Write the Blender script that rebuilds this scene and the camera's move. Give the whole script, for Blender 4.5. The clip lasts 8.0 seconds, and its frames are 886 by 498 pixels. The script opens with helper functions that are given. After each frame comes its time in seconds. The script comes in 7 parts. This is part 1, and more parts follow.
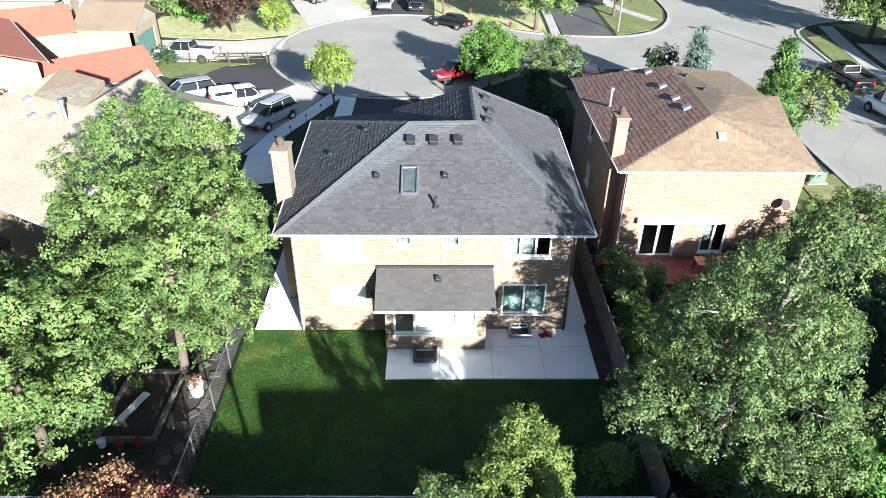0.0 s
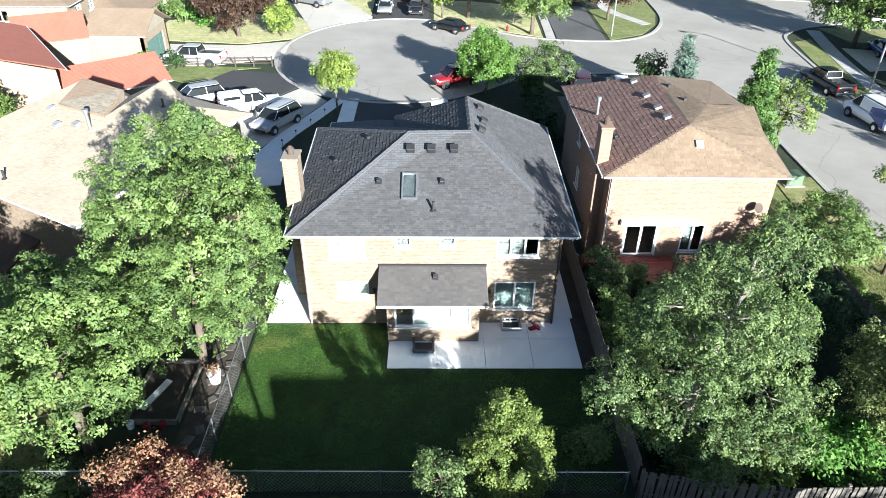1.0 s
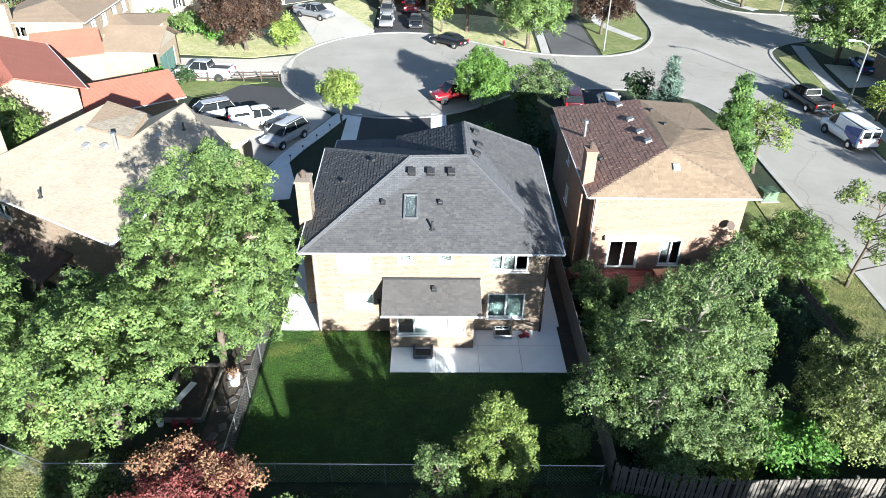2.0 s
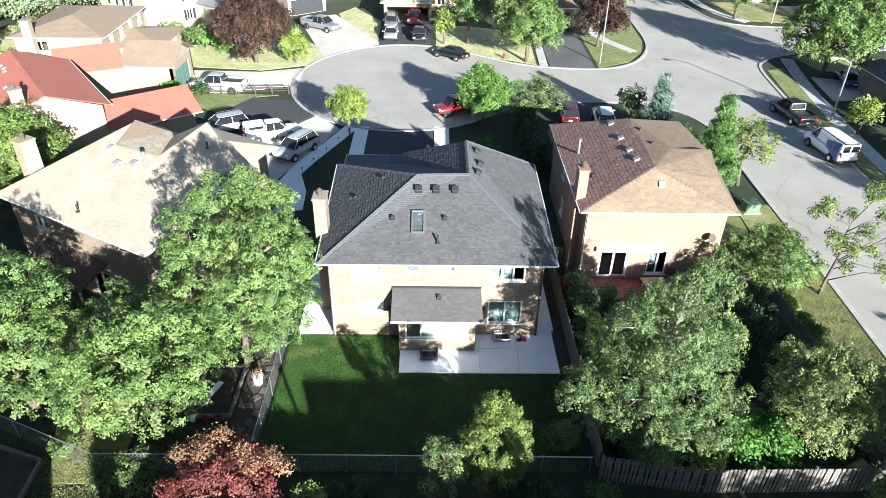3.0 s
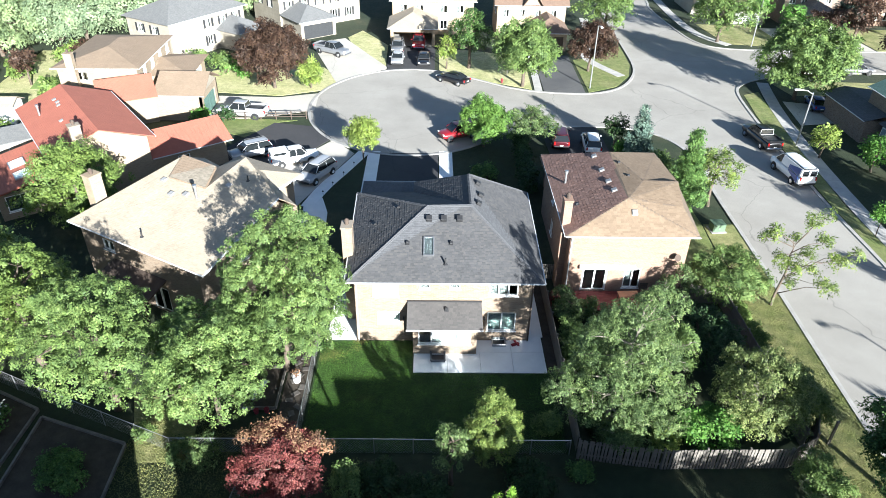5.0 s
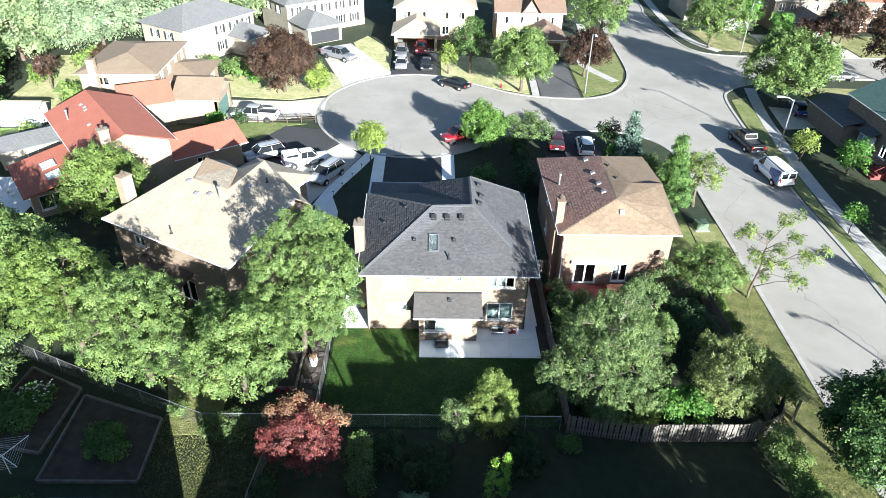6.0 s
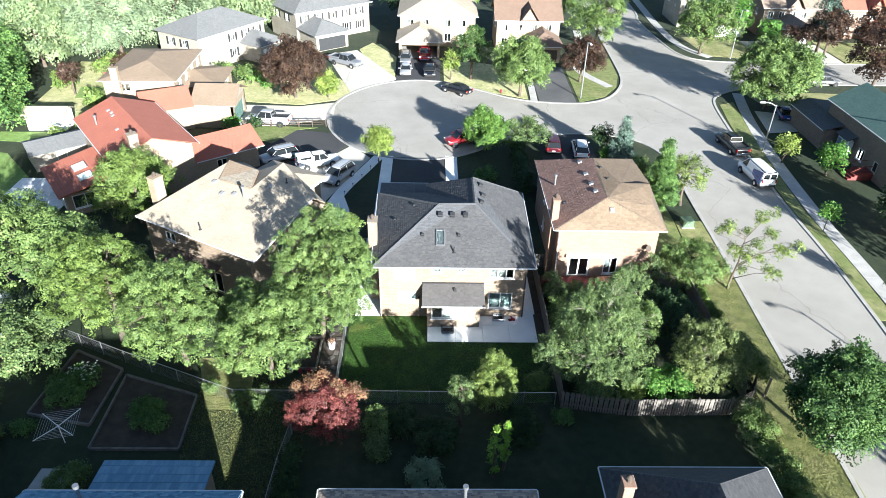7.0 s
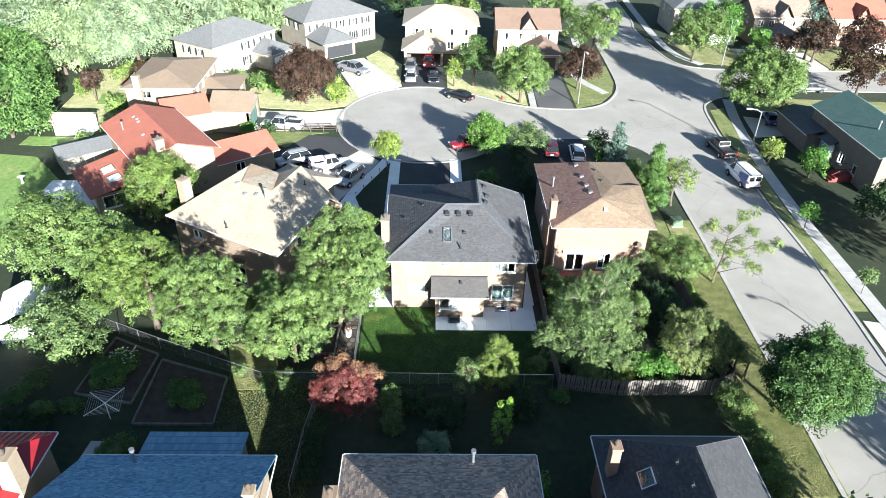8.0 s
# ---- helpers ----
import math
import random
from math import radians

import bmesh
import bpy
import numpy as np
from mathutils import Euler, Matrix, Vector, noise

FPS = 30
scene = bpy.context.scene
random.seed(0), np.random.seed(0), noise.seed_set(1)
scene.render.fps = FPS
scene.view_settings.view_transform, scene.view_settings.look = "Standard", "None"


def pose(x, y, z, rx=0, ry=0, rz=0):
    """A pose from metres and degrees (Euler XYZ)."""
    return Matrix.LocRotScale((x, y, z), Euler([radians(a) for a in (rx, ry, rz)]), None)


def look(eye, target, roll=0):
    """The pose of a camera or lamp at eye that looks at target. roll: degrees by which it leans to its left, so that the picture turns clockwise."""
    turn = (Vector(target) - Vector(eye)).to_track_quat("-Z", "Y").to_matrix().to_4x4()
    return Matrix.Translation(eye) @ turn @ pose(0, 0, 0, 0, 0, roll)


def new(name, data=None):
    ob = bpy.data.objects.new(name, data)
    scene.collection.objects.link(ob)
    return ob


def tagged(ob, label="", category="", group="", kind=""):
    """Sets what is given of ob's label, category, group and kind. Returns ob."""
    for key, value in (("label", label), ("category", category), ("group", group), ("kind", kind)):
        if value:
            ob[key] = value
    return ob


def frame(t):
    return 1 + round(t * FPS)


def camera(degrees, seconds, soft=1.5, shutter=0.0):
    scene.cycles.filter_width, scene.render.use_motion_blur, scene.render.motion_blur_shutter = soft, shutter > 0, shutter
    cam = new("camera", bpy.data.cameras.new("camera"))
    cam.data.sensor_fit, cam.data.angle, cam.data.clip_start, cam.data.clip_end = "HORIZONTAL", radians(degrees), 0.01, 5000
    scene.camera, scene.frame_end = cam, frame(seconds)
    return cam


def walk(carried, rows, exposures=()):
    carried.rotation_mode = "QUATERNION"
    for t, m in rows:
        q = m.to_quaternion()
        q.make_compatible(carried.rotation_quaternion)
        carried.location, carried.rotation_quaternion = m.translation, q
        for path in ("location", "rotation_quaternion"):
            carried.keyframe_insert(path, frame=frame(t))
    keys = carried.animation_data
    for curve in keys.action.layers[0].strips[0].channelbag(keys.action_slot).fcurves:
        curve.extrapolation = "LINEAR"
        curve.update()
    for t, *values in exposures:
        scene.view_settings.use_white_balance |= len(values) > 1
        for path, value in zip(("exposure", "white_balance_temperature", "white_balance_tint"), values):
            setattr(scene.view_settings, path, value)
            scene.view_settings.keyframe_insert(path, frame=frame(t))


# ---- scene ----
cam = camera(66.6, 8.0, soft=0.5)
PATH = [
    (0, (0.031, 4.355, 19.446), (0.062, 6.041, 18.37), 0.7),
    (0.5, (0.042, 3.368, 20.17), (0.073, 5.05, 19.089), 0.7),
    (1, (0.115, 2.342, 20.988), (0.147, 4.02, 19.901), 0.8),
    (1.5, (0.164, 1.208, 21.967), (0.198, 2.888, 20.882), 0.9),
    (2.8, (-0.165, -1.697, 25.448), (-0.127, -0.027, 24.347), 1.3),
    (3, (-0.213, -2.224, 25.734), (-0.177, -0.549, 24.642), 1.2),
    (3.5, (-0.335, -3.376, 26.979), (-0.299, -1.7, 25.888), 1.2),
    (4, (-0.495, -4.647, 28.206), (-0.457, -2.97, 27.116), 1.2),
    (4.5, (-0.682, -6.021, 29.396), (-0.644, -4.345, 28.306), 1.2),
    (5.8, (-1.144, -10.596, 32.976), (-1.106, -8.928, 31.873), 1.3),
    (6, (-1.237, -11.406, 33.22), (-1.197, -9.736, 32.121), 1.4),
    (6.5, (-1.513, -13.547, 34.294), (-1.471, -11.875, 33.198), 1.4),
    (7, (-1.847, -15.753, 35.448), (-1.805, -14.081, 34.351), 1.4),
    (7.5, (-2.207, -17.967, 36.584), (-2.164, -16.295, 35.488), 1.4),
    (8, (-2.583, -20.113, 37.611), (-2.54, -18.437, 36.521), 1.4),
]
walk(cam, [(t, look(eye, target, roll)) for t, eye, target, roll in PATH], [(0.0, 1.85, 5950, 7), (8.0, 2.0, 5950, 7)])

# ---- world, sun ----
SUN_ELEV, SUN_DIR = 16.5, Vector((0.42, -0.9075, 0))
world = bpy.data.worlds.new("world")
scene.world = world
world.use_nodes = True
wn = world.node_tree.nodes
sky = wn.new("ShaderNodeTexSky")
sky.sky_type, sky.sun_disc = "NISHITA", False
sky.ozone_density = 2.6
sky.sun_elevation, sky.sun_rotation = radians(SUN_ELEV), math.atan2(SUN_DIR.x, SUN_DIR.y)
world.node_tree.links.new(sky.outputs[0], wn["Background"].inputs[0])
wn["Background"].inputs[1].default_value = 0.05
sun = new("sun", bpy.data.lights.new("sun", "SUN"))
sun.data.energy, sun.data.angle, sun.data.color = 6.0, radians(0.55), (1.0, 0.96, 0.895)
to_sun = SUN_DIR * math.cos(radians(SUN_ELEV)) + Vector((0, 0, math.sin(radians(SUN_ELEV))))
sun.matrix_world = look(to_sun * 200, (0, 0, 0))


# ---- materials ----
def mat(name):
    m = bpy.data.materials.new(name)
    m.use_nodes = True
    return m, m.node_tree.nodes, m.node_tree.links, m.node_tree.nodes["Principled BSDF"]


def ramp(n, stops):
    r = n.new("ShaderNodeValToRGB")
    while len(r.color_ramp.elements) < len(stops):
        r.color_ramp.elements.new(0.5)
    for e, (p, c) in zip(r.color_ramp.elements, stops):
        e.position, e.color = p, (*c, 1)
    return r


def shade(c, k):
    return tuple(min(1, v * k) for v in c)


def noise_at(n, l, vec, scale, detail=4, rough=0.6):
    t = n.new("ShaderNodeTexNoise")
    t.inputs["Scale"].default_value, t.inputs["Detail"].default_value, t.inputs["Roughness"].default_value = scale, detail, rough
    l.new(vec, t.inputs["Vector"])
    return t.outputs["Fac"]


def mix(n, l, kind, fac, a, b):
    x = n.new("ShaderNodeMix")
    x.data_type, x.blend_type = "RGBA", kind
    for i, v in ((0, fac), (6, a), (7, b)):
        if isinstance(v, (int, float)):
            x.inputs[i].default_value = v
        elif isinstance(v, tuple):
            x.inputs[i].default_value = (*v, 1)
        else:
            l.new(v, x.inputs[i])
    return x.outputs[2]


def bump(n, l, b, height, strength, distance):
    k = n.new("ShaderNodeBump")
    k.inputs["Strength"].default_value, k.inputs["Distance"].default_value = strength, distance
    l.new(height, k.inputs["Height"])
    l.new(k.outputs[0], b.inputs["Normal"])


def plain(name, col, rough=0.6, metal=0.0, var=0.25, scale=3.0, fine=40.0, relief=0.004):
    """Paint, metal, concrete, soil: one colour with stains and grain."""
    m, n, l, b = mat(name)
    co = n.new("ShaderNodeTexCoord").outputs["Object"]
    big = ramp(n, [(0.3, shade(col, 1 - var)), (0.7, shade(col, 1 + var * 0.5))])
    l.new(noise_at(n, l, co, scale), big.inputs[0])
    grain = noise_at(n, l, co, fine, 3)
    g = ramp(n, [(0.25, (1 - var,) * 3), (0.75, (1.0,) * 3)])
    l.new(grain, g.inputs[0])
    l.new(mix(n, l, "MULTIPLY", 1.0, big.outputs[0], g.outputs[0]), b.inputs["Base Color"])
    b.inputs["Roughness"].default_value, b.inputs["Metallic"].default_value = rough, metal
    if relief:
        bump(n, l, b, grain, 0.4, relief)
    return m


def coursed(name, cols, mortar, bw, bh, gap, rough=0.85, up_scale=1.0, relief=0.01, stain=0.25, bias=0.0, lap=0.0):
    """Rows of bricks or shingles that follow the face: along it by its level axis, up it by z (object space)."""
    m, n, l, b = mat(name)
    tc = n.new("ShaderNodeTexCoord")
    sep = n.new("ShaderNodeSeparateXYZ")
    l.new(tc.outputs["Object"], sep.inputs[0])
    nor = n.new("ShaderNodeSeparateXYZ")
    l.new(tc.outputs["Normal"], nor.inputs[0])
    ab = []
    for i in (0, 1):
        a = n.new("ShaderNodeMath")
        a.operation = "ABSOLUTE"
        l.new(nor.outputs[i], a.inputs[0])
        ab.append(a.outputs[0])
    gt = n.new("ShaderNodeMath")
    gt.operation = "GREATER_THAN"
    l.new(ab[0], gt.inputs[0]), l.new(ab[1], gt.inputs[1])
    side = n.new("ShaderNodeMix")
    l.new(gt.outputs[0], side.inputs[0]), l.new(sep.outputs[0], side.inputs[2]), l.new(sep.outputs[1], side.inputs[3])
    zz = n.new("ShaderNodeMath")
    zz.operation = "MULTIPLY"
    zz.inputs[1].default_value = up_scale
    l.new(sep.outputs[2], zz.inputs[0])
    vec = n.new("ShaderNodeCombineXYZ")
    l.new(side.outputs[0], vec.inputs[0]), l.new(zz.outputs[0], vec.inputs[1])
    br = n.new("ShaderNodeTexBrick")
    for k, v in (("Scale", 1.0), ("Brick Width", bw), ("Row Height", bh), ("Mortar Size", gap), ("Mortar Smooth", 0.3), ("Bias", bias)):
        br.inputs[k].default_value = v
    br.inputs["Color1"].default_value, br.inputs["Color2"].default_value, br.inputs["Mortar"].default_value = (0, 0, 0, 1), (1, 1, 1, 1), (0.5, 0.5, 0.5, 1)
    l.new(vec.outputs[0], br.inputs["Vector"])
    tone = ramp(n, [(i / (len(cols) - 1), c) for i, c in enumerate(cols)])
    if lap:
        sq = n.new("ShaderNodeMapping")
        sq.inputs["Scale"].default_value = (4.0, 7.0, 1.0)
        l.new(vec.outputs[0], sq.inputs["Vector"])
        l.new(mix(n, l, "MIX", 0.55, br.outputs["Color"], noise_at(n, l, sq.outputs[0], 1.0, 2, 0.7)), tone.inputs[0])
    else:
        l.new(br.outputs["Color"], tone.inputs[0])
    col = mix(n, l, "MIX", br.outputs["Fac"], tone.outputs[0], mortar)
    big = ramp(n, [(0.3, (1 - stain,) * 3), (0.75, (1.0,) * 3)])
    l.new(noise_at(n, l, tc.outputs["Object"], 0.7, 5), big.inputs[0])
    fine = ramp(n, [(0.3, (0.78,) * 3), (0.7, (1.0,) * 3)])
    l.new(noise_at(n, l, tc.outputs["Object"], 22, 3), fine.inputs[0])
    col = mix(n, l, "MULTIPLY", 1.0, mix(n, l, "MULTIPLY", 1.0, col, big.outputs[0]), fine.outputs[0])
    l.new(col, b.inputs["Base Color"])
    b.inputs["Roughness"].default_value = rough
    inv = n.new("ShaderNodeMath")
    inv.operation = "SUBTRACT"
    inv.inputs[0].default_value = 1.0
    l.new(br.outputs["Fac"], inv.inputs[1])
    if lap:
        row = n.new("ShaderNodeMath")
        row.operation = "DIVIDE"
        row.inputs[1].default_value = bh
        l.new(zz.outputs[0], row.inputs[0])
        fr = n.new("ShaderNodeMath")
        fr.operation = "FRACT"
        l.new(row.outputs[0], fr.inputs[0])
        sub = n.new("ShaderNodeMath")
        sub.operation = "MULTIPLY_ADD"
        sub.inputs[1].default_value = -lap
        l.new(fr.outputs[0], sub.inputs[0]), l.new(inv.outputs[0], sub.inputs[2])
        thick = n.new("ShaderNodeMath")
        thick.operation = "MULTIPLY_ADD"
        thick.inputs[1].default_value = 0.7
        l.new(br.outputs["Color"], thick.inputs[0]), l.new(sub.outputs[0], thick.inputs[2])
        inv = thick
    bump(n, l, b, inv.outputs[0], 1.0 if lap else 0.7, relief)
    return m


def shingle(name, cols):
    return coursed(name, cols, shade(cols[0], 0.85), 0.26, 0.14, 0.005, 0.92, 2.4, 0.03, 0.15, 0.0, 0.25)


def shingle_tabs(name, cols):
    """Single shingles: each has its own tone, with grain."""
    m, n, l, b = mat(name)
    add = n.new("ShaderNodeMath")
    add.operation = "ADD"
    l.new(n.new("ShaderNodeNewGeometry").outputs["Random Per Island"], add.inputs[0])
    l.new(n.new("ShaderNodeObjectInfo").outputs["Random"], add.inputs[1])
    fr = n.new("ShaderNodeMath")
    fr.operation = "FRACT"
    l.new(add.outputs[0], fr.inputs[0])
    r = ramp(n, [(i / (len(cols) - 1), c) for i, c in enumerate(cols)])
    l.new(fr.outputs[0], r.inputs[0])
    co = n.new("ShaderNodeTexCoord").outputs["Object"]
    g = ramp(n, [(0.3, (0.75,) * 3), (0.7, (1.05,) * 3)])
    f = noise_at(n, l, co, 60, 3)
    l.new(f, g.inputs[0])
    w = ramp(n, [(0.3, (0.85,) * 3), (0.7, (1.05,) * 3)])
    l.new(noise_at(n, l, co, 0.6, 4), w.inputs[0])
    l.new(mix(n, l, "MULTIPLY", 1.0, mix(n, l, "MULTIPLY", 1.0, r.outputs[0], g.outputs[0]), w.outputs[0]), b.inputs["Base Color"])
    b.inputs["Roughness"].default_value = 0.92
    bump(n, l, b, f, 0.5, 0.004)
    return m


def leafy(name, cols, gloss=0.6, through_light=0.28):
    """Leaves: a colour for each, some light through them."""
    m, n, l, b = mat(name)
    r = ramp(n, [(i / (len(cols) - 1), c) for i, c in enumerate(cols)])
    l.new(n.new("ShaderNodeNewGeometry").outputs["Random Per Island"], r.inputs[0])
    co = n.new("ShaderNodeTexCoord").outputs["Object"]
    # broad noise puts sunlit yellow and shaded blue-green clumps into the colour
    g = ramp(n, [(0.32, (0.55, 0.63, 0.62)), (0.68, (1.38, 1.36, 1.14))])
    l.new(noise_at(n, l, co, 0.8, 4), g.inputs[0])
    c = mix(n, l, "MULTIPLY", 1.0, r.outputs[0], g.outputs[0])
    l.new(c, b.inputs["Base Color"])
    b.inputs["Roughness"].default_value, b.inputs["Specular IOR Level"].default_value = gloss * 0.85, 0.2
    t = n.new("ShaderNodeBsdfTranslucent")
    l.new(c, t.inputs[0])
    mx = n.new("ShaderNodeMixShader")
    mx.inputs[0].default_value = through_light
    l.new(b.outputs[0], mx.inputs[1]), l.new(t.outputs[0], mx.inputs[2])
    l.new(mx.outputs[0], n["Material Output"].inputs[0])
    return m


def lawn(name, green, dry, amount):
    m, n, l, b = mat(name)
    co = n.new("ShaderNodeTexCoord").outputs["Object"]
    a = ramp(n, [(amount - 0.14, green), (amount + 0.14, dry)])
    l.new(noise_at(n, l, co, 0.25, 6, 0.7), a.inputs[0])
    t = ramp(n, [(0.3, (0.45, 0.5, 0.45)), (0.7, (1.25, 1.2, 1.1))])
    f = noise_at(n, l, co, 14, 5, 0.75)
    l.new(f, t.inputs[0])
    u = ramp(n, [(0.35, (0.75, 0.78, 0.7)), (0.65, (1.1, 1.1, 1.1))])
    l.new(noise_at(n, l, co, 1.6, 4), u.inputs[0])
    l.new(mix(n, l, "MULTIPLY", 1.0, mix(n, l, "MULTIPLY", 1.0, a.outputs[0], t.outputs[0]), u.outputs[0]), b.inputs["Base Color"])
    b.inputs["Roughness"].default_value = 0.9
    bump(n, l, b, f, 0.9, 0.06)
    return m


def asphalt(name, col, worn):
    m, n, l, b = mat(name)
    co = n.new("ShaderNodeTexCoord").outputs["Object"]
    a = ramp(n, [(0.35, col), (0.7, worn)])
    l.new(noise_at(n, l, co, 0.16, 6, 0.65), a.inputs[0])
    f = noise_at(n, l, co, 30, 3)
    g = ramp(n, [(0.3, (0.75,) * 3), (0.7, (1.05,) * 3)])
    l.new(f, g.inputs[0])
    c = mix(n, l, "MULTIPLY", 1.0, a.outputs[0], g.outputs[0])
    v = n.new("ShaderNodeTexVoronoi")
    v.feature = "DISTANCE_TO_EDGE"
    v.inputs["Scale"].default_value = 0.075
    w = n.new("ShaderNodeVectorMath")
    w.operation = "ADD"
    nz = n.new("ShaderNodeTexNoise")
    nz.inputs["Scale"].default_value, nz.inputs["Detail"].default_value = 0.3, 3
    l.new(co, nz.inputs["Vector"]), l.new(co, w.inputs[0])
    sc = n.new("ShaderNodeVectorMath")
    sc.operation = "SCALE"
    sc.inputs["Scale"].default_value = 2.2
    l.new(nz.outputs["Color"], sc.inputs[0]), l.new(sc.outputs[0], w.inputs[1]), l.new(w.outputs[0], v.inputs["Vector"])
    cr = ramp(n, [(0.0, (0.62,) * 3), (0.003, (1.0,) * 3)])
    l.new(v.outputs["Distance"], cr.inputs[0])
    l.new(mix(n, l, "MULTIPLY", 0.8, c, cr.outputs[0]), b.inputs["Base Color"])
    b.inputs["Roughness"].default_value = 0.85
    bump(n, l, b, f, 0.5, 0.006)
    return m


def pane_glass(name):
    m, n, l, b = mat(name)
    b.inputs["Base Color"].default_value = (0.75, 0.85, 0.85, 1)
    b.inputs["Roughness"].default_value, b.inputs["IOR"].default_value = 0.02, 1.45
    b.inputs["Transmission Weight"].default_value = 1.0
    return m


# near-black grass: the gardens' shade is put into the ground colour
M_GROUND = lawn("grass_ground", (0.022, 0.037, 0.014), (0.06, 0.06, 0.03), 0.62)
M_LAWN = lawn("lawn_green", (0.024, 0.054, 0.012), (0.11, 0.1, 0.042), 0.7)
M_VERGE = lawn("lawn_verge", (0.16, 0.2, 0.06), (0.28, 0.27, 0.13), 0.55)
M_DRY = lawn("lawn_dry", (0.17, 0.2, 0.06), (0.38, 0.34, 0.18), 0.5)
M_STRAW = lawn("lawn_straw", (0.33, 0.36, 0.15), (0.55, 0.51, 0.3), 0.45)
M_SOIL = plain("soil", (0.07, 0.055, 0.04), 0.95, 0, 0.4, 1.2, 18, 0.03)
M_ROAD = asphalt("asphalt_worn", (0.295, 0.275, 0.243), (0.372, 0.35, 0.311))
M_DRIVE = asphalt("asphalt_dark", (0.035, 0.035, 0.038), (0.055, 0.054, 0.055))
M_DRIVEPALE = asphalt("asphalt_pale", (0.46, 0.43, 0.375), (0.56, 0.52, 0.455))
M_DRIVE_GREY = asphalt("asphalt_patched", (0.075, 0.075, 0.077), (0.115, 0.113, 0.11))
# sunlight on the left lawns is put into this lighter grass colour
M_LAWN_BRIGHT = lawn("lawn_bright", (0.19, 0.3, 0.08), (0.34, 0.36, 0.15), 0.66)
M_CONC = plain("concrete", (0.84, 0.835, 0.82), 0.85, 0, 0.08, 0.8, 30, 0.003)
M_KERB = plain("concrete_kerb", (0.38, 0.365, 0.338), 0.85, 0, 0.2, 1.0, 20)
M_PATH = plain("concrete_path", (0.44, 0.425, 0.4), 0.85, 0, 0.18, 1.0, 20)
M_BRICK_TAN = coursed("brick_tan", [(0.205, 0.14, 0.092), (0.262, 0.19, 0.127), (0.3, 0.228, 0.157)], (0.3, 0.255, 0.205), 0.22, 0.075, 0.012, stain=0.15)
M_BRICK_RED = coursed("brick_red", [(0.2, 0.075, 0.045), (0.3, 0.12, 0.07), (0.36, 0.17, 0.1)], (0.34, 0.28, 0.23), 0.22, 0.075, 0.012)
M_BRICK_PEACH = coursed("brick_peach", [(0.245, 0.138, 0.095), (0.29, 0.175, 0.121), (0.325, 0.206, 0.145)], (0.31, 0.235, 0.18), 0.22, 0.075, 0.012, stain=0.12)
M_BRICK_CREAM = coursed("brick_cream", [(0.29, 0.215, 0.138), (0.335, 0.255, 0.168), (0.365, 0.285, 0.195)], (0.31, 0.26, 0.2), 0.22, 0.075, 0.012, stain=0.12)
M_BRICK_GREY = coursed("brick_grey_brown", [(0.17, 0.12, 0.09), (0.24, 0.17, 0.125), (0.28, 0.21, 0.16)], (0.3, 0.27, 0.24), 0.22, 0.075, 0.012)
M_SIDING = coursed("siding_white", [(0.37, 0.33, 0.265), (0.41, 0.37, 0.3)], (0.33, 0.295, 0.245), 4.0, 0.16, 0.008, 0.6)
M_ROOF_CHAR = shingle("shingles_charcoal", [(0.09, 0.092, 0.098), (0.12, 0.122, 0.13), (0.155, 0.156, 0.162)])
M_TAB_CHAR = shingle_tabs("shingle_tab_charcoal", [(0.064, 0.064, 0.067), (0.077, 0.077, 0.08), (0.084, 0.083, 0.085), (0.102, 0.098, 0.095)])
M_TAB_BROWN = shingle_tabs("shingle_tab_brown", [(0.165, 0.118, 0.077), (0.185, 0.134, 0.089), (0.192, 0.14, 0.094), (0.215, 0.158, 0.107)])
M_TAB_BROWN_WEST = shingle_tabs("shingle_tab_brown_west", [(0.2, 0.115, 0.088), (0.24, 0.14, 0.108), (0.255, 0.15, 0.117), (0.29, 0.178, 0.14)])
M_TAB_SLATE = shingle_tabs("shingle_tab_slate", [(0.07, 0.066, 0.064), (0.08, 0.075, 0.072), (0.084, 0.078, 0.075), (0.096, 0.089, 0.084)])
M_TAB_BLUE = shingle_tabs("shingle_tab_blue", [(0.1, 0.2, 0.3), (0.15, 0.28, 0.4), (0.175, 0.31, 0.43), (0.26, 0.41, 0.53)])
M_TAB_MIX = shingle_tabs("shingle_tab_mixed", [(0.17, 0.14, 0.125), (0.28, 0.22, 0.185), (0.36, 0.28, 0.22), (0.5, 0.39, 0.29)])
M_TAB_DARK = shingle_tabs("shingle_tab_dark", [(0.042, 0.043, 0.047), (0.052, 0.053, 0.057), (0.056, 0.057, 0.061), (0.07, 0.07, 0.074)])
M_TAB_TAN = shingle_tabs("shingle_tab_tan", [(0.4, 0.335, 0.25), (0.43, 0.362, 0.272), (0.44, 0.37, 0.28), (0.47, 0.396, 0.3)])
M_TAB_SAND = shingle_tabs("shingle_tab_sand", [(0.24, 0.205, 0.155), (0.29, 0.25, 0.19), (0.31, 0.265, 0.205), (0.35, 0.3, 0.235)])
M_ROOF_BROWN = shingle("shingles_brown", [(0.15, 0.11, 0.08), (0.172, 0.13, 0.094), (0.196, 0.152, 0.109)])
M_ROOF_TAN = shingle("shingles_tan", [(0.4, 0.335, 0.25), (0.435, 0.365, 0.275), (0.465, 0.392, 0.298)])
M_ROOF_SAND = shingle("shingles_sand", [(0.26, 0.188, 0.126), (0.29, 0.213, 0.146), (0.32, 0.238, 0.166)])
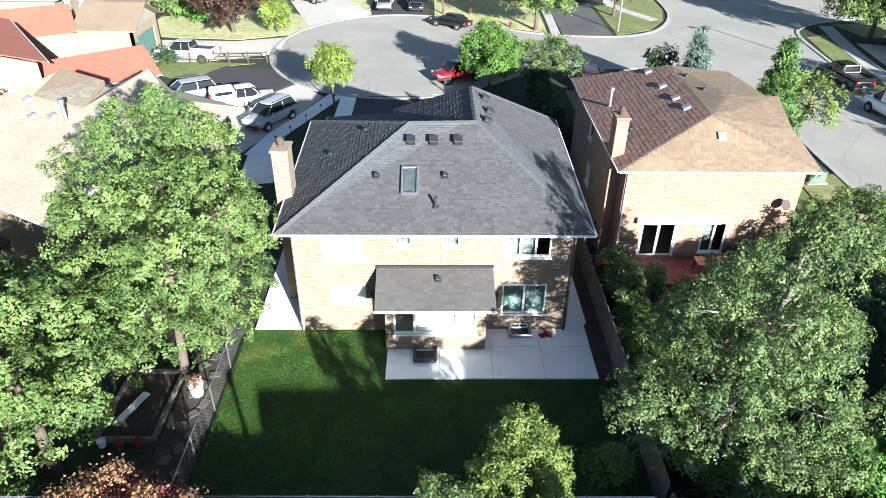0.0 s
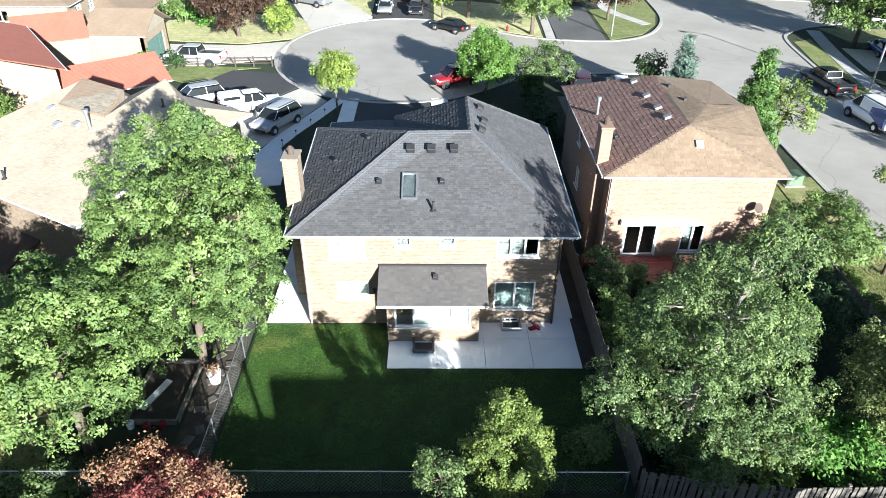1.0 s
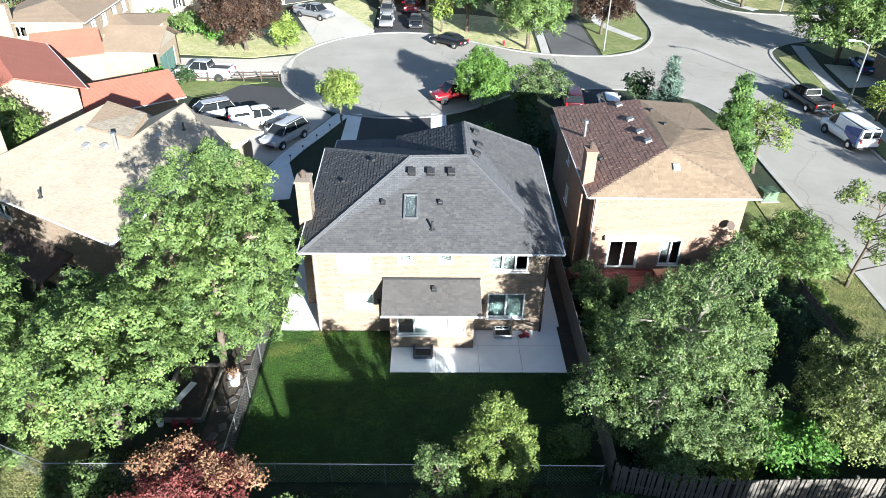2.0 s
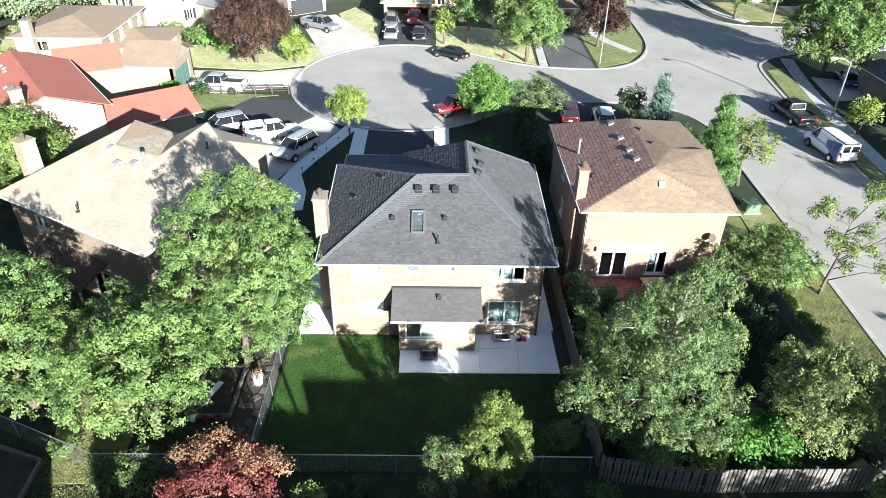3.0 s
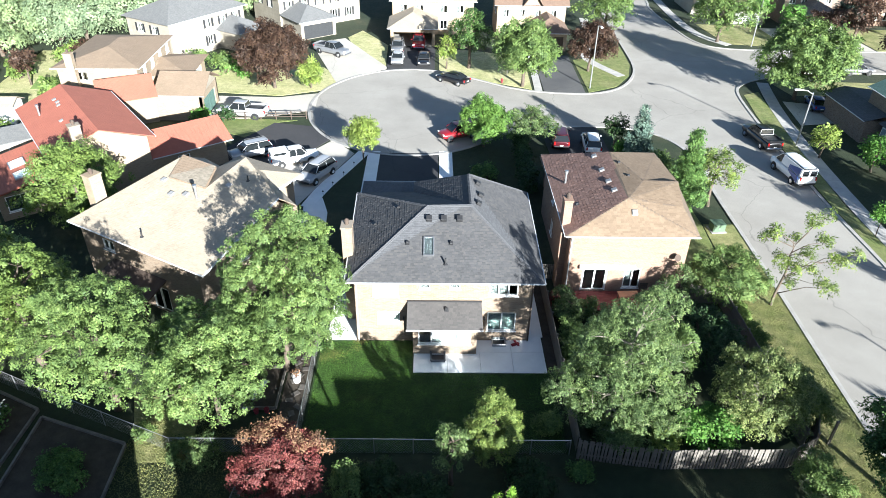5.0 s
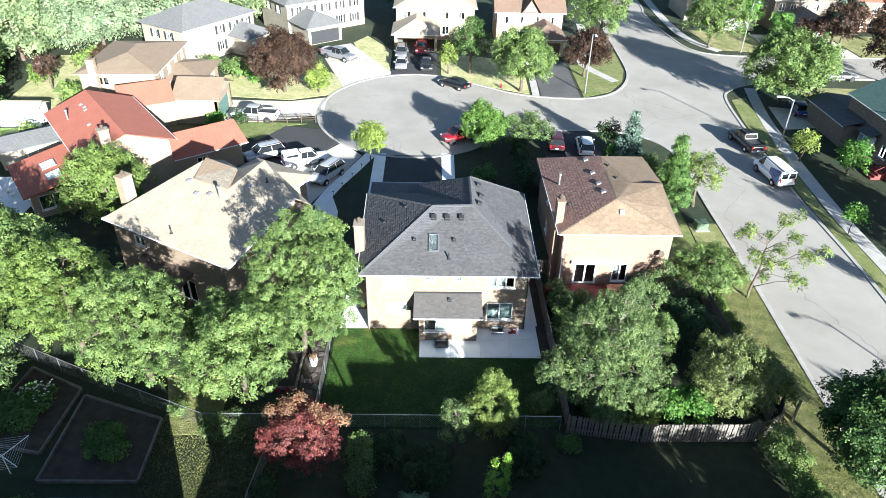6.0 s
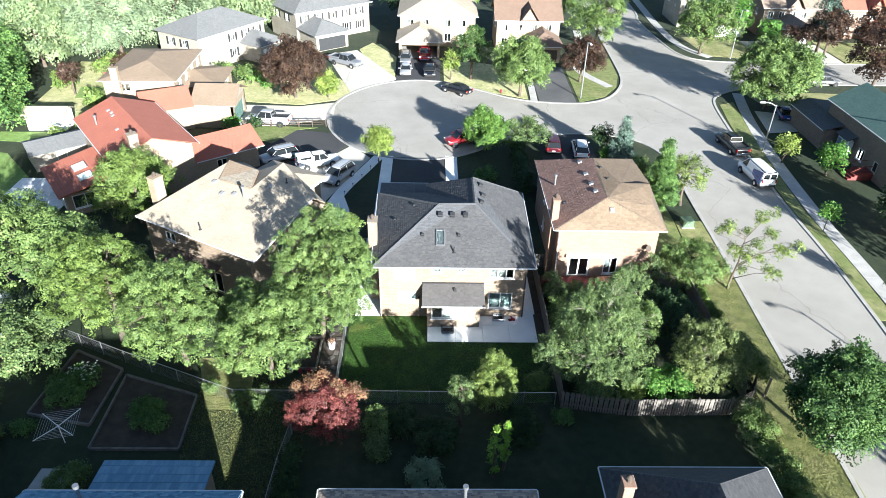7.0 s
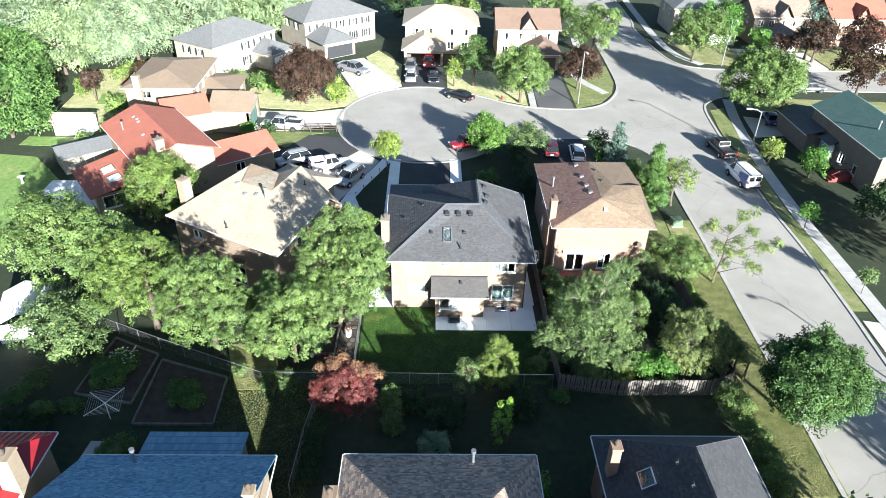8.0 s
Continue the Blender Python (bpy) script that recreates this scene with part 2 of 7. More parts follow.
M_ROOF_SLATE = shingle("shingles_slate", [(0.1, 0.09, 0.088), (0.13, 0.12, 0.115), (0.165, 0.15, 0.14)])
M_ROOF_ORANGE = shingle("shingles_orange", [(0.41, 0.13, 0.082), (0.44, 0.142, 0.092), (0.47, 0.156, 0.102)])
M_ROOF_GREY = shingle("shingles_grey", [(0.145, 0.148, 0.148), (0.18, 0.182, 0.18), (0.22, 0.22, 0.215)])
M_ROOF_GREEN = shingle("shingles_green", [(0.075, 0.15, 0.125), (0.105, 0.195, 0.165), (0.14, 0.24, 0.2)])
M_ROOF_BLUE = shingle("shingles_blue_grey", [(0.14, 0.26, 0.37), (0.2, 0.35, 0.48), (0.32, 0.48, 0.6)])
M_ROOF_MIX = shingle("shingles_mixed_brown", [(0.16, 0.132, 0.12), (0.31, 0.235, 0.18), (0.46, 0.345, 0.24)])
M_ROOF_TAUPE = shingle("shingles_taupe", [(0.19, 0.125, 0.09), (0.225, 0.15, 0.108), (0.26, 0.178, 0.13)])
M_ROOF_RED = plain("metal_roof_red", (0.3, 0.018, 0.025), 0.45, 0, 0.15, 1, 20, 0)
M_WHITE = plain("paint_white", (0.8, 0.8, 0.78), 0.5, 0, 0.06, 2, 20, 0)
M_TRIM = plain("aluminium_white", (0.6, 0.6, 0.6), 0.45, 0, 0.06, 2, 20, 0)
M_BLACK = plain("plastic_black", (0.03, 0.03, 0.032), 0.5, 0, 0.2, 4, 40, 0.001)
M_STEEL = plain("steel_galvanised", (0.45, 0.46, 0.47), 0.4, 0.8, 0.2, 3, 30, 0)
M_CHROME = plain("chrome", (0.7, 0.7, 0.72), 0.15, 1.0, 0.05, 3, 30, 0)
M_WOOD = plain("wood_weathered", (0.19, 0.172, 0.15), 0.9, 0, 0.35, 2, 25, 0.006)
M_WOOD_RED = plain("wood_stained_red", (0.22, 0.04, 0.034), 0.7, 0, 0.3, 2, 25, 0.004)
M_WOOD_DARK = plain("wood_dark", (0.09, 0.065, 0.05), 0.9, 0, 0.35, 2, 25, 0.006)
M_BARK = plain("bark", (0.13, 0.1, 0.075), 0.95, 0, 0.4, 3, 18, 0.03)
M_BARK_PALE = plain("bark_pale", (0.3, 0.27, 0.22), 0.9, 0, 0.4, 3, 18, 0.02)
M_RUBBER = plain("rubber", (0.018, 0.018, 0.019), 0.8, 0, 0.2, 5, 40, 0)
M_GLASS = pane_glass("window_glass")
M_BLIND = plain("blind_grey", (0.1, 0.102, 0.098), 0.7, 0, 0.08, 6, 40, 0)
M_BLIND_GLARE = plain("blind_white", (0.62, 0.62, 0.58), 0.7, 0, 0.06, 6, 40, 0)
# grey-green folds behind the lower right panes stand in for their reflections
M_PANE_TINT = plain("curtain_grey_green", (0.12, 0.16, 0.15), 0.8, 0, 0.25, 5, 20, 0)
M_SKYWELL = plain("light_well", (0.06, 0.064, 0.066), 0.3, 0, 0.2, 1, 10, 0)
M_DARKROOM = plain("room_dark", (0.05, 0.048, 0.045), 0.9, 0, 0.3, 1, 10, 0)
M_TINT = plain("car_glass", (0.015, 0.018, 0.02), 0.06, 0, 0.1, 3, 20, 0)
M_LAMP_RED = plain("lamp_red", (0.4, 0.01, 0.01), 0.25, 0, 0.1, 5, 30, 0)
M_LAMP_CLEAR = plain("lamp_clear", (0.7, 0.7, 0.68), 0.15, 0, 0.1, 5, 30, 0)
M_BAYPANE = plain("pane_bluish", (0.2, 0.26, 0.3), 0.1, 0, 0.1, 3, 20, 0)
M_SHUTTER = plain("shutter_black", (0.025, 0.027, 0.03), 0.6, 0, 0.2, 3, 30, 0)
M_BOXGREEN = plain("utility_green", (0.1, 0.155, 0.095), 0.5, 0, 0.2, 2, 20, 0)
M_RED = plain("cloth_red", (0.2, 0.016, 0.028), 0.9, 0, 0.3, 6, 40, 0.003)
M_STONE = plain("stone_brown", (0.13, 0.115, 0.1), 0.9, 0, 0.3, 2, 15, 0.02)
M_VENT = plain("metal_pale_grey", (0.38, 0.37, 0.36), 0.5, 0.3, 0.2, 4, 40, 0)
M_WELL = plain("plastic_grey", (0.1, 0.105, 0.115), 0.4, 0, 0.2, 4, 40, 0.001)


# ---- mesh helpers ----
def part(name, bm, material, parent, label="", smooth=False):
    me = bpy.data.meshes.new(name)
    bm.normal_update()
    if smooth:
        for f in bm.faces:
            f.smooth = True
    bm.to_mesh(me)
    bm.free()
    for m in material if isinstance(material, (list, tuple)) else [material]:
        me.materials.append(m)
    ob = new(name, me)
    ob.parent = parent
    if label:
        ob["label"] = label
    return ob


def thing(name, label, category, x=0, y=0, z=0, turn=0, group="", kind=""):
    e = new(name)
    e.matrix_basis = pose(x, y, z, 0, 0, turn)
    e.empty_display_size = 0.2
    return tagged(e, label, category, group, kind)


def box(bm, x0, x1, y0, y1, z0, z1, m=None, bevel=0.0):
    mm = Matrix.LocRotScale(((x0 + x1) / 2, (y0 + y1) / 2, (z0 + z1) / 2), None, (abs(x1 - x0), abs(y1 - y0), abs(z1 - z0)))
    r = bmesh.ops.create_cube(bm, size=1, matrix=(m @ mm) if m else mm)
    if bevel:
        es = list({e for v in r["verts"] for e in v.link_edges})
        bmesh.ops.bevel(bm, geom=es, offset=bevel, segments=1, affect="EDGES", profile=0.5)
    return bm


def boxbm(*a, **k):
    return box(bmesh.new(), *a, **k)


def tube(bm, pts, radii, seg=8, cap=True):
    """A tapered tube along points."""
    rings = []
    for i, p in enumerate(pts):
        p = Vector(p)
        d = (Vector(pts[min(i + 1, len(pts) - 1)]) - Vector(pts[max(i - 1, 0)])).normalized()
        a = d.orthogonal().normalized()
        b = d.cross(a)
        rings.append([bm.verts.new(p + (a * math.cos(k * math.tau / seg) + b * math.sin(k * math.tau / seg)) * radii[i]) for k in range(seg)])
    for u, v in zip(rings, rings[1:]):
        for k in range(seg):
            bm.faces.new((u[k], u[(k + 1) % seg], v[(k + 1) % seg], v[k]))
    if cap:
        bm.faces.new(rings[0][::-1]), bm.faces.new(rings[-1])
    return bm


def tubebm(pts, radii, seg=8):
    return tube(bmesh.new(), pts, radii, seg)


def slab(polys, thick):
    """Sloping or level sheets that meet along their edges: one closed body that goes thick metres down."""
    bm = bmesh.new()
    top, low, edges = {}, {}, {}

    def key(p):
        k = tuple(round(c, 3) for c in p)
        if k not in top:
            top[k], low[k] = bm.verts.new(p), bm.verts.new((p[0], p[1], p[2] - thick))
        return k

    for poly in polys:
        ks = [key(p) for p in poly]
        bm.faces.new([top[k] for k in ks]), bm.faces.new([low[k] for k in reversed(ks)])
        for u, v in zip(ks, ks[1:] + ks[:1]):
            edges.setdefault(frozenset((u, v)), []).append((u, v))
    for uv in edges.values():
        if len(uv) == 1:
            u, v = uv[0]
            bm.faces.new((top[v], top[u], low[u], low[v]))
    bmesh.ops.recalc_face_normals(bm, faces=bm.faces)
    return bm


def wall(p, q, h, holes=(), thick=0.25, z0=0.0, inside=1):
    """A wall from p to q (outer face; its inside on the left of p to q), with openings (along, width, sill, height) right through it."""
    bm = bmesh.new()
    p, q = Vector((*p, 0)), Vector((*q, 0))
    d = (q - p).normalized()
    nn = Vector((-d.y, d.x, 0)) * inside
    L = (q - p).length
    us = sorted({0.0, L, *[v for a, w, s, k in holes for v in (a, a + w)]})
    vs = sorted({z0, h, *[v for a, w, s, k in holes for v in (s, s + k)]})
    grid = {}

    def vert(i, j, deep):
        k = (i, j, deep)
        if k not in grid:
            grid[k] = bm.verts.new(p + d * us[i] + Vector((0, 0, vs[j])) + nn * (thick * deep))
        return grid[k]

    def solid(i, j):
        if not (0 <= i < len(us) - 1 and 0 <= j < len(vs) - 1):
            return False
        u, v = (us[i] + us[i + 1]) / 2, (vs[j] + vs[j + 1]) / 2
        return not any(a < u < a + w and s < v < s + k for a, w, s, k in holes)

    for i in range(len(us) - 1):
        for j in range(len(vs) - 1):
            if not solid(i, j):
                continue
            bm.faces.new([vert(a, b, 0) for a, b in ((i, j), (i + 1, j), (i + 1, j + 1), (i, j + 1))])
            bm.faces.new([vert(a, b, 1) for a, b in ((i, j), (i, j + 1), (i + 1, j + 1), (i + 1, j))])
            for di, dj, e in ((-1, 0, ((i, j), (i, j + 1))), (1, 0, ((i + 1, j + 1), (i + 1, j))), (0, -1, ((i + 1, j), (i, j))), (0, 1, ((i, j + 1), (i + 1, j + 1)))):
                if not solid(i + di, j + dj):
                    (a, b), (c, f) = e
                    bm.faces.new((vert(a, b, 0), vert(c, f, 0), vert(c, f, 1), vert(a, b, 1)))
    bmesh.ops.recalc_face_normals(bm, faces=bm.faces)
    return bm


def wall_frame(p, q, inside=1):
    """The pose at p whose x runs along the wall and whose y goes into it."""
    p, q = Vector((*p, 0)), Vector((*q, 0))
    d = (q - p).normalized()
    nn = Vector((-d.y, d.x, 0)) * inside
    return Matrix(((d.x, nn.x, 0, p.x), (d.y, nn.y, 0, p.y), (0, 0, 1, 0), (0, 0, 0, 1)))


def window(house, m, a, w, s, k, panes=2, cover="", frame_mat=None, shutters=False, deep=0.25):
    """A framed window in an opening: frame with mullions, a sill, panes, maybe blinds behind, and shutters beside."""
    fm = frame_mat or M_WHITE
    t = 0.08
    shares = panes if isinstance(panes, tuple) else (1,) * panes
    panes = len(shares)
    cut = [w * sum(shares[:i]) / sum(shares) for i in range(panes + 1)]
    holes = [(cut[i] + (t if i == 0 else 0.045), cut[i + 1] - cut[i] - (t if i == 0 else 0.045) - (t if i == panes - 1 else 0.045), s + t, k - 2 * t) for i in range(panes)]
    bm = wall((0, 0.03), (w, 0.03), s + k, holes, 0.11, s)
    bm.transform(m @ Matrix.Translation((a, 0, 0)))
    win = part("window", bm, fm, house)
    part("sill", boxbm(a - 0.06, a + w + 0.06, -0.06, 0.03, s - 0.07, s - 0.004, m), fm, win)
    for i in range(panes):
        x0, x1 = a + cut[i] + t, a + cut[i + 1] - t
        g = part("pane", boxbm(x0 - 0.02, x1 + 0.02, 0.085, 0.093, s + t - 0.02, s + k - t + 0.02, m), M_GLASS, win)
        g.visible_shadow = False
        if cover in ("blind", "curtain", "white") or (cover == "white last" and i > 0) or (cover == "half" and i % 2 == 0) or (cover == "first" and i < panes - 1):
            b = boxbm(x0 - 0.03, x1 + 0.03, 0.19, 0.2, s + 0.05, s + k - 0.05, m)
            if cover == "curtain":
                for j in range(9):
                    xx = x0 + (x1 - x0) * j / 9
                    box(b, xx, xx + (x1 - x0) / 18, 0.165, 0.192, s + 0.05, s + k - 0.05, m)
            else:
                for j in range(int(k / 0.09)):
                    box(b, x0 - 0.02, x1 + 0.02, 0.172, 0.192, s + 0.07 + j * 0.09, s + 0.125 + j * 0.09, m)
            part("blind" if cover != "curtain" else "curtain", b, M_PANE_TINT if cover == "curtain" else M_BLIND_GLARE if "white" in cover else M_BLIND, win)
    if shutters:
        for x0 in (a - 0.42, a + w + 0.07):
            b = boxbm(x0, x0 + 0.35, -0.05, -0.004, s, s + k, m)
            for i in range(7):
                box(b, x0 + 0.05, x0 + 0.3, -0.065, -0.05, s + 0.08 + i * (k - 0.16) / 7, s + 0.08 + (i + 0.6) * (k - 0.16) / 7, m)
            part("shutter", b, M_SHUTTER, house)
    return win


def entry_door(house, m, a, w, k, material, glazed=False, s=0.0):
    m = m @ Matrix.Translation((0, 0, s))
    t = 0.08
    bm = wall((a, 0.02), (a + w, 0.02), k, [(t, w - 2 * t, -0.01, k - t + 0.01)], 0.13, -0.01)
    bm.transform(m)
    d = part("door", bm, M_WHITE, house)
    if glazed:
        n = 2
        for i in range(n):
            x0, x1 = a + t + (w - 2 * t) * i / n, a + t + (w - 2 * t) * (i + 1) / n
            y0 = 0.05 + 0.04 * i
            fr = wall((x0, y0), (x1, y0), k - t, [(0.07, x1 - x0 - 0.14, 0.12, k - t - 0.2)], 0.035, 0.02)
            fr.transform(m)
            part("sash", fr, M_WHITE, d)
            g = part("pane", boxbm(x0 + 0.06, x1 - 0.06, y0 + 0.012, y0 + 0.02, 0.1, k - t - 0.06, m), M_GLASS, d)
            g.visible_shadow = False
    else:
        part("leaf", boxbm(a + t, a + w - t, 0.06, 0.11, 0.01, k - t, m, bevel=0.004), material, d)
        part("handle", boxbm(a + w - t - 0.12, a + w - t - 0.08, 0.01, 0.06, 0.95, 1.08, m), M_CHROME, d)
    return d


def garage_door(house, m, a, w, k, material, rows=4):
    d = part("garage_door", boxbm(a, a + w, 0.14, 0.18, 0.0, k, m), material, house)
    for r in range(rows):
        for c in range(4):
            x0, x1 = a + w * c / 4 + 0.06, a + w * (c + 1) / 4 - 0.06
            part("panel", boxbm(x0, x1, 0.12, 0.139, k * r / rows + 0.06, k * (r + 1) / rows - 0.06, m), material, d)
    return d


def gutters(house, segs, z):
    for (x0, y0), (x1, y1) in segs:
        v = Vector((x1 - x0, y1 - y0, 0))
        m = Matrix.Translation((x0, y0, z)) @ pose(0, 0, 0, 0, 0, math.degrees(math.atan2(v.y, v.x)))
        b = boxbm(0, v.length, -0.03, 0.03, -0.07, 0.012, m)
        part("gutter", b, M_TRIM, house)


def hip(x0, x1, y0, y1, z, rise, inset0=None, inset1=None, along="x"):
    """The four planes of a hip roof over a rectangle. inset: how far in the ridge begins and ends (0: a gable)."""
    if along == "x":
        ym, a, b = (y0 + y1) / 2, x0 + (inset0 if inset0 is not None else (y1 - y0) / 2), x1 - (inset1 if inset1 is not None else (y1 - y0) / 2)
        r0, r1 = (a, ym, z + rise), (b, ym, z + rise)
        polys = [[(x0, y0, z), (x1, y0, z), r1, r0], [(x1, y1, z), (x0, y1, z), r0, r1]]
        if a > x0 + 0.01:
            polys.append([(x0, y1, z), (x0, y0, z), r0])
        if b < x1 - 0.01:
            polys.append([(x1, y0, z), (x1, y1, z), r1])
    else:
        xm, a, b = (x0 + x1) / 2, y0 + (inset0 if inset0 is not None else (x1 - x0) / 2), y1 - (inset1 if inset1 is not None else (x1 - x0) / 2)
        r0, r1 = (xm, a, z + rise), (xm, b, z + rise)
        polys = [[(x0, y1, z), (x0, y0, z), r0, r1], [(x1, y0, z), (x1, y1, z), r1, r0]]
        if a > y0 + 0.01:
            polys.append([(x0, y0, z), (x1, y0, z), r0])
        if b < y1 - 0.01:
            polys.append([(x1, y1, z), (x0, y1, z), r1])
    return polys


def gable_end(house, corners, top, material, thick=0.2):
    """The triangle of wall under a gable: two corners and the peak, in a vertical plane."""
    (a, b), t = corners, top
    d = (Vector(b) - Vector(a)).normalized()
    nn = Vector((-d.y, d.x, 0)) * thick
    bm = bmesh.new()
    f = [bm.verts.new(v) for v in (a, b, t)]
    g = [bm.verts.new(Vector(v) + nn) for v in (a, b, t)]
    bm.faces.new(f), bm.faces.new(g[::-1])
    for i in range(3):
        j = (i + 1) % 3
        bm.faces.new((f[j], f[i], g[i], g[j]))
    bmesh.ops.recalc_face_normals(bm, faces=bm.faces)
    return part("gable_wall", bm, material, house)


def block(house, x0, x1, y0, y1, h, material, openings=None, z0=0.0):
    """Four walls round a rectangle. openings: side (s, e, n, w) to a list of (along, width, sill, height, kind, panes, cover, shutters)."""
    t = 0.25
    runs = {"s": ((x0, y0), (x1, y0)), "e": ((x1, y0 + t), (x1, y1 - t)), "n": ((x1, y1), (x0, y1)), "w": ((x0, y1 - t), (x0, y0 + t))}
    for side, (p, q) in runs.items():
        ops = (openings or {}).get(side, ())
        part("wall", wall(p, q, h, [o[:4] for o in ops], t, z0), material, house)
        m = wall_frame(p, q)
        for a, w, s, k, kind, *rest in ops:
            if kind == "window":
                panes, cover, shut = (*rest, 2, "", False)[:3] if len(rest) == 0 else (rest + [2, "", False][len(rest):])[:3]
                window(house, m, a, w, s, k, panes, cover, None, shut)
            elif kind == "slider":
                entry_door(house, m, a, w, k, M_WHITE, True, s)
            elif kind == "door":
                entry_door(house, m, a, w, k, rest[0] if rest else M_WHITE, False, s)
            elif kind == "garage":
                garage_door(house, m, a, w, k, rest[0] if rest else M_WHITE)
    part("floor_slab", boxbm(x0 + t, x1 - t, y0 + t, y1 - t, z0 - 0.02, z0 + 0.06), M_DARKROOM, house)


def chimney(house, x0, x1, y0, y1, z0, z1, material, flue=True):
    c = part("chimney", boxbm(x0, x1, y0, y1, z0, z1, bevel=0.02), material, house)
    part("cap", boxbm(x0 - 0.06, x1 + 0.06, y0 - 0.06, y1 + 0.06, z1, z1 + 0.12, bevel=0.03), material if flue else M_KERB, c)
    if flue:
        xm, ym = (x0 + x1) / 2, (y0 + y1) / 2
        f = tubebm([(xm, ym, z1 + 0.12), (xm, ym, z1 + 0.4)], [0.14, 0.14], 10)
        tube(f, [(xm, ym, z1 + 0.4), (xm, ym, z1 + 0.55)], [0.2, 0.05], 10)
        part("flue", f, M_WOOD_DARK, c)


def roof_vent(roof, x, y, z, kind="box", slope=(0, 0)):
    """A vent on a roof at a point of its surface. slope: the rise of the roof for a metre east and for a metre north."""
    n = Vector((-slope[0], -slope[1], 1)).normalized()
    m = Matrix.Translation((x, y, z)) @ Vector((0, 0, 1)).rotation_difference(n).to_matrix().to_4x4()
    if kind == "box":
        b = boxbm(-0.2, 0.2, -0.2, 0.2, 0.0, 0.03, m)
        box(b, -0.16, 0.16, -0.16, 0.16, 0.03, 0.2, m, bevel=0.02)
        box(b, -0.2, 0.2, -0.2, 0.2, 0.2, 0.24, m, bevel=0.01)
        part("roof_vent", b, M_BLACK, roof)
    elif kind == "metal":
        b = boxbm(-0.22, 0.22, -0.22, 0.22, 0.0, 0.03, m)
        box(b, -0.17, 0.17, -0.17, 0.17, 0.03, 0.09, m, bevel=0.02)
        box(b, -0.2, 0.2, -0.2, 0.2, 0.09, 0.13, m, bevel=0.015)
        part("roof_vent", b, M_VENT, roof)
    elif kind == "small":
        b = boxbm(-0.14, 0.14, -0.14, 0.14, 0.0, 0.03, m)
        box(b, -0.1, 0.1, -0.1, 0.1, 0.03, 0.18, m, bevel=0.02)
        part("roof_vent", b, M_BLACK, roof)
    elif kind == "pipe":
        b = tubebm([(x, y, z - 0.1), (x, y, z + 0.45)], [0.06, 0.06], 10)
        tube(b, [(x, y, z), (x, y, z + 0.05)], [0.16, 0.1], 10)
        part("vent_pipe", b, M_BLACK, roof)
    else:
        b = tubebm([(x, y, z - 0.1), (x, y, z + 0.9)], [0.09, 0.09], 12)
        tube(b, [(x, y, z + 0.9), (x, y, z + 1.1)], [0.15, 0.15], 12)
        part("flue_pipe", b, M_STEEL, roof)
    return m


def skylight(roof, x, y, z, slope, w=0.6, k=1.2, lining=None):
    n = Vector((-slope[0], -slope[1], 1)).normalized()
    m = Matrix.Translation((x, y, z)) @ Vector((0, 0, 1)).rotation_difference(n).to_matrix().to_4x4()
    t = 0.07
    b = wall((-w / 2, 0), (w / 2, 0), k / 2, [(t, w - 2 * t, -k / 2 + t, k - 2 * t)], 0.12, -k / 2)
    b.transform(m @ Matrix(((1, 0, 0, 0), (0, 0, 1, 0), (0, 1, 0, 0), (0, 0, 0, 1))))
    bmesh.ops.recalc_face_normals(b, faces=b.faces)
    s = part("skylight", b, M_STEEL, roof)
    part("backing", boxbm(-w / 2 + t, w / 2 - t, -k / 2 + t, k / 2 - t, 0.012, 0.03, m), lining or M_SKYWELL, s)
    g = part("pane", boxbm(-w / 2 + t - 0.01, w / 2 - t + 0.01, -k / 2 + t - 0.01, k / 2 - t + 0.01, 0.08, 0.09, m), M_GLASS, s)
    g.visible_shadow = False


# ---- ground, roads, paths ----
def smooth_line(pts, step=4):
    """A smooth line through plan points."""
    out = []
    P = [Vector(p) for p in pts]
    for i in range(len(P) - 1):
        a, b, c, d = P[max(i - 1, 0)], P[i], P[i + 1], P[min(i + 2, len(P) - 1)]
        for k in range(step):
            t = k / step
            out.append(0.5 * ((2 * b) + (c - a) * t + (2 * a - 5 * b + 4 * c - d) * t * t + (3 * b - a - 3 * c + d) * t ** 3))
    return out + [P[-1]]


def sheet(name, outline, z, depth, material, label, category, kind="structure"):
    bm = bmesh.new()
    f = bm.faces.new([bm.verts.new((p[0], p[1], z)) for p in outline])
    r = bmesh.ops.extrude_face_region(bm, geom=[f])
    low = [v for v in r["geom"] if isinstance(v, bmesh.types.BMVert)]
    bmesh.ops.translate(bm, verts=low, vec=(0, 0, -depth))
    bmesh.ops.recalc_face_normals(bm, faces=bm.faces)
    bmesh.ops.triangulate(bm, faces=[g for g in bm.faces if len(g.verts) > 4])
    return tagged(part(name, bm, material, None), label, category, kind=kind)


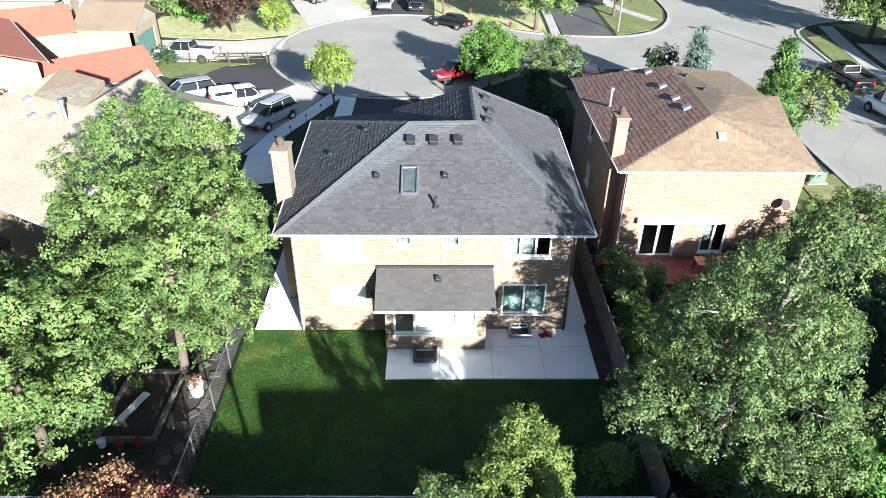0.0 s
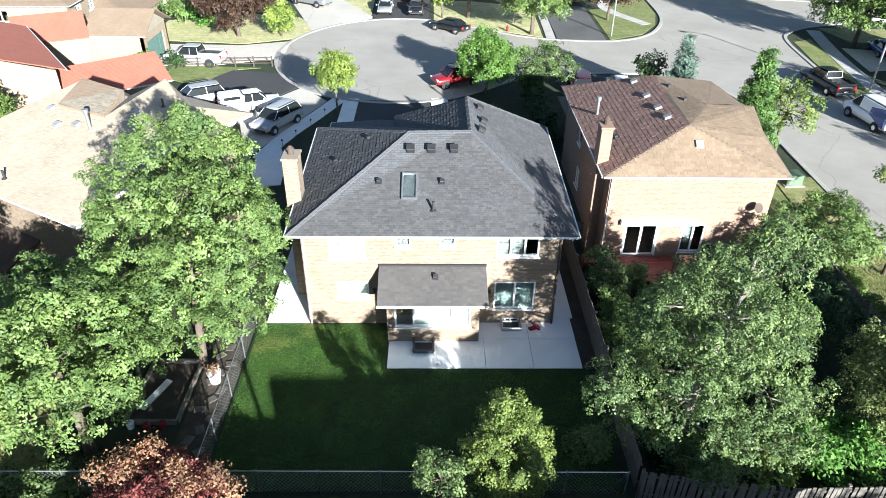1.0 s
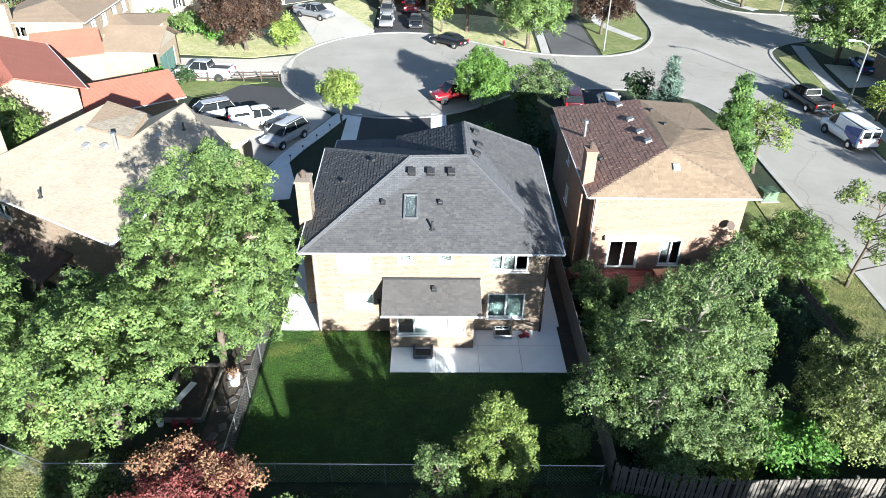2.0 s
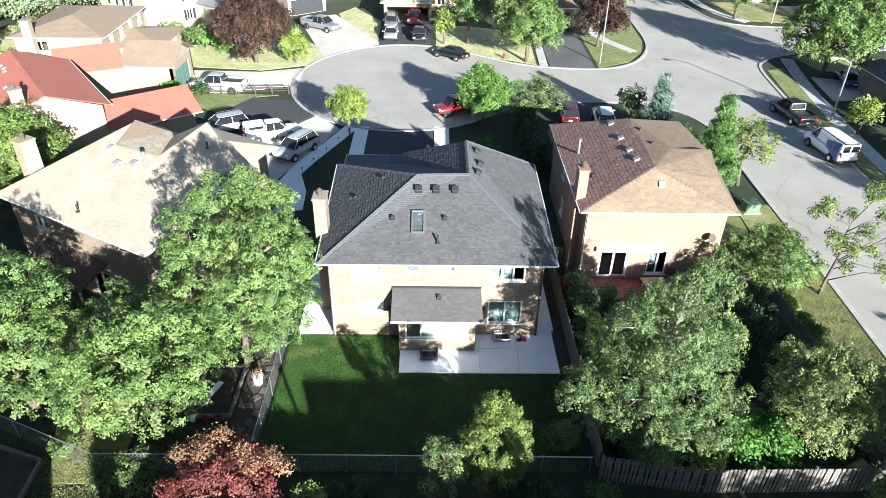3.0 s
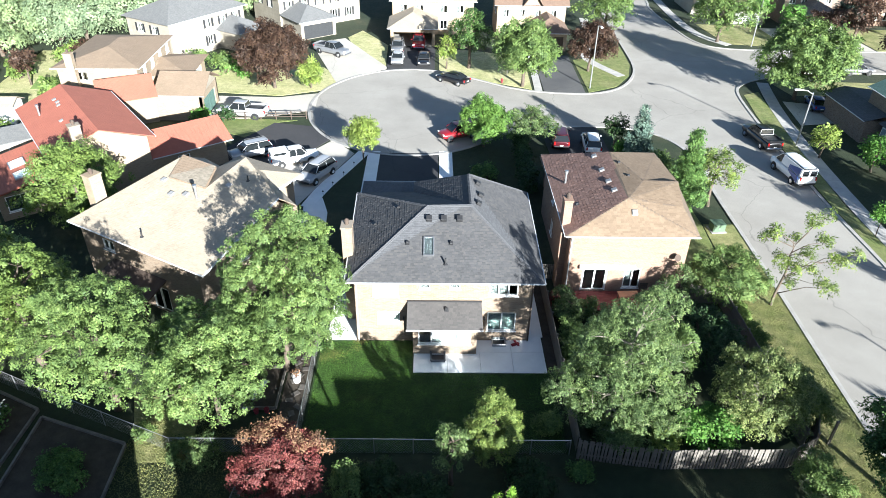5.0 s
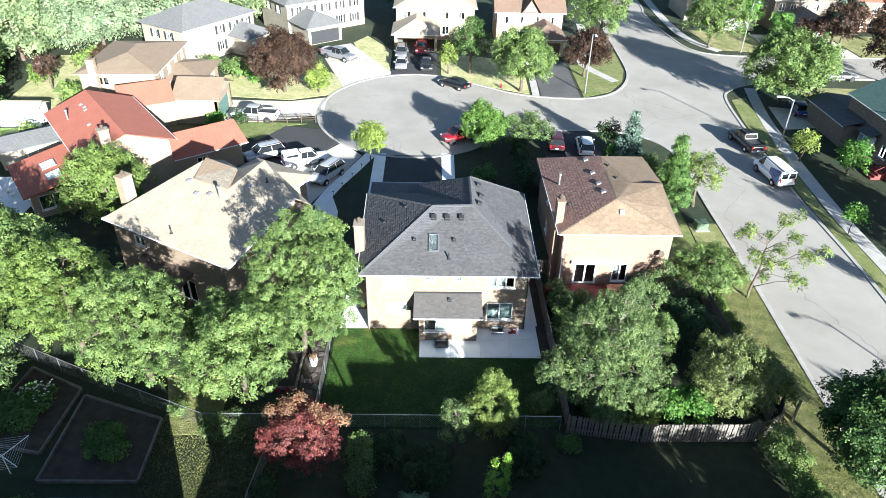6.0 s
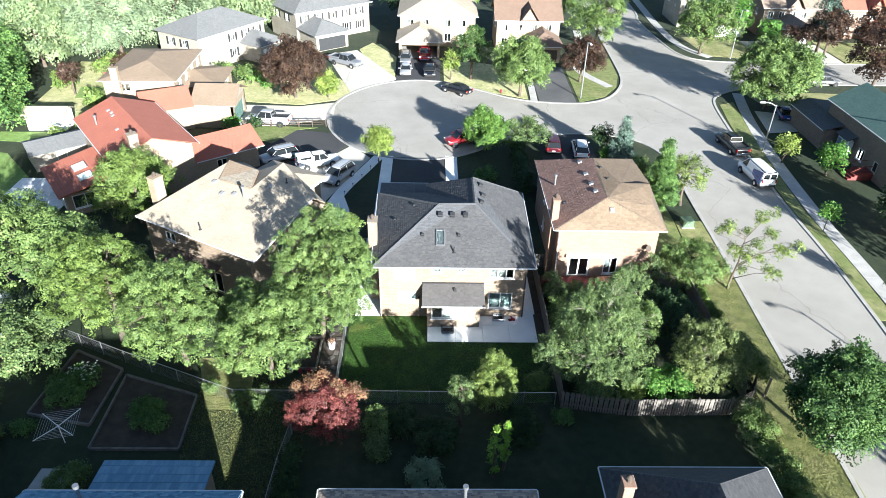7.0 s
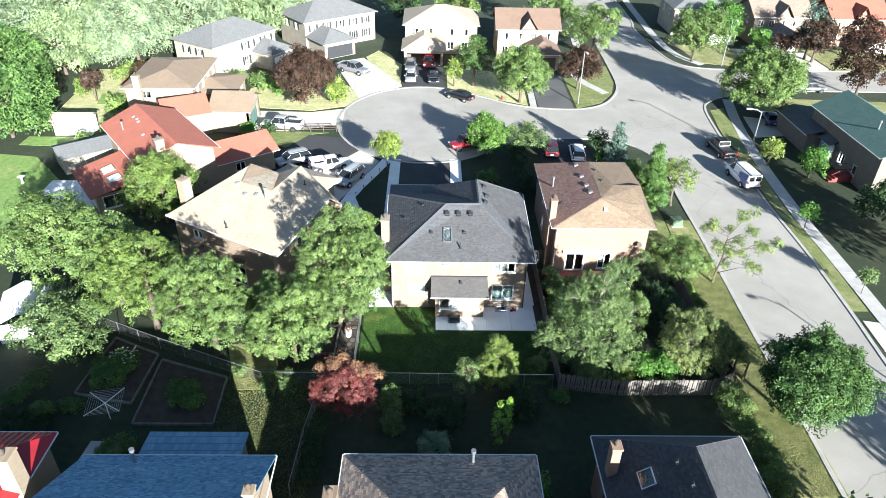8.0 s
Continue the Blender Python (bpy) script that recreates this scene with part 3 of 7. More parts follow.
def strip(name, line, width, z0, z1, material, label, category, kind="structure", parent=None):
    """A low bar along a plan line."""
    bm = bmesh.new()
    rings = []
    for i, p in enumerate(line):
        d = (Vector(line[min(i + 1, len(line) - 1)]) - Vector(line[max(i - 1, 0)])).normalized()
        nn = Vector((-d.y, d.x)) * width / 2
        a, b = Vector(p) + nn, Vector(p) - nn
        rings.append([bm.verts.new((*q, z)) for q, z in ((a, z0), (a, z1), (b, z1), (b, z0))])
    for u, v in zip(rings, rings[1:]):
        for k in range(3):
            bm.faces.new((u[k], u[k + 1], v[k + 1], v[k]))
    bm.faces.new(rings[0]), bm.faces.new(rings[-1][::-1])
    bmesh.ops.recalc_face_normals(bm, faces=bm.faces)
    return tagged(part(name, bm, material, parent), label, category, kind=kind)


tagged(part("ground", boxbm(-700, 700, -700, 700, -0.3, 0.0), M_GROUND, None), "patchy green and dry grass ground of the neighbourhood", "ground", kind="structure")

west_kerb = smooth_line([(24.6, -60), (25.0, 0), (25.4, 14), (25.7, 23), (26.1, 32), (26.5, 41), (26.8, 50), (27.4, 56), (26.4, 61.5), (23.5, 65.0), (18, 66.0), (12.9, 65.4), (7.5, 63.6)])
circle_kerb = [Vector((-3.4 + 12.3 * math.cos(radians(a)), 71.6 + 14.0 * math.sin(radians(a)))) for a in range(-52, -308, -5)]
north_kerb = smooth_line([(9.4, 78.8), (13, 77.4), (18, 76.8), (21.5, 77.4), (24.6, 79.6), (27, 83.6), (28.4, 88.5), (29, 97), (29.6, 110), (30.4, 130), (32, 240)])
far_kerb = smooth_line([(44, 240), (41.6, 140), (40, 123), (40.6, 107), (42.2, 100), (46, 97.6), (52, 97.2), (65, 97), (220, 99)])
east_kerb = smooth_line([(220, 88), (65, 86.6), (52, 85.6), (46, 84), (42.2, 81.8), (39.8, 78.5), (38.6, 71), (37.6, 60), (36.8, 48), (36.6, 38), (36, 28), (35.2, 18), (34.6, 0), (34.4, -60)])
sheet("road", west_kerb + circle_kerb + north_kerb + far_kerb + east_kerb, 0.03, 0.1, M_ROAD, "sunlit worn grey asphalt street with a round turning place", "road")
for line in (west_kerb + circle_kerb + north_kerb, far_kerb, east_kerb):
    strip("kerb", line, 0.34, 0.0, 0.1, M_KERB, "pale concrete kerb along the street edge", "kerb")


def slab_path(name, pts, width, pitch, material, label, z=0.06):
    """A path of separate slabs with open joints."""
    base = thing(name, label, "path", kind="structure")
    line = smooth_line(pts, 12)
    acc, i0 = 0.0, 0
    for i in range(1, len(line)):
        acc += (line[i] - line[i - 1]).length
        if acc >= pitch or i == len(line) - 1:
            a, b = line[i0], line[i]
            d = b - a
            m = Matrix.Translation((*a, 0)) @ pose(0, 0, 0, 0, 0, math.degrees(math.atan2(d.y, d.x)))
            part("slab", boxbm(0.012, d.length - 0.012, -width / 2, width / 2, 0.0, z + random.uniform(-0.006, 0.006), m), material, base)
            acc, i0 = 0.0, i
    return base


slab_path("sidewalk", [(36.4, -10), (37.4, 10), (38.4, 24), (39.0, 36), (39.3, 46), (40.6, 60), (42.4, 72), (44.6, 82)], 1.5, 1.5, M_PATH, "pale concrete sidewalk of separate slabs across the street")
slab_path("sidewalk", [(46.5, 99.8), (43.4, 106), (42.8, 118), (43.6, 135), (45, 160)], 1.5, 1.5, M_PATH, "pale concrete sidewalk along the far street")
slab_path("sidewalk", [(25.6, 84), (22.2, 92), (24.5, 100), (26, 115)], 1.4, 1.2, M_PATH, "light stepping slab path over the corner lawn")


def patio():
    p = thing("patio", "pale grey poured concrete patio in panels behind the house", "patio", kind="structure")
    xs, ys = [-1.9, 0.35, 2.55, 4.7, 6.9], [24.8, 26.78]
    for i in range(4):
        part("panel", boxbm(xs[i] + 0.008, xs[i + 1] - 0.008, ys[0], ys[1] - 0.008, -0.1, 0.1), M_CONC, p)
    part("panel", boxbm(2.3, 4.7, ys[1] + 0.008, 28, -0.1, 0.1), M_CONC, p)
    part("panel", boxbm(4.716, 6.9, ys[1] + 0.008, 28.4, -0.1, 0.1), M_CONC, p)
    for y in (28.4, 31.2, 34, 36.8):
        part("panel", boxbm(6.0, 7.05, y + 0.008, y + 2.8, -0.1, 0.1), M_CONC, p)
    w = thing("side_path", "pale concrete path along the side of the house", "path", kind="structure")
    for y in (28.0, 31, 34, 37):
        part("panel", boxbm(-7.9, -5.85, y, y + 2.98, -0.1, 0.08), M_CONC, w)


patio()
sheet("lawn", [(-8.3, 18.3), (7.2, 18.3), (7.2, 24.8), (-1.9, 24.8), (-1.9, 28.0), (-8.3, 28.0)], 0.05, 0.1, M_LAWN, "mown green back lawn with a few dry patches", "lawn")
sheet("driveway", [(-6.2, 44), (-0.1, 44), (-0.1, 58.2), (-6.4, 58.2)], 0.05, 0.1, M_DRIVE, "fresh black asphalt driveway", "driveway")
slab_path("concrete_strip", [(-6.9, 58.6), (-6.9, 54), (-6.9, 50), (-6.9, 44)], 1.3, 2.0, M_CONC, "pale concrete border strip beside the driveway")
slab_path("concrete_strip", [(0.7, 58.8), (0.7, 55), (0.7, 49), (0.7, 44)], 1.4, 2.0, M_CONC, "pale concrete border strip beside the driveway")
slab_path("concrete_strip", [(-8.0, 58.4), (-9.6, 54.2), (-11.2, 50.2), (-12.2, 46.5)], 1.25, 1.8, M_CONC, "pale concrete walkway with small path lights")
sheet("front_path", [(-12.6, 47.6), (-11.0, 48.2), (-10.2, 45.5), (-10.0, 42.5), (-12.2, 42.0)], 0.05, 0.1, M_CONC, "pale concrete landing before the house door", "path")
sheet("driveway", [(-19.5, 49.5), (-13.4, 46.0), (-9.0, 58.0), (-11.6, 61.4), (-15.5, 55.5)], 0.045, 0.1, M_DRIVEPALE, "worn grey asphalt driveway", "driveway")
sheet("driveway", [(-24.5, 55.5), (-20.6, 50.6), (-15.4, 55.6), (-11.8, 61.8), (-14.0, 65.0), (-19, 66.0), (-21.5, 61.5)], 0.05, 0.1, M_DRIVE, "black asphalt driveway", "driveway")
sheet("driveway", [(-31, 67.6), (-22, 67.2), (-15.0, 70.0), (-15.2, 75.8), (-20, 74.2), (-30, 74.5)], 0.05, 0.1, M_DRIVEPALE, "pale sunlit driveway with a parked pickup", "driveway")
sheet("driveway", [(-19.5, 97.5), (-14.6, 100.5), (-6.9, 86.0), (-10.4, 83.6), (-13.4, 79.4)], 0.05, 0.1, M_DRIVEPALE, "wide pale asphalt driveway", "driveway")
sheet("driveway", [(-7.2, 85.4), (-0.4, 85.4), (-0.4, 96.5), (-7.2, 96.5)], 0.05, 0.1, M_DRIVE, "dark asphalt driveway with parked cars", "driveway")
sheet("driveway", [(13.9, 77.2), (19.3, 76.9), (19.6, 93.0), (14.3, 93.0)], 0.05, 0.1, M_DRIVE_GREY, "dark patched asphalt driveway", "driveway")
slab_path("concrete_strip", [(13.2, 77.6), (13.4, 82), (13.6, 88), (13.7, 93)], 1.0, 1.6, M_PATH, "pale concrete path beside a driveway")
# shaded drive: its shade is put into the colour as black asphalt
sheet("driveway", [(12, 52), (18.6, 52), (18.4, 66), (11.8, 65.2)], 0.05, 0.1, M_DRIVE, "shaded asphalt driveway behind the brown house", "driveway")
sheet("driveway", [(43.2, 67.2), (48, 68), (48, 74), (44.4, 75)], 0.045, 0.1, M_DRIVEPALE, "grey driveway under a big tree", "driveway")
sheet("driveway", [(56, 97.2), (60.5, 97.2), (60.5, 110), (55.5, 110)], 0.05, 0.1, M_DRIVEPALE, "pale driveway of a far house", "driveway")
sheet("driveway", [(63.5, 97.2), (69, 97.2), (69, 108), (63.5, 108)], 0.05, 0.1, M_DRIVEPALE, "pale driveway of a far house", "driveway")
sheet("driveway", [(36.1, 22.5), (48, 19), (48, 24), (36.4, 26.6)], 0.05, 0.1, M_DRIVEPALE, "pale concrete driveway apron across the street", "driveway")
sheet("garden_ground", [(-17.3, 17.6), (-14.2, 17.6), (-15.0, 22.8), (-19.2, 22.8)], 0.03, 0.1, M_DRY, "dry trodden grass under the maples", "ground")
sheet("verge", [(22.6, -10), (25.1, -10), (25.6, 14), (26.2, 31), (26.6, 44), (23.6, 44), (22.8, 31), (22.0, 14)], 0.04, 0.1, M_DRY, "dry sunlit grass verge beside the street", "verge")
sheet("verge", [(40.2, 77.2), (39.0, 70), (38.0, 60), (37.1, 47), (36.8, 36), (36.2, 28), (37.7, 28), (38.2, 36), (38.4, 47), (39.8, 60), (41.6, 72), (42.6, 78.4)], 0.04, 0.1, M_VERGE, "dry grass strip between the kerb and the sidewalk", "verge")
sheet("verge", [(19.8, 77.4), (24, 79.8), (26.6, 84), (28, 89), (28.6, 98), (25.5, 98), (23, 92), (20, 91)], 0.04, 0.1, M_VERGE, "dry sunlit corner lawn beside the street", "lawn")
sheet("front_lawn", [(-14.8, 77.0), (-12.6, 81), (-16, 86), (-24, 88), (-31, 84), (-31, 76), (-20, 74.8)], 0.04, 0.1, M_STRAW, "dry yellowing front lawn with bushes", "lawn")
sheet("front_lawn", [(-9.5, 84.2), (-7.4, 85.8), (-7.6, 97), (-12.2, 105), (-14.2, 101)], 0.04, 0.1, M_STRAW, "dry yellow grass strip between two driveways", "lawn")
sheet("front_lawn", [(0.2, 85.6), (5.5, 81.8), (12.4, 78.2), (12.8, 92), (5, 95), (0.2, 95)], 0.04, 0.1, M_STRAW, "dry front lawn shaded by trees", "lawn")
sheet("garden_soil", [(-12.3, 21.6), (-10.2, 21.6), (-10.2, 25.2), (-12.3, 25.2)], 0.03, 0.1, M_SOIL, "dark soil of a raised vegetable bed", "soil")
sheet("garden_soil", [(-23.8, 14.0), (-18.0, 14.0), (-18.2, 18.8), (-23.9, 20.8)], 0.03, 0.1, M_SOIL, "dark soil of a framed vegetable garden", "soil")
sheet("garden_soil", [(-29.2, 17), (-24.6, 16), (-24.4, 21.4), (-28.6, 23.4)], 0.03, 0.1, M_SOIL, "dark soil with rose bushes", "soil")
sheet("garden_soil", [(-10.0, 19.0), (-8.5, 19.0), (-8.5, 28), (-10.0, 28)], 0.03, 0.1, M_SOIL, "dark trodden soil with stepping stones beside the fence", "soil")
sheet("garden_soil", [(6.95, 24.8), (7.75, 24.8), (7.75, 40), (7.1, 40)], 0.03, 0.1, M_SOIL, "dark soil strip beside the fence", "soil")
sheet("patio", [(-26.4, 9.6), (-24.2, 9.6), (-23.9, 12.5), (-26.1, 12.5)], 0.04, 0.1, M_PATH, "pale concrete patio in shade between two houses", "patio")
for lawn_edge in ([(46.4, 100.6), (55.8, 98.6), (55.4, 112), (45.2, 112)], [(60.8, 98), (63.3, 98), (63.3, 110), (60.8, 110)], [(69.4, 97.6), (92, 97), (92, 110), (69.4, 110)], [(45.6, 83.2), (70, 82.0), (70, 77.6), (46.6, 77.2)]):
    sheet("front_lawn", lawn_edge, 0.035, 0.1, M_DRY, "dry sunlit grass of a front garden", "lawn")
sheet("verge", [(19.3, 34.2), (22.7, 33.4), (23.5, 44.0), (23.4, 50.5), (19.6, 50.5)], 0.035, 0.1, M_VERGE, "green lawn beside the brown house", "verge")
sheet("gravel", [(-56, 68), (-40, 70), (-42, 92), (-58, 92)], 0.03, 0.1, M_STRAW, "pale dry sunlit back garden", "garden")


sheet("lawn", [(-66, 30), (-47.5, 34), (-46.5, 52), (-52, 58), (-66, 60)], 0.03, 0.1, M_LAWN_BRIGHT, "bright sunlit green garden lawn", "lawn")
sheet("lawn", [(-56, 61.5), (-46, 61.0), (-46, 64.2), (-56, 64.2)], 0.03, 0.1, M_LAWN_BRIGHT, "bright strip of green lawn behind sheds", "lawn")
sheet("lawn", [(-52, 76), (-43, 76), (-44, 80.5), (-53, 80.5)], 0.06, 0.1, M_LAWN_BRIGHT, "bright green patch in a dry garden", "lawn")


# ---- the main house ----
def roof_part(house, polys, material, thick=0.07):
    return part("roof", slab(polys, thick), material, house)


def shingle_cover(roof, polys, material, width=0.24, course=0.14, single=0, seed=1, butt=0.015, row=None):
    """Courses of shingles over roof planes: wedges, thick at the butt, some doubled. The first `single` are objects of their own."""
    rg = random.Random(seed)
    V, F = [], []
    shared = None
    for poly in polys:
        P = [Vector(p) for p in poly]
        nn = (P[1] - P[0]).cross(P[2] - P[0]).normalized()
        if nn.z < 0:
            nn = -nn
        u = Vector((-nn.y, nn.x, 0)).normalized()
        if row:
            u = (Vector(row) - nn * nn.dot(Vector(row))).normalized()
        v = nn.cross(u)
        if v.z < 0:
            u, v = -u, -v
        o = P[0]
        Q = [((p - o).dot(u), (p - o).dot(v)) for p in P]

        def span(h):
            xs = []
            for (x0, y0), (x1, y1) in zip(Q, Q[1:] + Q[:1]):
                if (y0 - h) * (y1 - h) < 0:
                    xs.append(x0 + (h - y0) / (y1 - y0) * (x1 - x0))
            return (min(xs), max(xs)) if len(xs) >= 2 else None

        h = min(q[1] for q in Q)
        top = max(q[1] for q in Q)
        while h < top - course:
            s0, s1 = span(h + course * 0.3), span(h + course * 0.95)
            if s0 and s1:
                a, b = max(s0[0], s1[0]) + 0.02, min(s0[1], s1[1]) - 0.02
                x = a - rg.random() * width
                while x < b:
                    w = width * rg.uniform(0.6, 1.3)
                    x0, x1 = max(a, x) + 0.003, min(b, x + w) - 0.003
                    x += w
                    if x1 - x0 < 0.04:
                        continue
                    t = butt if rg.random() < 0.45 else butt * 0.6
                    l = course * 1.08
                    if single > 0 and x1 - x0 > width * 0.5:
                        if shared is None:
                            bm = bmesh.new()
                            box(bm, 0, 1, 0, 1, 0, 1)
                            for vt in bm.verts:
                                if vt.co.y > 0.5 and vt.co.z > 0.5:
                                    vt.co.z = 0.3
                            ob = part("shingle", bm, material, roof)
                            shared = ob.data
                        else:
                            ob = new("shingle", shared)
                            ob.parent = roof
                        m = Matrix((u * (x1 - x0), v * l, nn * t)).transposed().to_4x4()
                        m.translation = o + u * x0 + v * h + nn * 0.002
                        ob.matrix_basis = m
                        single -= 1
                        continue
                    k = len(V)
                    for dx, dy, dz in ((x0, 0, 0), (x1, 0, 0), (x1, l, 0), (x0, l, 0), (x0, 0, t), (x1, 0, t), (x1, l, t * 0.3), (x0, l, t * 0.3)):
                        V.append(o + u * dx + v * (h + dy) + nn * (dz + 0.002))
                    F += [(k + 4, k + 5, k + 6, k + 7), (k, k + 1, k + 5, k + 4), (k + 1, k + 2, k + 6, k + 5), (k + 3, k, k + 4, k + 7)]
            h += course
    me = bpy.data.meshes.new("shingles")
    me.from_pydata(V, [], F)
    me.materials.append(material)
    ob = new("shingles", me)
    ob.parent = roof
    ob["kind"] = "stuff"
    return ob


def main_house():
    h = thing("house", "two-storey tan brick house with a charcoal shingle hip roof", "house")
    block(h, -5.8, 6.0, 28, 39.2, 5.25, M_BRICK_TAN, {
        "s": [(1.2, 1.7, 3.85, 1.15, "window", 3, "white"), (4.25, 0.72, 4.46, 0.62, "window", 1, "blind"), (6.25, 0.72, 4.46, 0.62, "window", 1, "blind"),
              (8.85, 1.95, 3.95, 1.1, "window", 3, "first"), (1.45, 1.5, 1.55, 1.0, "window", 2, "white"), (8.85, 1.95, 0.95, 1.6, "window", 2, "curtain"), (9.3, 0.85, 0.08, 0.32, "window", 2, "")],
        "w": [(3.0, 1.2, 3.9, 1.1, "window", 2, "blind"), (7, 0.9, 0.1, 2.0, "door", M_WHITE)], "e": [(4, 1.0, 3.9, 1.0, "window", 2, "")], "n": [(2, 1.6, 3.8, 1.2, "window", 2, ""), (5, 1.6, 3.8, 1.2, "window", 2, "")]})
    z = 5.4
    SW, SE, NE, NW = (-6.3, 27.4, z), (6.55, 27.4, z), (6.8, 39.7, z), (-6.6, 39.4, z)
    P, Q, R, V, X = (-1.05, 33.05, 7.9), (2.0, 33.2, 7.9), (2.0, 37.9, 7.9), (-2.2, 39.5, z), (-2.2, 41.4, z)
    roof = roof_part(h, [[SW, SE, Q, P], [SE, NE, R, Q], [NW, SW, P], [NW, P, Q, V], [V, Q, R, X], [R, NE, X]], M_ROOF_CHAR)
    shingle_cover(roof, [[SW, SE, Q, P]], M_TAB_CHAR, 0.2, 0.125, single=300, seed=2)
    shingle_cover(roof, [[SE, NE, R, Q]], M_TAB_CHAR, seed=3, butt=0.008)
    shingle_cover(roof, [[NW, SW, P], [NW, P, Q, V], [V, Q, R, X]], M_TAB_CHAR, 0.3, 0.19, seed=13, butt=0.024)
    part("soffit", slab([[(-6.2, 27.5, 5.31), (6.45, 27.5, 5.31), (6.7, 39.6, 5.31), (-6.5, 39.3, 5.31)]], 0.03), M_TRIM, h)
    gutters(h, [((-6.3, 27.36), (6.6, 27.36)), ((6.62, 27.4), (6.86, 39.7)), ((-6.64, 39.4), (-6.36, 27.4))], z)
    k = 2.5 / 5.7
    for x, y in ((-0.94, 32.0), (0.06, 32.0), (1.14, 32.0)):
        roof_vent(roof, x, y, z + k * (y - 27.4), "box", (0, k))
    for x, y in ((-2.37, 30.2), (0.54, 30.2)):
        roof_vent(roof, x, y, z + k * (y - 27.4), "small", (0, k))
    roof_vent(roof, 0.15, 28.7, z + k * 1.3, "pipe")
    skylight(roof, -0.94, 29.95, z + k * 2.55, (0, k), 0.72, 1.5)
    e = -2.5 / 4.6
    for x, y in ((2.5, 33.8), (2.7, 35.2), (2.6, 36.9)):
        roof_vent(roof, x, y, 7.9 + e * (x - 2.0), "box", (e, 0))
    w = 2.5 / 5.2
    for x, y, kind in ((-3.1, 34.4, "box"), (-4.7, 33.3, "small")):
        roof_vent(roof, x, y, z - 0.1 + w * (x + 6.45), "small", (w, 0))
    cap = part("ridge_shingle", slab([[(0, -0.14, -0.02), (0.31, -0.14, -0.02), (0.31, 0, 0.05), (0, 0, 0.05)], [(0, 0, 0.05), (0.31, 0, 0.05), (0.31, 0.14, -0.02), (0, 0.14, -0.02)]], 0.03), M_ROOF_CHAR, roof)
    cap_mesh = cap.data
    cap.matrix_basis = pose(2.0, 38.1, 7.8, 0, 20, 0)
    for (x0, y0, z0), (x1, y1, z1) in (((-6.3, 27.4, z), P), ((6.55, 27.4, z), Q), (P, Q), (Q, R), (NE, R), (NW, P)):
        v = Vector((x1 - x0, y1 - y0, z1 - z0))
        n = int(v.length / 0.3)
        m0 = Matrix.Translation((x0, y0, z0)) @ v.to_track_quat("X", "Z").to_matrix().to_4x4()
        for i in range(n):
            o = new("ridge_shingle", cap_mesh)
            o.parent = roof
            o.matrix_basis = m0 @ pose(i * v.length / n, 0, 0.008 * (i % 2))
    chimney(h, -6.75, -6.05, 30.3, 31.3, 0, 7.6, M_BRICK_TAN)
    # garage wing towards the street
    block(h, -6.2, -0.2, 39.2, 45.4, 2.9, M_BRICK_TAN, {"n": [(0.6, 4.8, 0.05, 2.1, "garage", M_WHITE)]})
    roof_part(h, hip(-6.8, 0.3, 39.3, 46.0, 3.0, 1.7, 0, None, "y"), M_ROOF_CHAR)
    gutters(h, [((-6.84, 46.04), (0.34, 46.04)), ((-6.84, 39.4), (-6.84, 46))], 3.0)
    # sun room at the back, on its own low roof
    # white blinds stand in for bright reflections in two of the panes
    block(h, -1.95, 2.3, 26.6, 28.0, 2.45, M_BRICK_TAN, {"s": [(0.35, 3.5, 0.95, 1.2, "window", (1, 2, 1), "white last")]})
    r2 = roof_part(h, [[(-2.35, 26.2, 2.5), (2.65, 26.2, 2.5), (2.6, 27.98, 3.5), (-2.32, 27.98, 3.5)]], M_ROOF_SLATE, 0.12)
    part("fascia", boxbm(-2.37, 2.67, 26.13, 26.2, 2.41, 2.5), M_TRIM, h)
    shingle_cover(r2, [[(-2.35, 26.2, 2.5), (2.65, 26.2, 2.5), (2.6, 27.98, 3.5), (-2.32, 27.98, 3.5)]], M_TAB_SLATE, seed=8, butt=0.01)
    part("flashing", boxbm(-2.34, 2.62, 27.9, 27.995, 3.47, 3.56), M_BLACK, h)
    roof_vent(r2, 0.25, 27.45, 3.2, "small", (0, 0.56))
    # window wells
    for x, y in ((-0.75, 25.75), (3.45, 27.35)):
        b = wall((x, y), (x + 0.95, y), 0.27, (), 0.08, 0.1)
        yw = 26.595 if y < 27 else 27.995
        box(b, x, x + 0.08, y + 0.08, yw, 0.1, 0.27), box(b, x + 0.87, x + 0.95, y + 0.08, yw, 0.1, 0.27)
        tube(b, [(x, yw, 0.27), (x, y, 0.27), (x + 0.95, y, 0.27), (x + 0.95, yw, 0.27)], [0.06] * 4, 8)
        part("window_well", b, M_WELL if y < 27 else M_STEEL, h)
        part("well_floor", boxbm(x + 0.04, x + 0.91, y + 0.04, y + 0.75, 0.1, 0.115), M_BLACK, h)
    for x in (-2.6, 2.85):
        b = boxbm(x - 0.06, x + 0.06, 27.85, 27.97, 1.95, 2.2, bevel=0.02)
        part("wall_lamp", b, M_BLACK, h)
    for x, y in ((-5.7, 27.94), (5.92, 27.94)):
        part("downpipe", tubebm([(x, y, 0.1), (x, y, 5.2)], [0.045, 0.045], 8), M_WHITE if x < 0 else M_WOOD_DARK, h)
    return h


main_house()


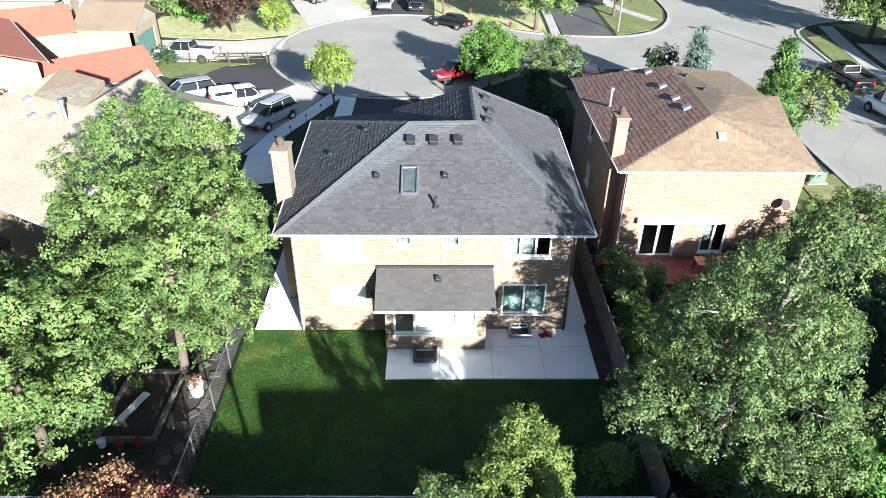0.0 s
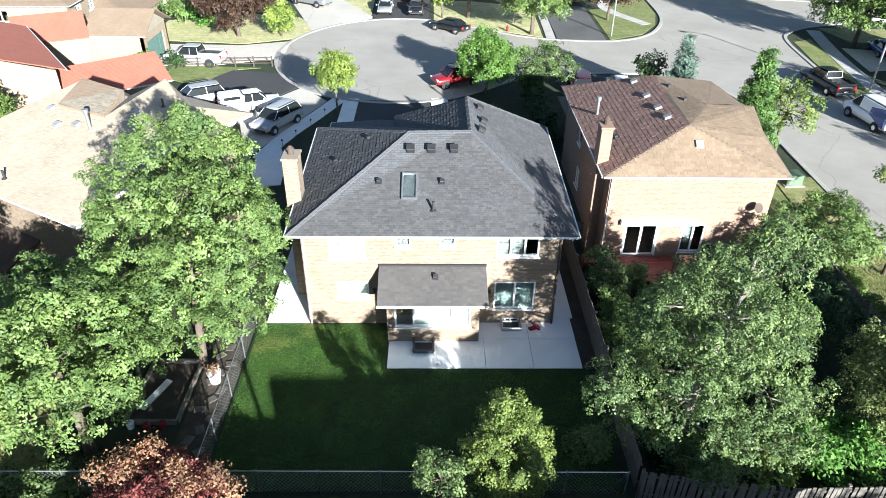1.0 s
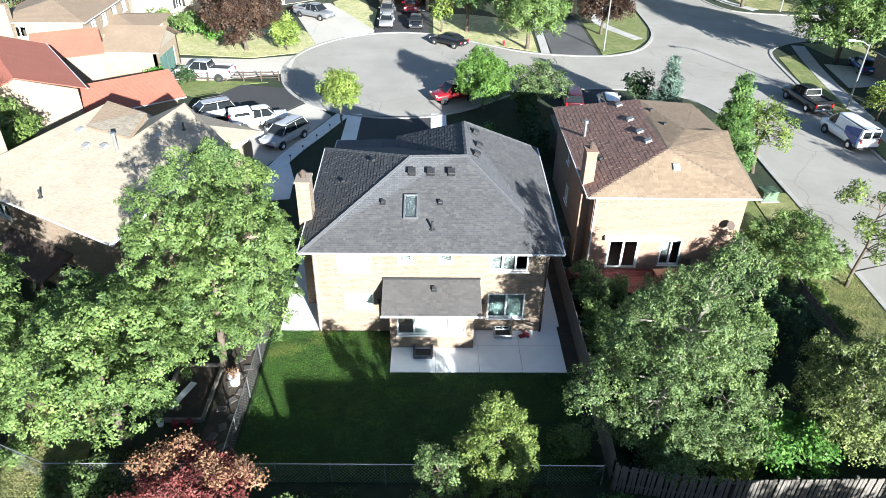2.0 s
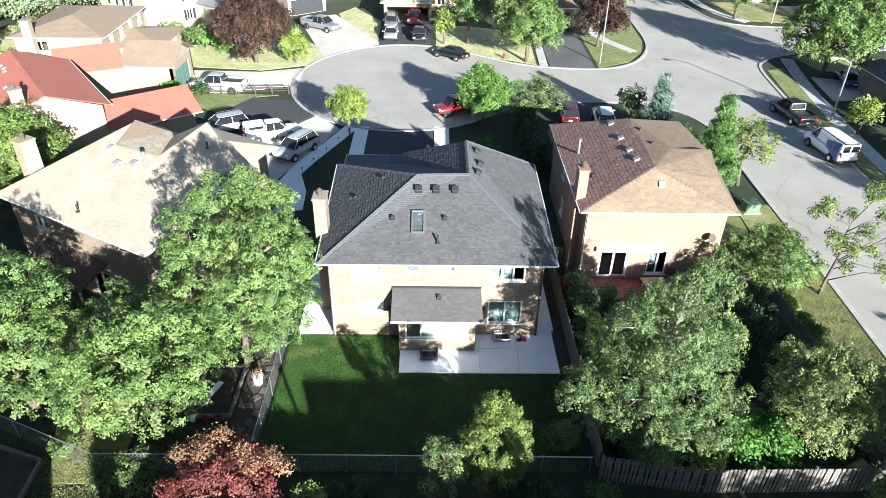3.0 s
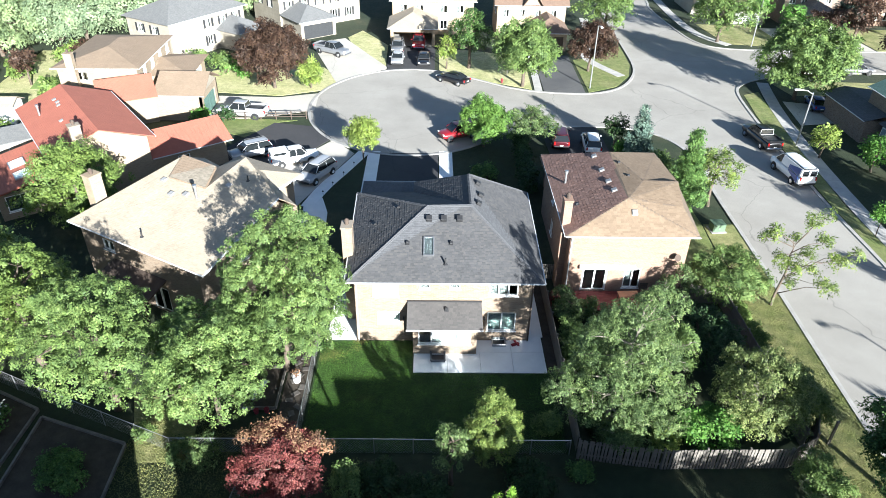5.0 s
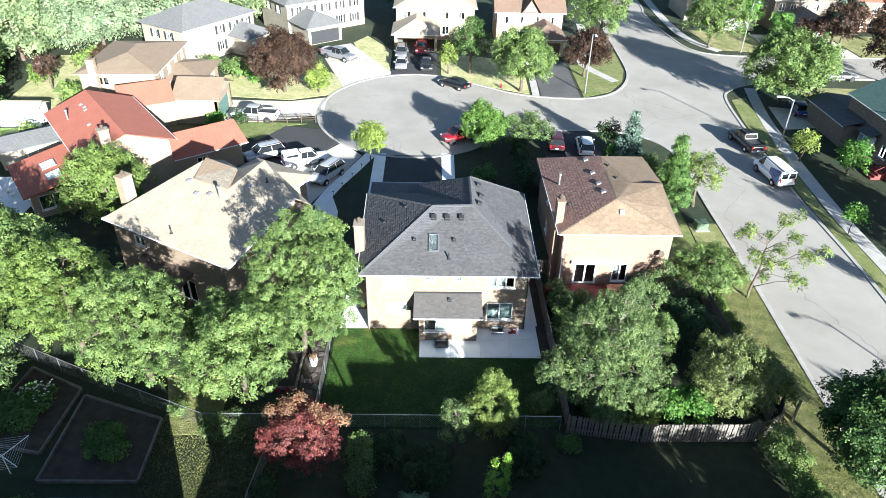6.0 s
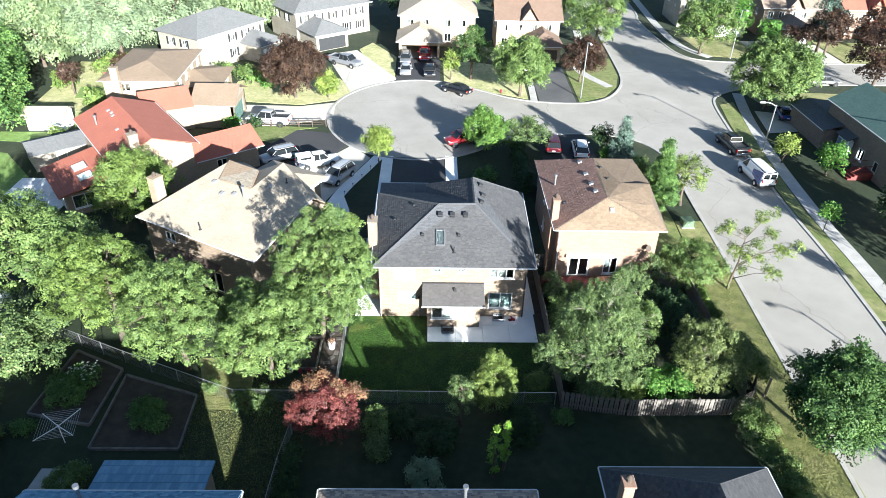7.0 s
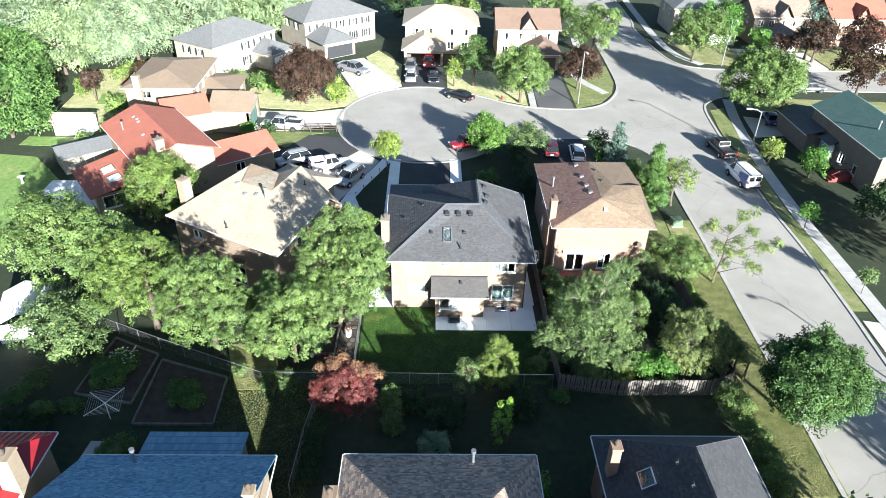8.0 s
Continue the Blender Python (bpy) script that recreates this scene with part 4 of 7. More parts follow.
def brown_house():
    h = thing("house", "two-storey peach brick house with a brown shingle roof", "house")
    block(h, 9.3, 18.0, 33.4, 46.0, 5.4, M_BRICK_PEACH, {
        "s": [(1.2, 1.9, 0.5, 2.0, "slider"), (4.35, 1.25, 0.75, 1.75, "window", 2, "half")],
        "w": [(4, 0.9, 3.6, 1.4, "window", 1, ""), (8.5, 0.9, 3.6, 1.4, "window", 1, ""), (4.5, 1.1, 1.0, 1.3, "window", 2, "")], "e": [(3, 1.4, 3.6, 1.2, "window", 2, ""), (8, 1.4, 3.6, 1.2, "window", 2, "")],
        "n": [(2, 1.6, 3.6, 1.2, "window", 2, "")]})
    z = 5.55
    SW, SE, NE, NW = (8.8, 32.95, z), (18.5, 32.95, z), (18.4, 45.4, 6.35), (8.8, 46.5, z)
    P, R = (13.55, 35.3, 7.45), (13.8, 43.0, 7.5)
    WE, WL, D = (17.95, 37.9, 7.5), (15.2, 37.7, 7.65), (18.45, 39.4, 6.75)
    C = (17.7, 35.2, 6.75)
    front, side = [[SW, SE, P], [SE, C, P], [C, WE, P], [WE, WL, P]], [NW, SW, P, R]
    roof = roof_part(h, front + [[P, WL, R], [WL, D, NE], [WL, NE, R], [WL, WE, D], [WE, C, D], [C, SE, D], [SE, NE, D], [NE, NW, R], side], M_ROOF_BROWN)
    shingle_cover(roof, front, M_TAB_BROWN, 0.26, 0.15, seed=4, butt=0.01, row=(1, 0, 0))
    shingle_cover(roof, [[P, WL, R], [WL, D, NE], [WL, NE, R]], M_TAB_BROWN, 0.26, 0.15, seed=8, butt=0.01, row=(0.05, 1, 0))
    # west slope: its weaker light is put into separate, redder tab colours
    shingle_cover(roof, [side], M_TAB_BROWN_WEST, 0.25, 0.24, seed=6, butt=0.016)
    block(h, 10.2, 17.6, 46.0, 51.5, 2.7, M_BRICK_PEACH, {"n": [(1, 4.8, 0.05, 2.1, "garage", M_WHITE)]})
    roof_part(h, hip(9.7, 18.1, 46.0, 52.0, 2.8, 1.6, 0, None, "y"), M_ROOF_BROWN)
    gutters(h, [((8.8, 32.9), (18.5, 32.9)), ((8.84, 46.5), (8.74, 32.95))], z)
    part("wall", wall((18.0, 35.0), (18.0, 45.6), 6.3, (), 0.25, 5.41), M_BRICK_PEACH, h)
    w = 1.9 / 4.75
    for x, y in ((12.6, 43.0), (12.7, 40.4), (12.8, 38.4), (12.9, 36.9)):
        roof_vent(roof, x, y, z + w * (x - 8.8), "metal", (w, 0))
    roof_vent(roof, 9.9, 40.3, z + w * 1.1, "flue")
    roof_vent(roof, 10.2, 36.6, z + w * 1.4, "small", (w, 0))
    roof_vent(roof, 13.9, 34.4, z + 0.8 * 1.45, "metal", (0, 0.8))
    for x, y in ((13.9, 40.9), (14.1, 38.6)):
        roof_vent(roof, x + 0.2, y, 7.5, "small", (0, 0))
    chimney(h, 8.75, 9.35, 34.4, 35.3, 0, 7.5, M_BRICK_PEACH)
    part("awning_box", boxbm(10.2, 14.4, 33.1, 33.395, 2.55, 2.85, bevel=0.03), M_WHITE, h)
    d = tubebm([(17.3, 33.38, 3.6), (17.25, 33.1, 3.6)], [0.03, 0.03], 8)
    part("dish_arm", d, M_BLACK, h)
    d = bmesh.new()
    bmesh.ops.create_cone(d, cap_ends=True, segments=20, radius1=0.06, radius2=0.27, depth=0.1, matrix=Matrix.Translation((17.2, 33.0, 3.75)) @ pose(0, 0, 0, 60, 0, 20))
    part("satellite_dish", d, M_WOOD_DARK, h)
    part("downpipe", tubebm([(9.4, 33.34, 0.1), (9.4, 33.34, 5.4)], [0.045, 0.045], 8), M_WHITE, h)
    return h


brown_house()


def tan_house():
    """The house with the big tan roof, turned to the turning place."""
    h = thing("house", "two-storey tan brick house with a pale tan shingle roof", "house", -15.6, 28.0, 0, -30)
    block(h, -12.8, -0.9, 0.5, 10.6, 5.2, M_BRICK_TAN, {
        "s": [(2.2, 1.2, 3.7, 0.9, "window", 2, ""), (2, 1.8, 0.8, 1.6, "window", 2, ""), (6.5, 1.8, 0.1, 2.1, "slider")],
        "e": [(3, 1.4, 3.7, 1.2, "window", 2, "")]})
    z = 5.45
    k = 0.235
    SW, SE, E, NE, NW = (-13.3, 0, z), (0.1, 0, z), (-0.2, 8.0, z + k * 8.0), (-1.0, 10.6, 5.2), (-12.6, 12.6, z)
    A1, V, A2, Q = (-10.8, 9.0, z + k * 9.0), (-6.1, 6.7, z + k * 6.7), (-5.8, 10.8, z + k * 10.8), (-8.8, 10.3, 6.5)
    roof = roof_part(h, [[SW, SE, E, A2, V, A1], [E, NE, A2], [A2, Q, V], [V, Q, A1], [NE, NW, Q, A2], [NW, SW, A1], [NW, A1, Q]], M_ROOF_TAN)
    shingle_cover(roof, [[SW, SE, E, A2, V]], M_TAB_TAN, seed=5)
    shingle_cover(roof, [[SW, V, A1]], M_TAB_TAN, seed=25)
    gable_end(h, ((-0.9, 0.75, 5.2), (-0.9, 10.3, 5.2)), (-0.9, 7.8, 7.1), M_BRICK_TAN)
    part("fascia", slab([[(0.06, 0, z), (0.14, 0, z), (-0.16, 8.0, z + k * 8.0), (-0.24, 8.0, z + k * 8.0)]], 0.16), M_TRIM, h)
    # weathered upper hip between the two peaks
    upper = [[(-9.7, 6.5, 7.1), (-6.0, 6.62, 7.16), (-7.2, 9.0, 7.6), (-10.8, 9.05, 7.68)]]
    ur = roof_part(h, upper, M_ROOF_SAND, 0.22)
    shingle_cover(ur, upper, M_TAB_SAND, seed=15)
    roof_part(h, hip(-13.4, -6.1, 9.8, 17.4, 3.6, 1.05, 0, 3.4, "y"), M_ROOF_TAN)
    block(h, -13.0, -6.6, 10.6, 16.6, 3.5, M_BRICK_CREAM, {"n": [(1.0, 4.2, 0.05, 2.1, "garage", M_WHITE)]})
    part("fascia", boxbm(-6.16, -6.06, 9.8, 17.4, 3.44, 3.62), M_TRIM, h)
    gutters(h, [((-13.3, -0.04), (0.1, -0.04)), ((-12.64, 12.6), (-13.34, 0))], z)
    for x, y, kind in ((-6.6, 1.0, "pipe"), (-5.9, 5.6, "flue"), (-8.1, 5.2, "metal"), (-7.0, 5.6, "metal"), (-9.9, 6.2, "metal"), (-3.6, 8.6, "pipe"), (-4.6, 7.6, "metal")):
        roof_vent(roof, x, y, z + k * y, kind, (0, k))
    chimney(h, -14.0, -13.15, 2.4, 3.4, 0, 7.8, M_BRICK_CREAM)
    # shed roof over the back door
    roof_part(h, [[(-9.8, -1.6, 2.4), (-4.4, -1.6, 2.4), (-4.4, 0.5, 3.1), (-9.8, 0.5, 3.1)]], M_WOOD_DARK, 0.12)
    for x in (-9.6, -4.6):
        part("post", boxbm(x - 0.06, x + 0.06, -1.55, -1.43, 0, 2.3), M_WOOD_DARK, h)
    return h


tan_house()


def orange_house():
    h = thing("house", "cream brick house with an orange-red shingle gable roof", "house", -33.6, 45.2, 0, 37)
    block(h, 0.5, 8.4, 0.4, 13.5, 5.0, M_BRICK_CREAM, {"w": [(3, 1.2, 3.2, 1.1, "window", 2, "")]})
    roof_part(h, hip(-0.1, 9.0, -0.1, 14.2, 5.1, 1.7, 0, 0, "y"), M_ROOF_ORANGE)
    gable_end(h, ((0.5, 0.4, 5.0), (8.4, 0.4, 5.0)), (4.45, 0.4, 6.56), M_BRICK_CREAM)
    gutters(h, [((-0.14, 14.2), (-0.14, -0.1)), ((9.04, -0.1), (9.04, 14.2))], 5.1)
    chimney(h, 2.2, 3.1, -0.4, 0.4, 0, 7.6, M_BRICK_CREAM)
    # sun room with roof windows
    block(h, -4.6, 0.5, 1.2, 8.6, 2.4, M_BRICK_CREAM, {"s": [(0.6, 3.6, 0.7, 1.5, "window", 3, "half")], "w": [(0.8, 5.4, 0.7, 1.5, "window", 4, "")]})
    r = roof_part(h, [[(-5.2, 9.0, 2.5), (-5.2, 0.8, 2.5), (0.5, 0.8, 3.6), (0.5, 9.0, 3.6)]], M_ROOF_ORANGE, 0.14)
    for x, y, w, k in ((-2.0, 5.6, 0.9, 1.7), (-2.0, 3.0, 0.9, 1.7)):
        skylight(r, x, y, 2.5 + (x + 5.2) * 1.1 / 5.7, (1.1 / 5.7, 0), 1.4, 1.5, M_WHITE)
    # garage wing
    block(h, 8.4, 15.8, 1.0, 6.6, 2.6, M_BRICK_CREAM, {"s": [(2.5, 1.2, 1.0, 1.1, "window", 2, "")], "e": [(0.6, 4.2, 0.05, 2.1, "garage", M_WHITE)]})
    roof_part(h, hip(8.3, 16.4, 0.4, 7.2, 2.7, 1.5, 0, 0, "x"), M_ROOF_ORANGE)
    gable_end(h, ((15.8, 1.0, 2.6), (15.8, 6.6, 2.6)), (15.8, 3.8, 3.95), M_BRICK_CREAM)
    gutters(h, [((8.5, 0.36), (16.4, 0.36))], 2.7)
    k = 1.7 / 4.55
    for x, y in ((3.2, 11.2), (3.3, 10.2), (3.2, 9.4), (2.6, 5.8)):
        roof_vent(h, x, y, 5.1 + k * x, "metal", (k, 0))
    roof_vent(h, 1.4, 9.6, 5.1 + k * 1.4, "flue")
    return h


orange_house()


def low_tan_house():
    h = thing("house", "cream house with a tan and orange roof, green garage door", "house", -36.5, 62.0, 0, 27)
    block(h, 0.5, 5.7, 1.7, 6.5, 3.0, M_BRICK_CREAM, {})
    roof_part(h, hip(-0.1, 6.0, 1.2, 7.1, 3.14, 1.8, 0, 0, "x"), M_ROOF_ORANGE)
    gable_end(h, ((0.5, 1.7, 3.0), (0.5, 6.5, 3.0)), (0.5, 4.1, 4.75), M_SIDING)

    # the garage wing stands at an angle to the rest
    turn = pose(5.9, 1.95, 0, 0, 0, -27)

    def swing(x, y, z=0.0):
        p = turn @ Vector((x, y, z))
        return (p.x, p.y, p.z) if z else (p.x, p.y)

    roof_part(h, [[swing(*p) for p in poly] for poly in hip(-0.3, 5.5, -0.4, 6.8, 3.12, 1.7, 0, 0, "x")], M_ROOF_SAND)
    a, b, c, d = swing(-0.75, 0), swing(5.0, 0), swing(5.0, 6.4), swing(0, 6.4)
    part("wall", wall(a, b, 3.0), M_BRICK_CREAM, h)
    part("wall", wall(b, c, 3.0, [(0.9, 4.4, 0.05, 2.2)]), M_BRICK_CREAM, h)
    part("wall", wall(c, d, 3.0), M_BRICK_CREAM, h)
    garage_door(h, wall_frame(b, c), 0.9, 4.4, 2.2, M_ROOF_GREEN)
    gable_end(h, (b + (3.0,), c + (3.0,)), swing(5.0, 3.2, 4.55), M_SIDING)
    gutters(h, [(swing(-0.3, -0.44), swing(5.5, -0.44))], 3.12)
    return h


low_tan_house()


def back_tan_house():
    h = thing("house", "two-storey cream house with a tan hip roof and chimney", "house", -45, 69.5, 0, 2)
    block(h, 0.5, 9.6, 0.5, 13.5, 4.8, M_BRICK_CREAM, {"s": [(2, 1.4, 3.3, 1.1, "window", 2, "")], "e": [(1.5 + 3 * i, 1.3, 3.2, 1.2, "window", 2, "blind") for i in range(4)]})
    roof_part(h, hip(0, 10.1, 0, 14, 4.9, 1.15, None, None, "y"), M_ROOF_SAND)
    chimney(h, 2.0, 2.9, -0.3, 0.5, 0, 6.6, M_BRICK_CREAM)
    block(h, 9.6, 14.0, 4.5, 12.5, 2.6, M_BRICK_CREAM, {"e": [(1.5, 4.6, 0.05, 2.1, "garage", M_WHITE)]})
    roof_part(h, hip(9.5, 14.6, 4.0, 13.0, 2.7, 0.95, 0, None, "x"), M_ROOF_SAND)
    gutters(h, [((0, -0.04), (10.1, -0.04)), ((10.14, 0), (10.14, 14))], 4.9)
    return h


back_tan_house()


def street_house(name, label, x, y, turn, w, d, wall_m, roof_m, garage, shutters=False, roof="hip", garage_mat=None, open_garage=False, storey=5.2, front=None):
    """A two-storey house whose front (south side of its own plan) has a garage wing. garage: (x0, x1, how far it stands out)."""
    h = thing(name, label, "house", x, y, 0, turn)
    front = front or [(0.8, 1.1), (2.9, 1.1), (5.0, 1.1), (7.1, 1.1)]
    ops = [(a, ww, 3.4, 1.25, "window", 2, "half", shutters) for a, ww in front if a + ww < w - 0.5]
    gx0, gx1, out = garage
    low = [(a, ww, 0.9, 1.4, "window", 2, "", shutters) for a, ww in front if (a + ww < w - 0.5) and (a + ww < gx0 - 0.3 or a > gx1 + 0.5)]
    block(h, 0, w, 0, d, storey, wall_m, {"s": ops + low, "w": [(2, 1.1, 3.4, 1.2, "window", 2, "", shutters), (d - 4, 1.1, 3.4, 1.2, "window", 2, "", shutters)], "e": [(2, 1.1, 3.4, 1.2, "window", 2, "", shutters), (d - 4, 1.1, 3.4, 1.2, "window", 2, "", shutters)]})
    o = 0.5
    if roof == "hip":
        roof_part(h, hip(-o, w + o, -o, d + o, storey + 0.1, 2.3, None, None, "x" if w > d else "y"), roof_m)
    else:
        roof_part(h, hip(-o, w + o, -o, d + o, storey + 0.1, 2.7, 0, 0, "x"), roof_m)
        for a, b, c in (((0, d, storey), (0, 0, storey), (0, d / 2, storey + 2.4)), ((w, 0, storey), (w, d, storey), (w, d / 2, storey + 2.4))):
            gable_end(h, (a, b), c, wall_m)
    gutters(h, [((-o, -o - 0.04), (w + o, -o - 0.04))], storey + 0.1)
    g_ops = {} if open_garage else {"s": [(0.5, gx1 - gx0 - 1.0, 0.05, 2.1, "garage", garage_mat or M_WHITE)]}
    if open_garage:
        t = 0.25
        part("wall", wall((gx0, -out), (gx1, -out), 2.7, [(0.45, gx1 - gx0 - 0.9, 0.0, 2.15)], t), wall_m, h)
        part("wall", wall((gx1, -out + t), (gx1, 0), 2.7, (), t), wall_m, h)
        part("wall", wall((gx0, 0), (gx0, -out + t), 2.7, (), t), wall_m, h)
        part("floor_slab", boxbm(gx0 + t, gx1 - t, -out + t, 0, -0.02, 0.06), M_KERB, h)
    else:
        block(h, gx0, gx1, -out, 0, 2.7, wall_m, g_ops)
    roof_part(h, hip(gx0 - 0.5, gx1 + 0.5, -out - 0.5, 0.0, 2.8, 1.6, None, 0, "y"), roof_m)
    if roof == "gable":
        roof_part(h, hip(w * 0.36, w * 0.66, -0.9, d * 0.5, storey + 0.14, 2.3, 0, 0, "y"), roof_m)
        gable_end(h, ((w * 0.38, -0.3, storey), (w * 0.64, -0.3, storey)), (w * 0.51, -0.3, storey + 2.1), wall_m)
    gutters(h, [((gx0 - 0.5, -out - 0.54), (gx1 + 0.5, -out - 0.54))], 2.8)
    return h


street_house("house", "cream house with a grey roof and black shutters", -37.2, 87.4, 58, 14, 9, M_SIDING, M_ROOF_GREY, (8.6, 13.6, 4.2), True, front=[(6.4, 1.0), (9.2, 1.0), (11.8, 1.0)])
street_house("house", "cream and brick house with grey roof and dark garage door", -25.2, 103.4, 38, 15, 9.5, M_SIDING, M_ROOF_GREY, (0.4, 6.6, 6.0), True, garage_mat=M_SHUTTER, front=[(1.2, 1.0), (4.0, 1.0), (6.8, 1.0), (9.6, 1.0), (12.4, 1.0)])
street_house("house", "cream house with pale roof and an open garage", -7.2, 103.5, 0, 13, 11, M_BRICK_CREAM, M_ROOF_TAN, (0.0, 6.8, 6.8), False, open_garage=True, front=[(1.2, 1.2), (3.8, 1.2), (7.6, 1.2), (10.2, 1.2)])
street_house("house", "cream house with a brown steep gable roof", 9.4, 101.5, 0, 10.8, 8.5, M_BRICK_CREAM, M_ROOF_TAUPE, (5.2, 10.2, 6.2), False, "gable", garage_mat=M_WOOD_DARK, front=[(0.9, 1.0), (3.4, 1.0), (6.0, 1.0), (8.4, 1.0)])
street_house("house", "brown brick house with a grey-brown gabled roof", 60.5, 113.5, 0, 11, 9, M_BRICK_GREY, M_ROOF_MIX, (2.0, 7.6, 4.8), False, "gable")
street_house("house", "pale house with a grey roof", 46.5, 119, 0, 11, 10, M_SIDING, M_ROOF_GREY, (5.0, 10.6, 6.5), False)
street_house("house", "pale brick house with white window frames", 75.5, 113, 0, 11, 9, M_BRICK_PEACH, M_ROOF_ORANGE, (5.0, 10.6, 4.8), False, "gable")
street_house("house", "pale house with a red-brown roof", 90, 113, 0, 11, 9, M_SIDING, M_ROOF_ORANGE, (1.0, 6.6, 4.8), False)


def green_house():
    h = thing("house", "brown brick house with a dark green shingle roof", "house", 50.4, 50.0, 0, 0)
    block(h, -0.8, 6.9, 0, 16.3, 5.05, M_BRICK_GREY, {"w": [(8.1, 1.3, 0.95, 1.4, "window", 2, ""), (11.5, 0.9, 0.9, 1.3, "window", 1, "half")], "s": [(2.5, 1.4, 3.3, 1.2, "window", 2, "")]})
    roof = roof_part(h, hip(-1.3, 7.4, -0.3, 16.6, 5.15, 2.2, 0, 0, "y"), M_ROOF_GREEN)
    gable_end(h, ((-0.8, 0, 5.05), (6.9, 0, 5.05)), (3.05, 0, 7.0), M_BRICK_CREAM)
    gable_end(h, ((6.9, 16.3, 5.05), (-0.8, 16.3, 5.05)), (3.05, 16.3, 7.0), M_BRICK_GREY)
    gutters(h, [((-1.34, 16.6), (-1.34, -0.3))], 5.15)
    roof_vent(roof, 1.2, 5.4, 6.42, "flue")
    # bay window with its own small roof
    b = boxbm(-1.75, -0.804, 8.9, 11.3, 0.5, 2.7, bevel=0.25)
    bay = part("bay_window", b, M_WHITE, h)
    for y0, y1 in ((9.25, 10.0), (10.2, 10.95)):
        part("pane", boxbm(-1.78, -1.755, y0, y1, 1.0, 2.4), M_BAYPANE, bay)
    part("bay_roof", slab([[(-1.95, 8.7, 2.75), (-0.8, 8.7, 3.3), (-0.8, 11.5, 3.3), (-1.95, 11.5, 2.75)]], 0.1), M_ROOF_CHAR, h)
    # garage wing
    block(h, -2.9, -0.81, 12.3, 16.45, 2.65, M_BRICK_GREY)
    block(h, -2.9, 4.0, 16.45, 21.2, 2.65, M_BRICK_GREY, {"n": [(1.2, 4.4, 0.05, 2.1, "garage", M_WHITE)]})
    roof_part(h, [[(-3.4, 11.9, 2.75), (-0.82, 11.9, 3.4), (-0.82, 21.6, 3.4), (-3.4, 21.6, 2.75)]], M_ROOF_CHAR)
    roof_part(h, [[(-0.81, 16.62, 3.4), (4.5, 16.62, 2.75), (4.5, 21.6, 2.75), (-0.81, 21.6, 3.4)]], M_ROOF_CHAR)
    gutters(h, [((-3.44, 21.6), (-3.44, 11.9))], 2.75)
    # back steps, stained red
    for i in range(4):
        part("step", boxbm(-3.6 + 0.35 * i, -3.25 + 0.35 * i, 3.8, 5.6, 0.0, 0.2 * (i + 1)), M_WOOD_RED, h)
    part("landing", boxbm(-2.2, -0.81, 3.8, 5.6, 0.0, 0.95), M_WOOD_RED, h)
    for y in (3.85, 5.55):
        part("handrail", tubebm([(-3.5, y, 0.95), (-2.2, y, 1.75), (-0.85, y, 1.75)], [0.04] * 3, 6), M_WOOD_RED, h)
    return h


green_house()


# ---- houses on the near side ----
def near_house(label, x0, x1, y0, y1, z, rise, wall_m, roof_m, inset0=None, inset1=None, along="x"):
    h = thing("house", label, "house")
    block(h, x0 + 0.5, x1 - 0.5, y0 + 0.5, y1 - 0.5, z - 0.1, wall_m, {"n": [(2, 1.6, 0.9, 1.3, "window", 2, ""), (5.5, 1.8, 0.1, 2.1, "slider")]})
    r = roof_part(h, hip(x0, x1, y0, y1, z, rise, inset0, inset1, along), roof_m)
    gutters(h, [((x1, y1 + 0.04), (x0, y1 + 0.04)), ((x0 - 0.04, y1), (x0 - 0.04, y0)), ((x1 + 0.04, y0), (x1 + 0.04, y1))], z)
    return h, r


k3, k3r = near_house("tan brick house with a mixed brown shingle roof", -7.6, 4.1, -4.5, 7.4, 4.8, 2.0, M_BRICK_TAN, M_ROOF_MIX, 4.4, 4.4)
roof_vent(k3r, 0.2, 6.6, 5.07, "flue")
chimney(k3, -8.0, -7.3, 2.2, 3.2, 0, 7.2, M_BRICK_TAN)
k4, k4r = near_house("red brick house with a charcoal shingle hip roof", 7.8, 17.3, -4.0, 9.0, 4.7, 3.3, M_BRICK_RED, M_ROOF_CHAR, 3.6, 3.6, "y")
chimney(k4, 8.05, 8.6, 5.7, 6.4, 0, 7.2, M_BRICK_PEACH)
skylight(k4r, 9.9, 4.6, 6.17, (0.695, 0), 0.9, 1.2)
# unseen cross wing, added so that its ridge shades the back lawn
block(k4, 5.2, 8.2, -6.0, 3.6, 4.6, M_BRICK_RED)
roof_part(k4, hip(4.7, 12.4, -6.4, 4.0, 4.7, 3.74, 0, 0, "x"), M_ROOF_CHAR)
gable_end(k4, ((5.2, 3.6, 4.6), (5.2, -6.0, 4.6)), (5.2, -1.2, 8.1), M_BRICK_RED)
for x, y in ((11.5, 4.9), (11.8, 3.2)):
    roof_vent(k4r, x, y, 4.7 + 0.695 * (x - 7.8), "small", (0.695, 0))
k2, k2r = near_house("cream house with blue-grey shingles", -23.0, -11.6, -3.0, 7.2, 4.9, 2.6, M_BRICK_CREAM, M_ROOF_BLUE, 0, 0)
gable_end(k2, ((-12.1, -2.5, 4.8), (-12.1, 6.7, 4.8)), (-12.1, 2.1, 7.1), M_BRICK_CREAM)
block(k2, -20.6, -14.6, 6.7, 10.6, 2.5, M_BRICK_CREAM)
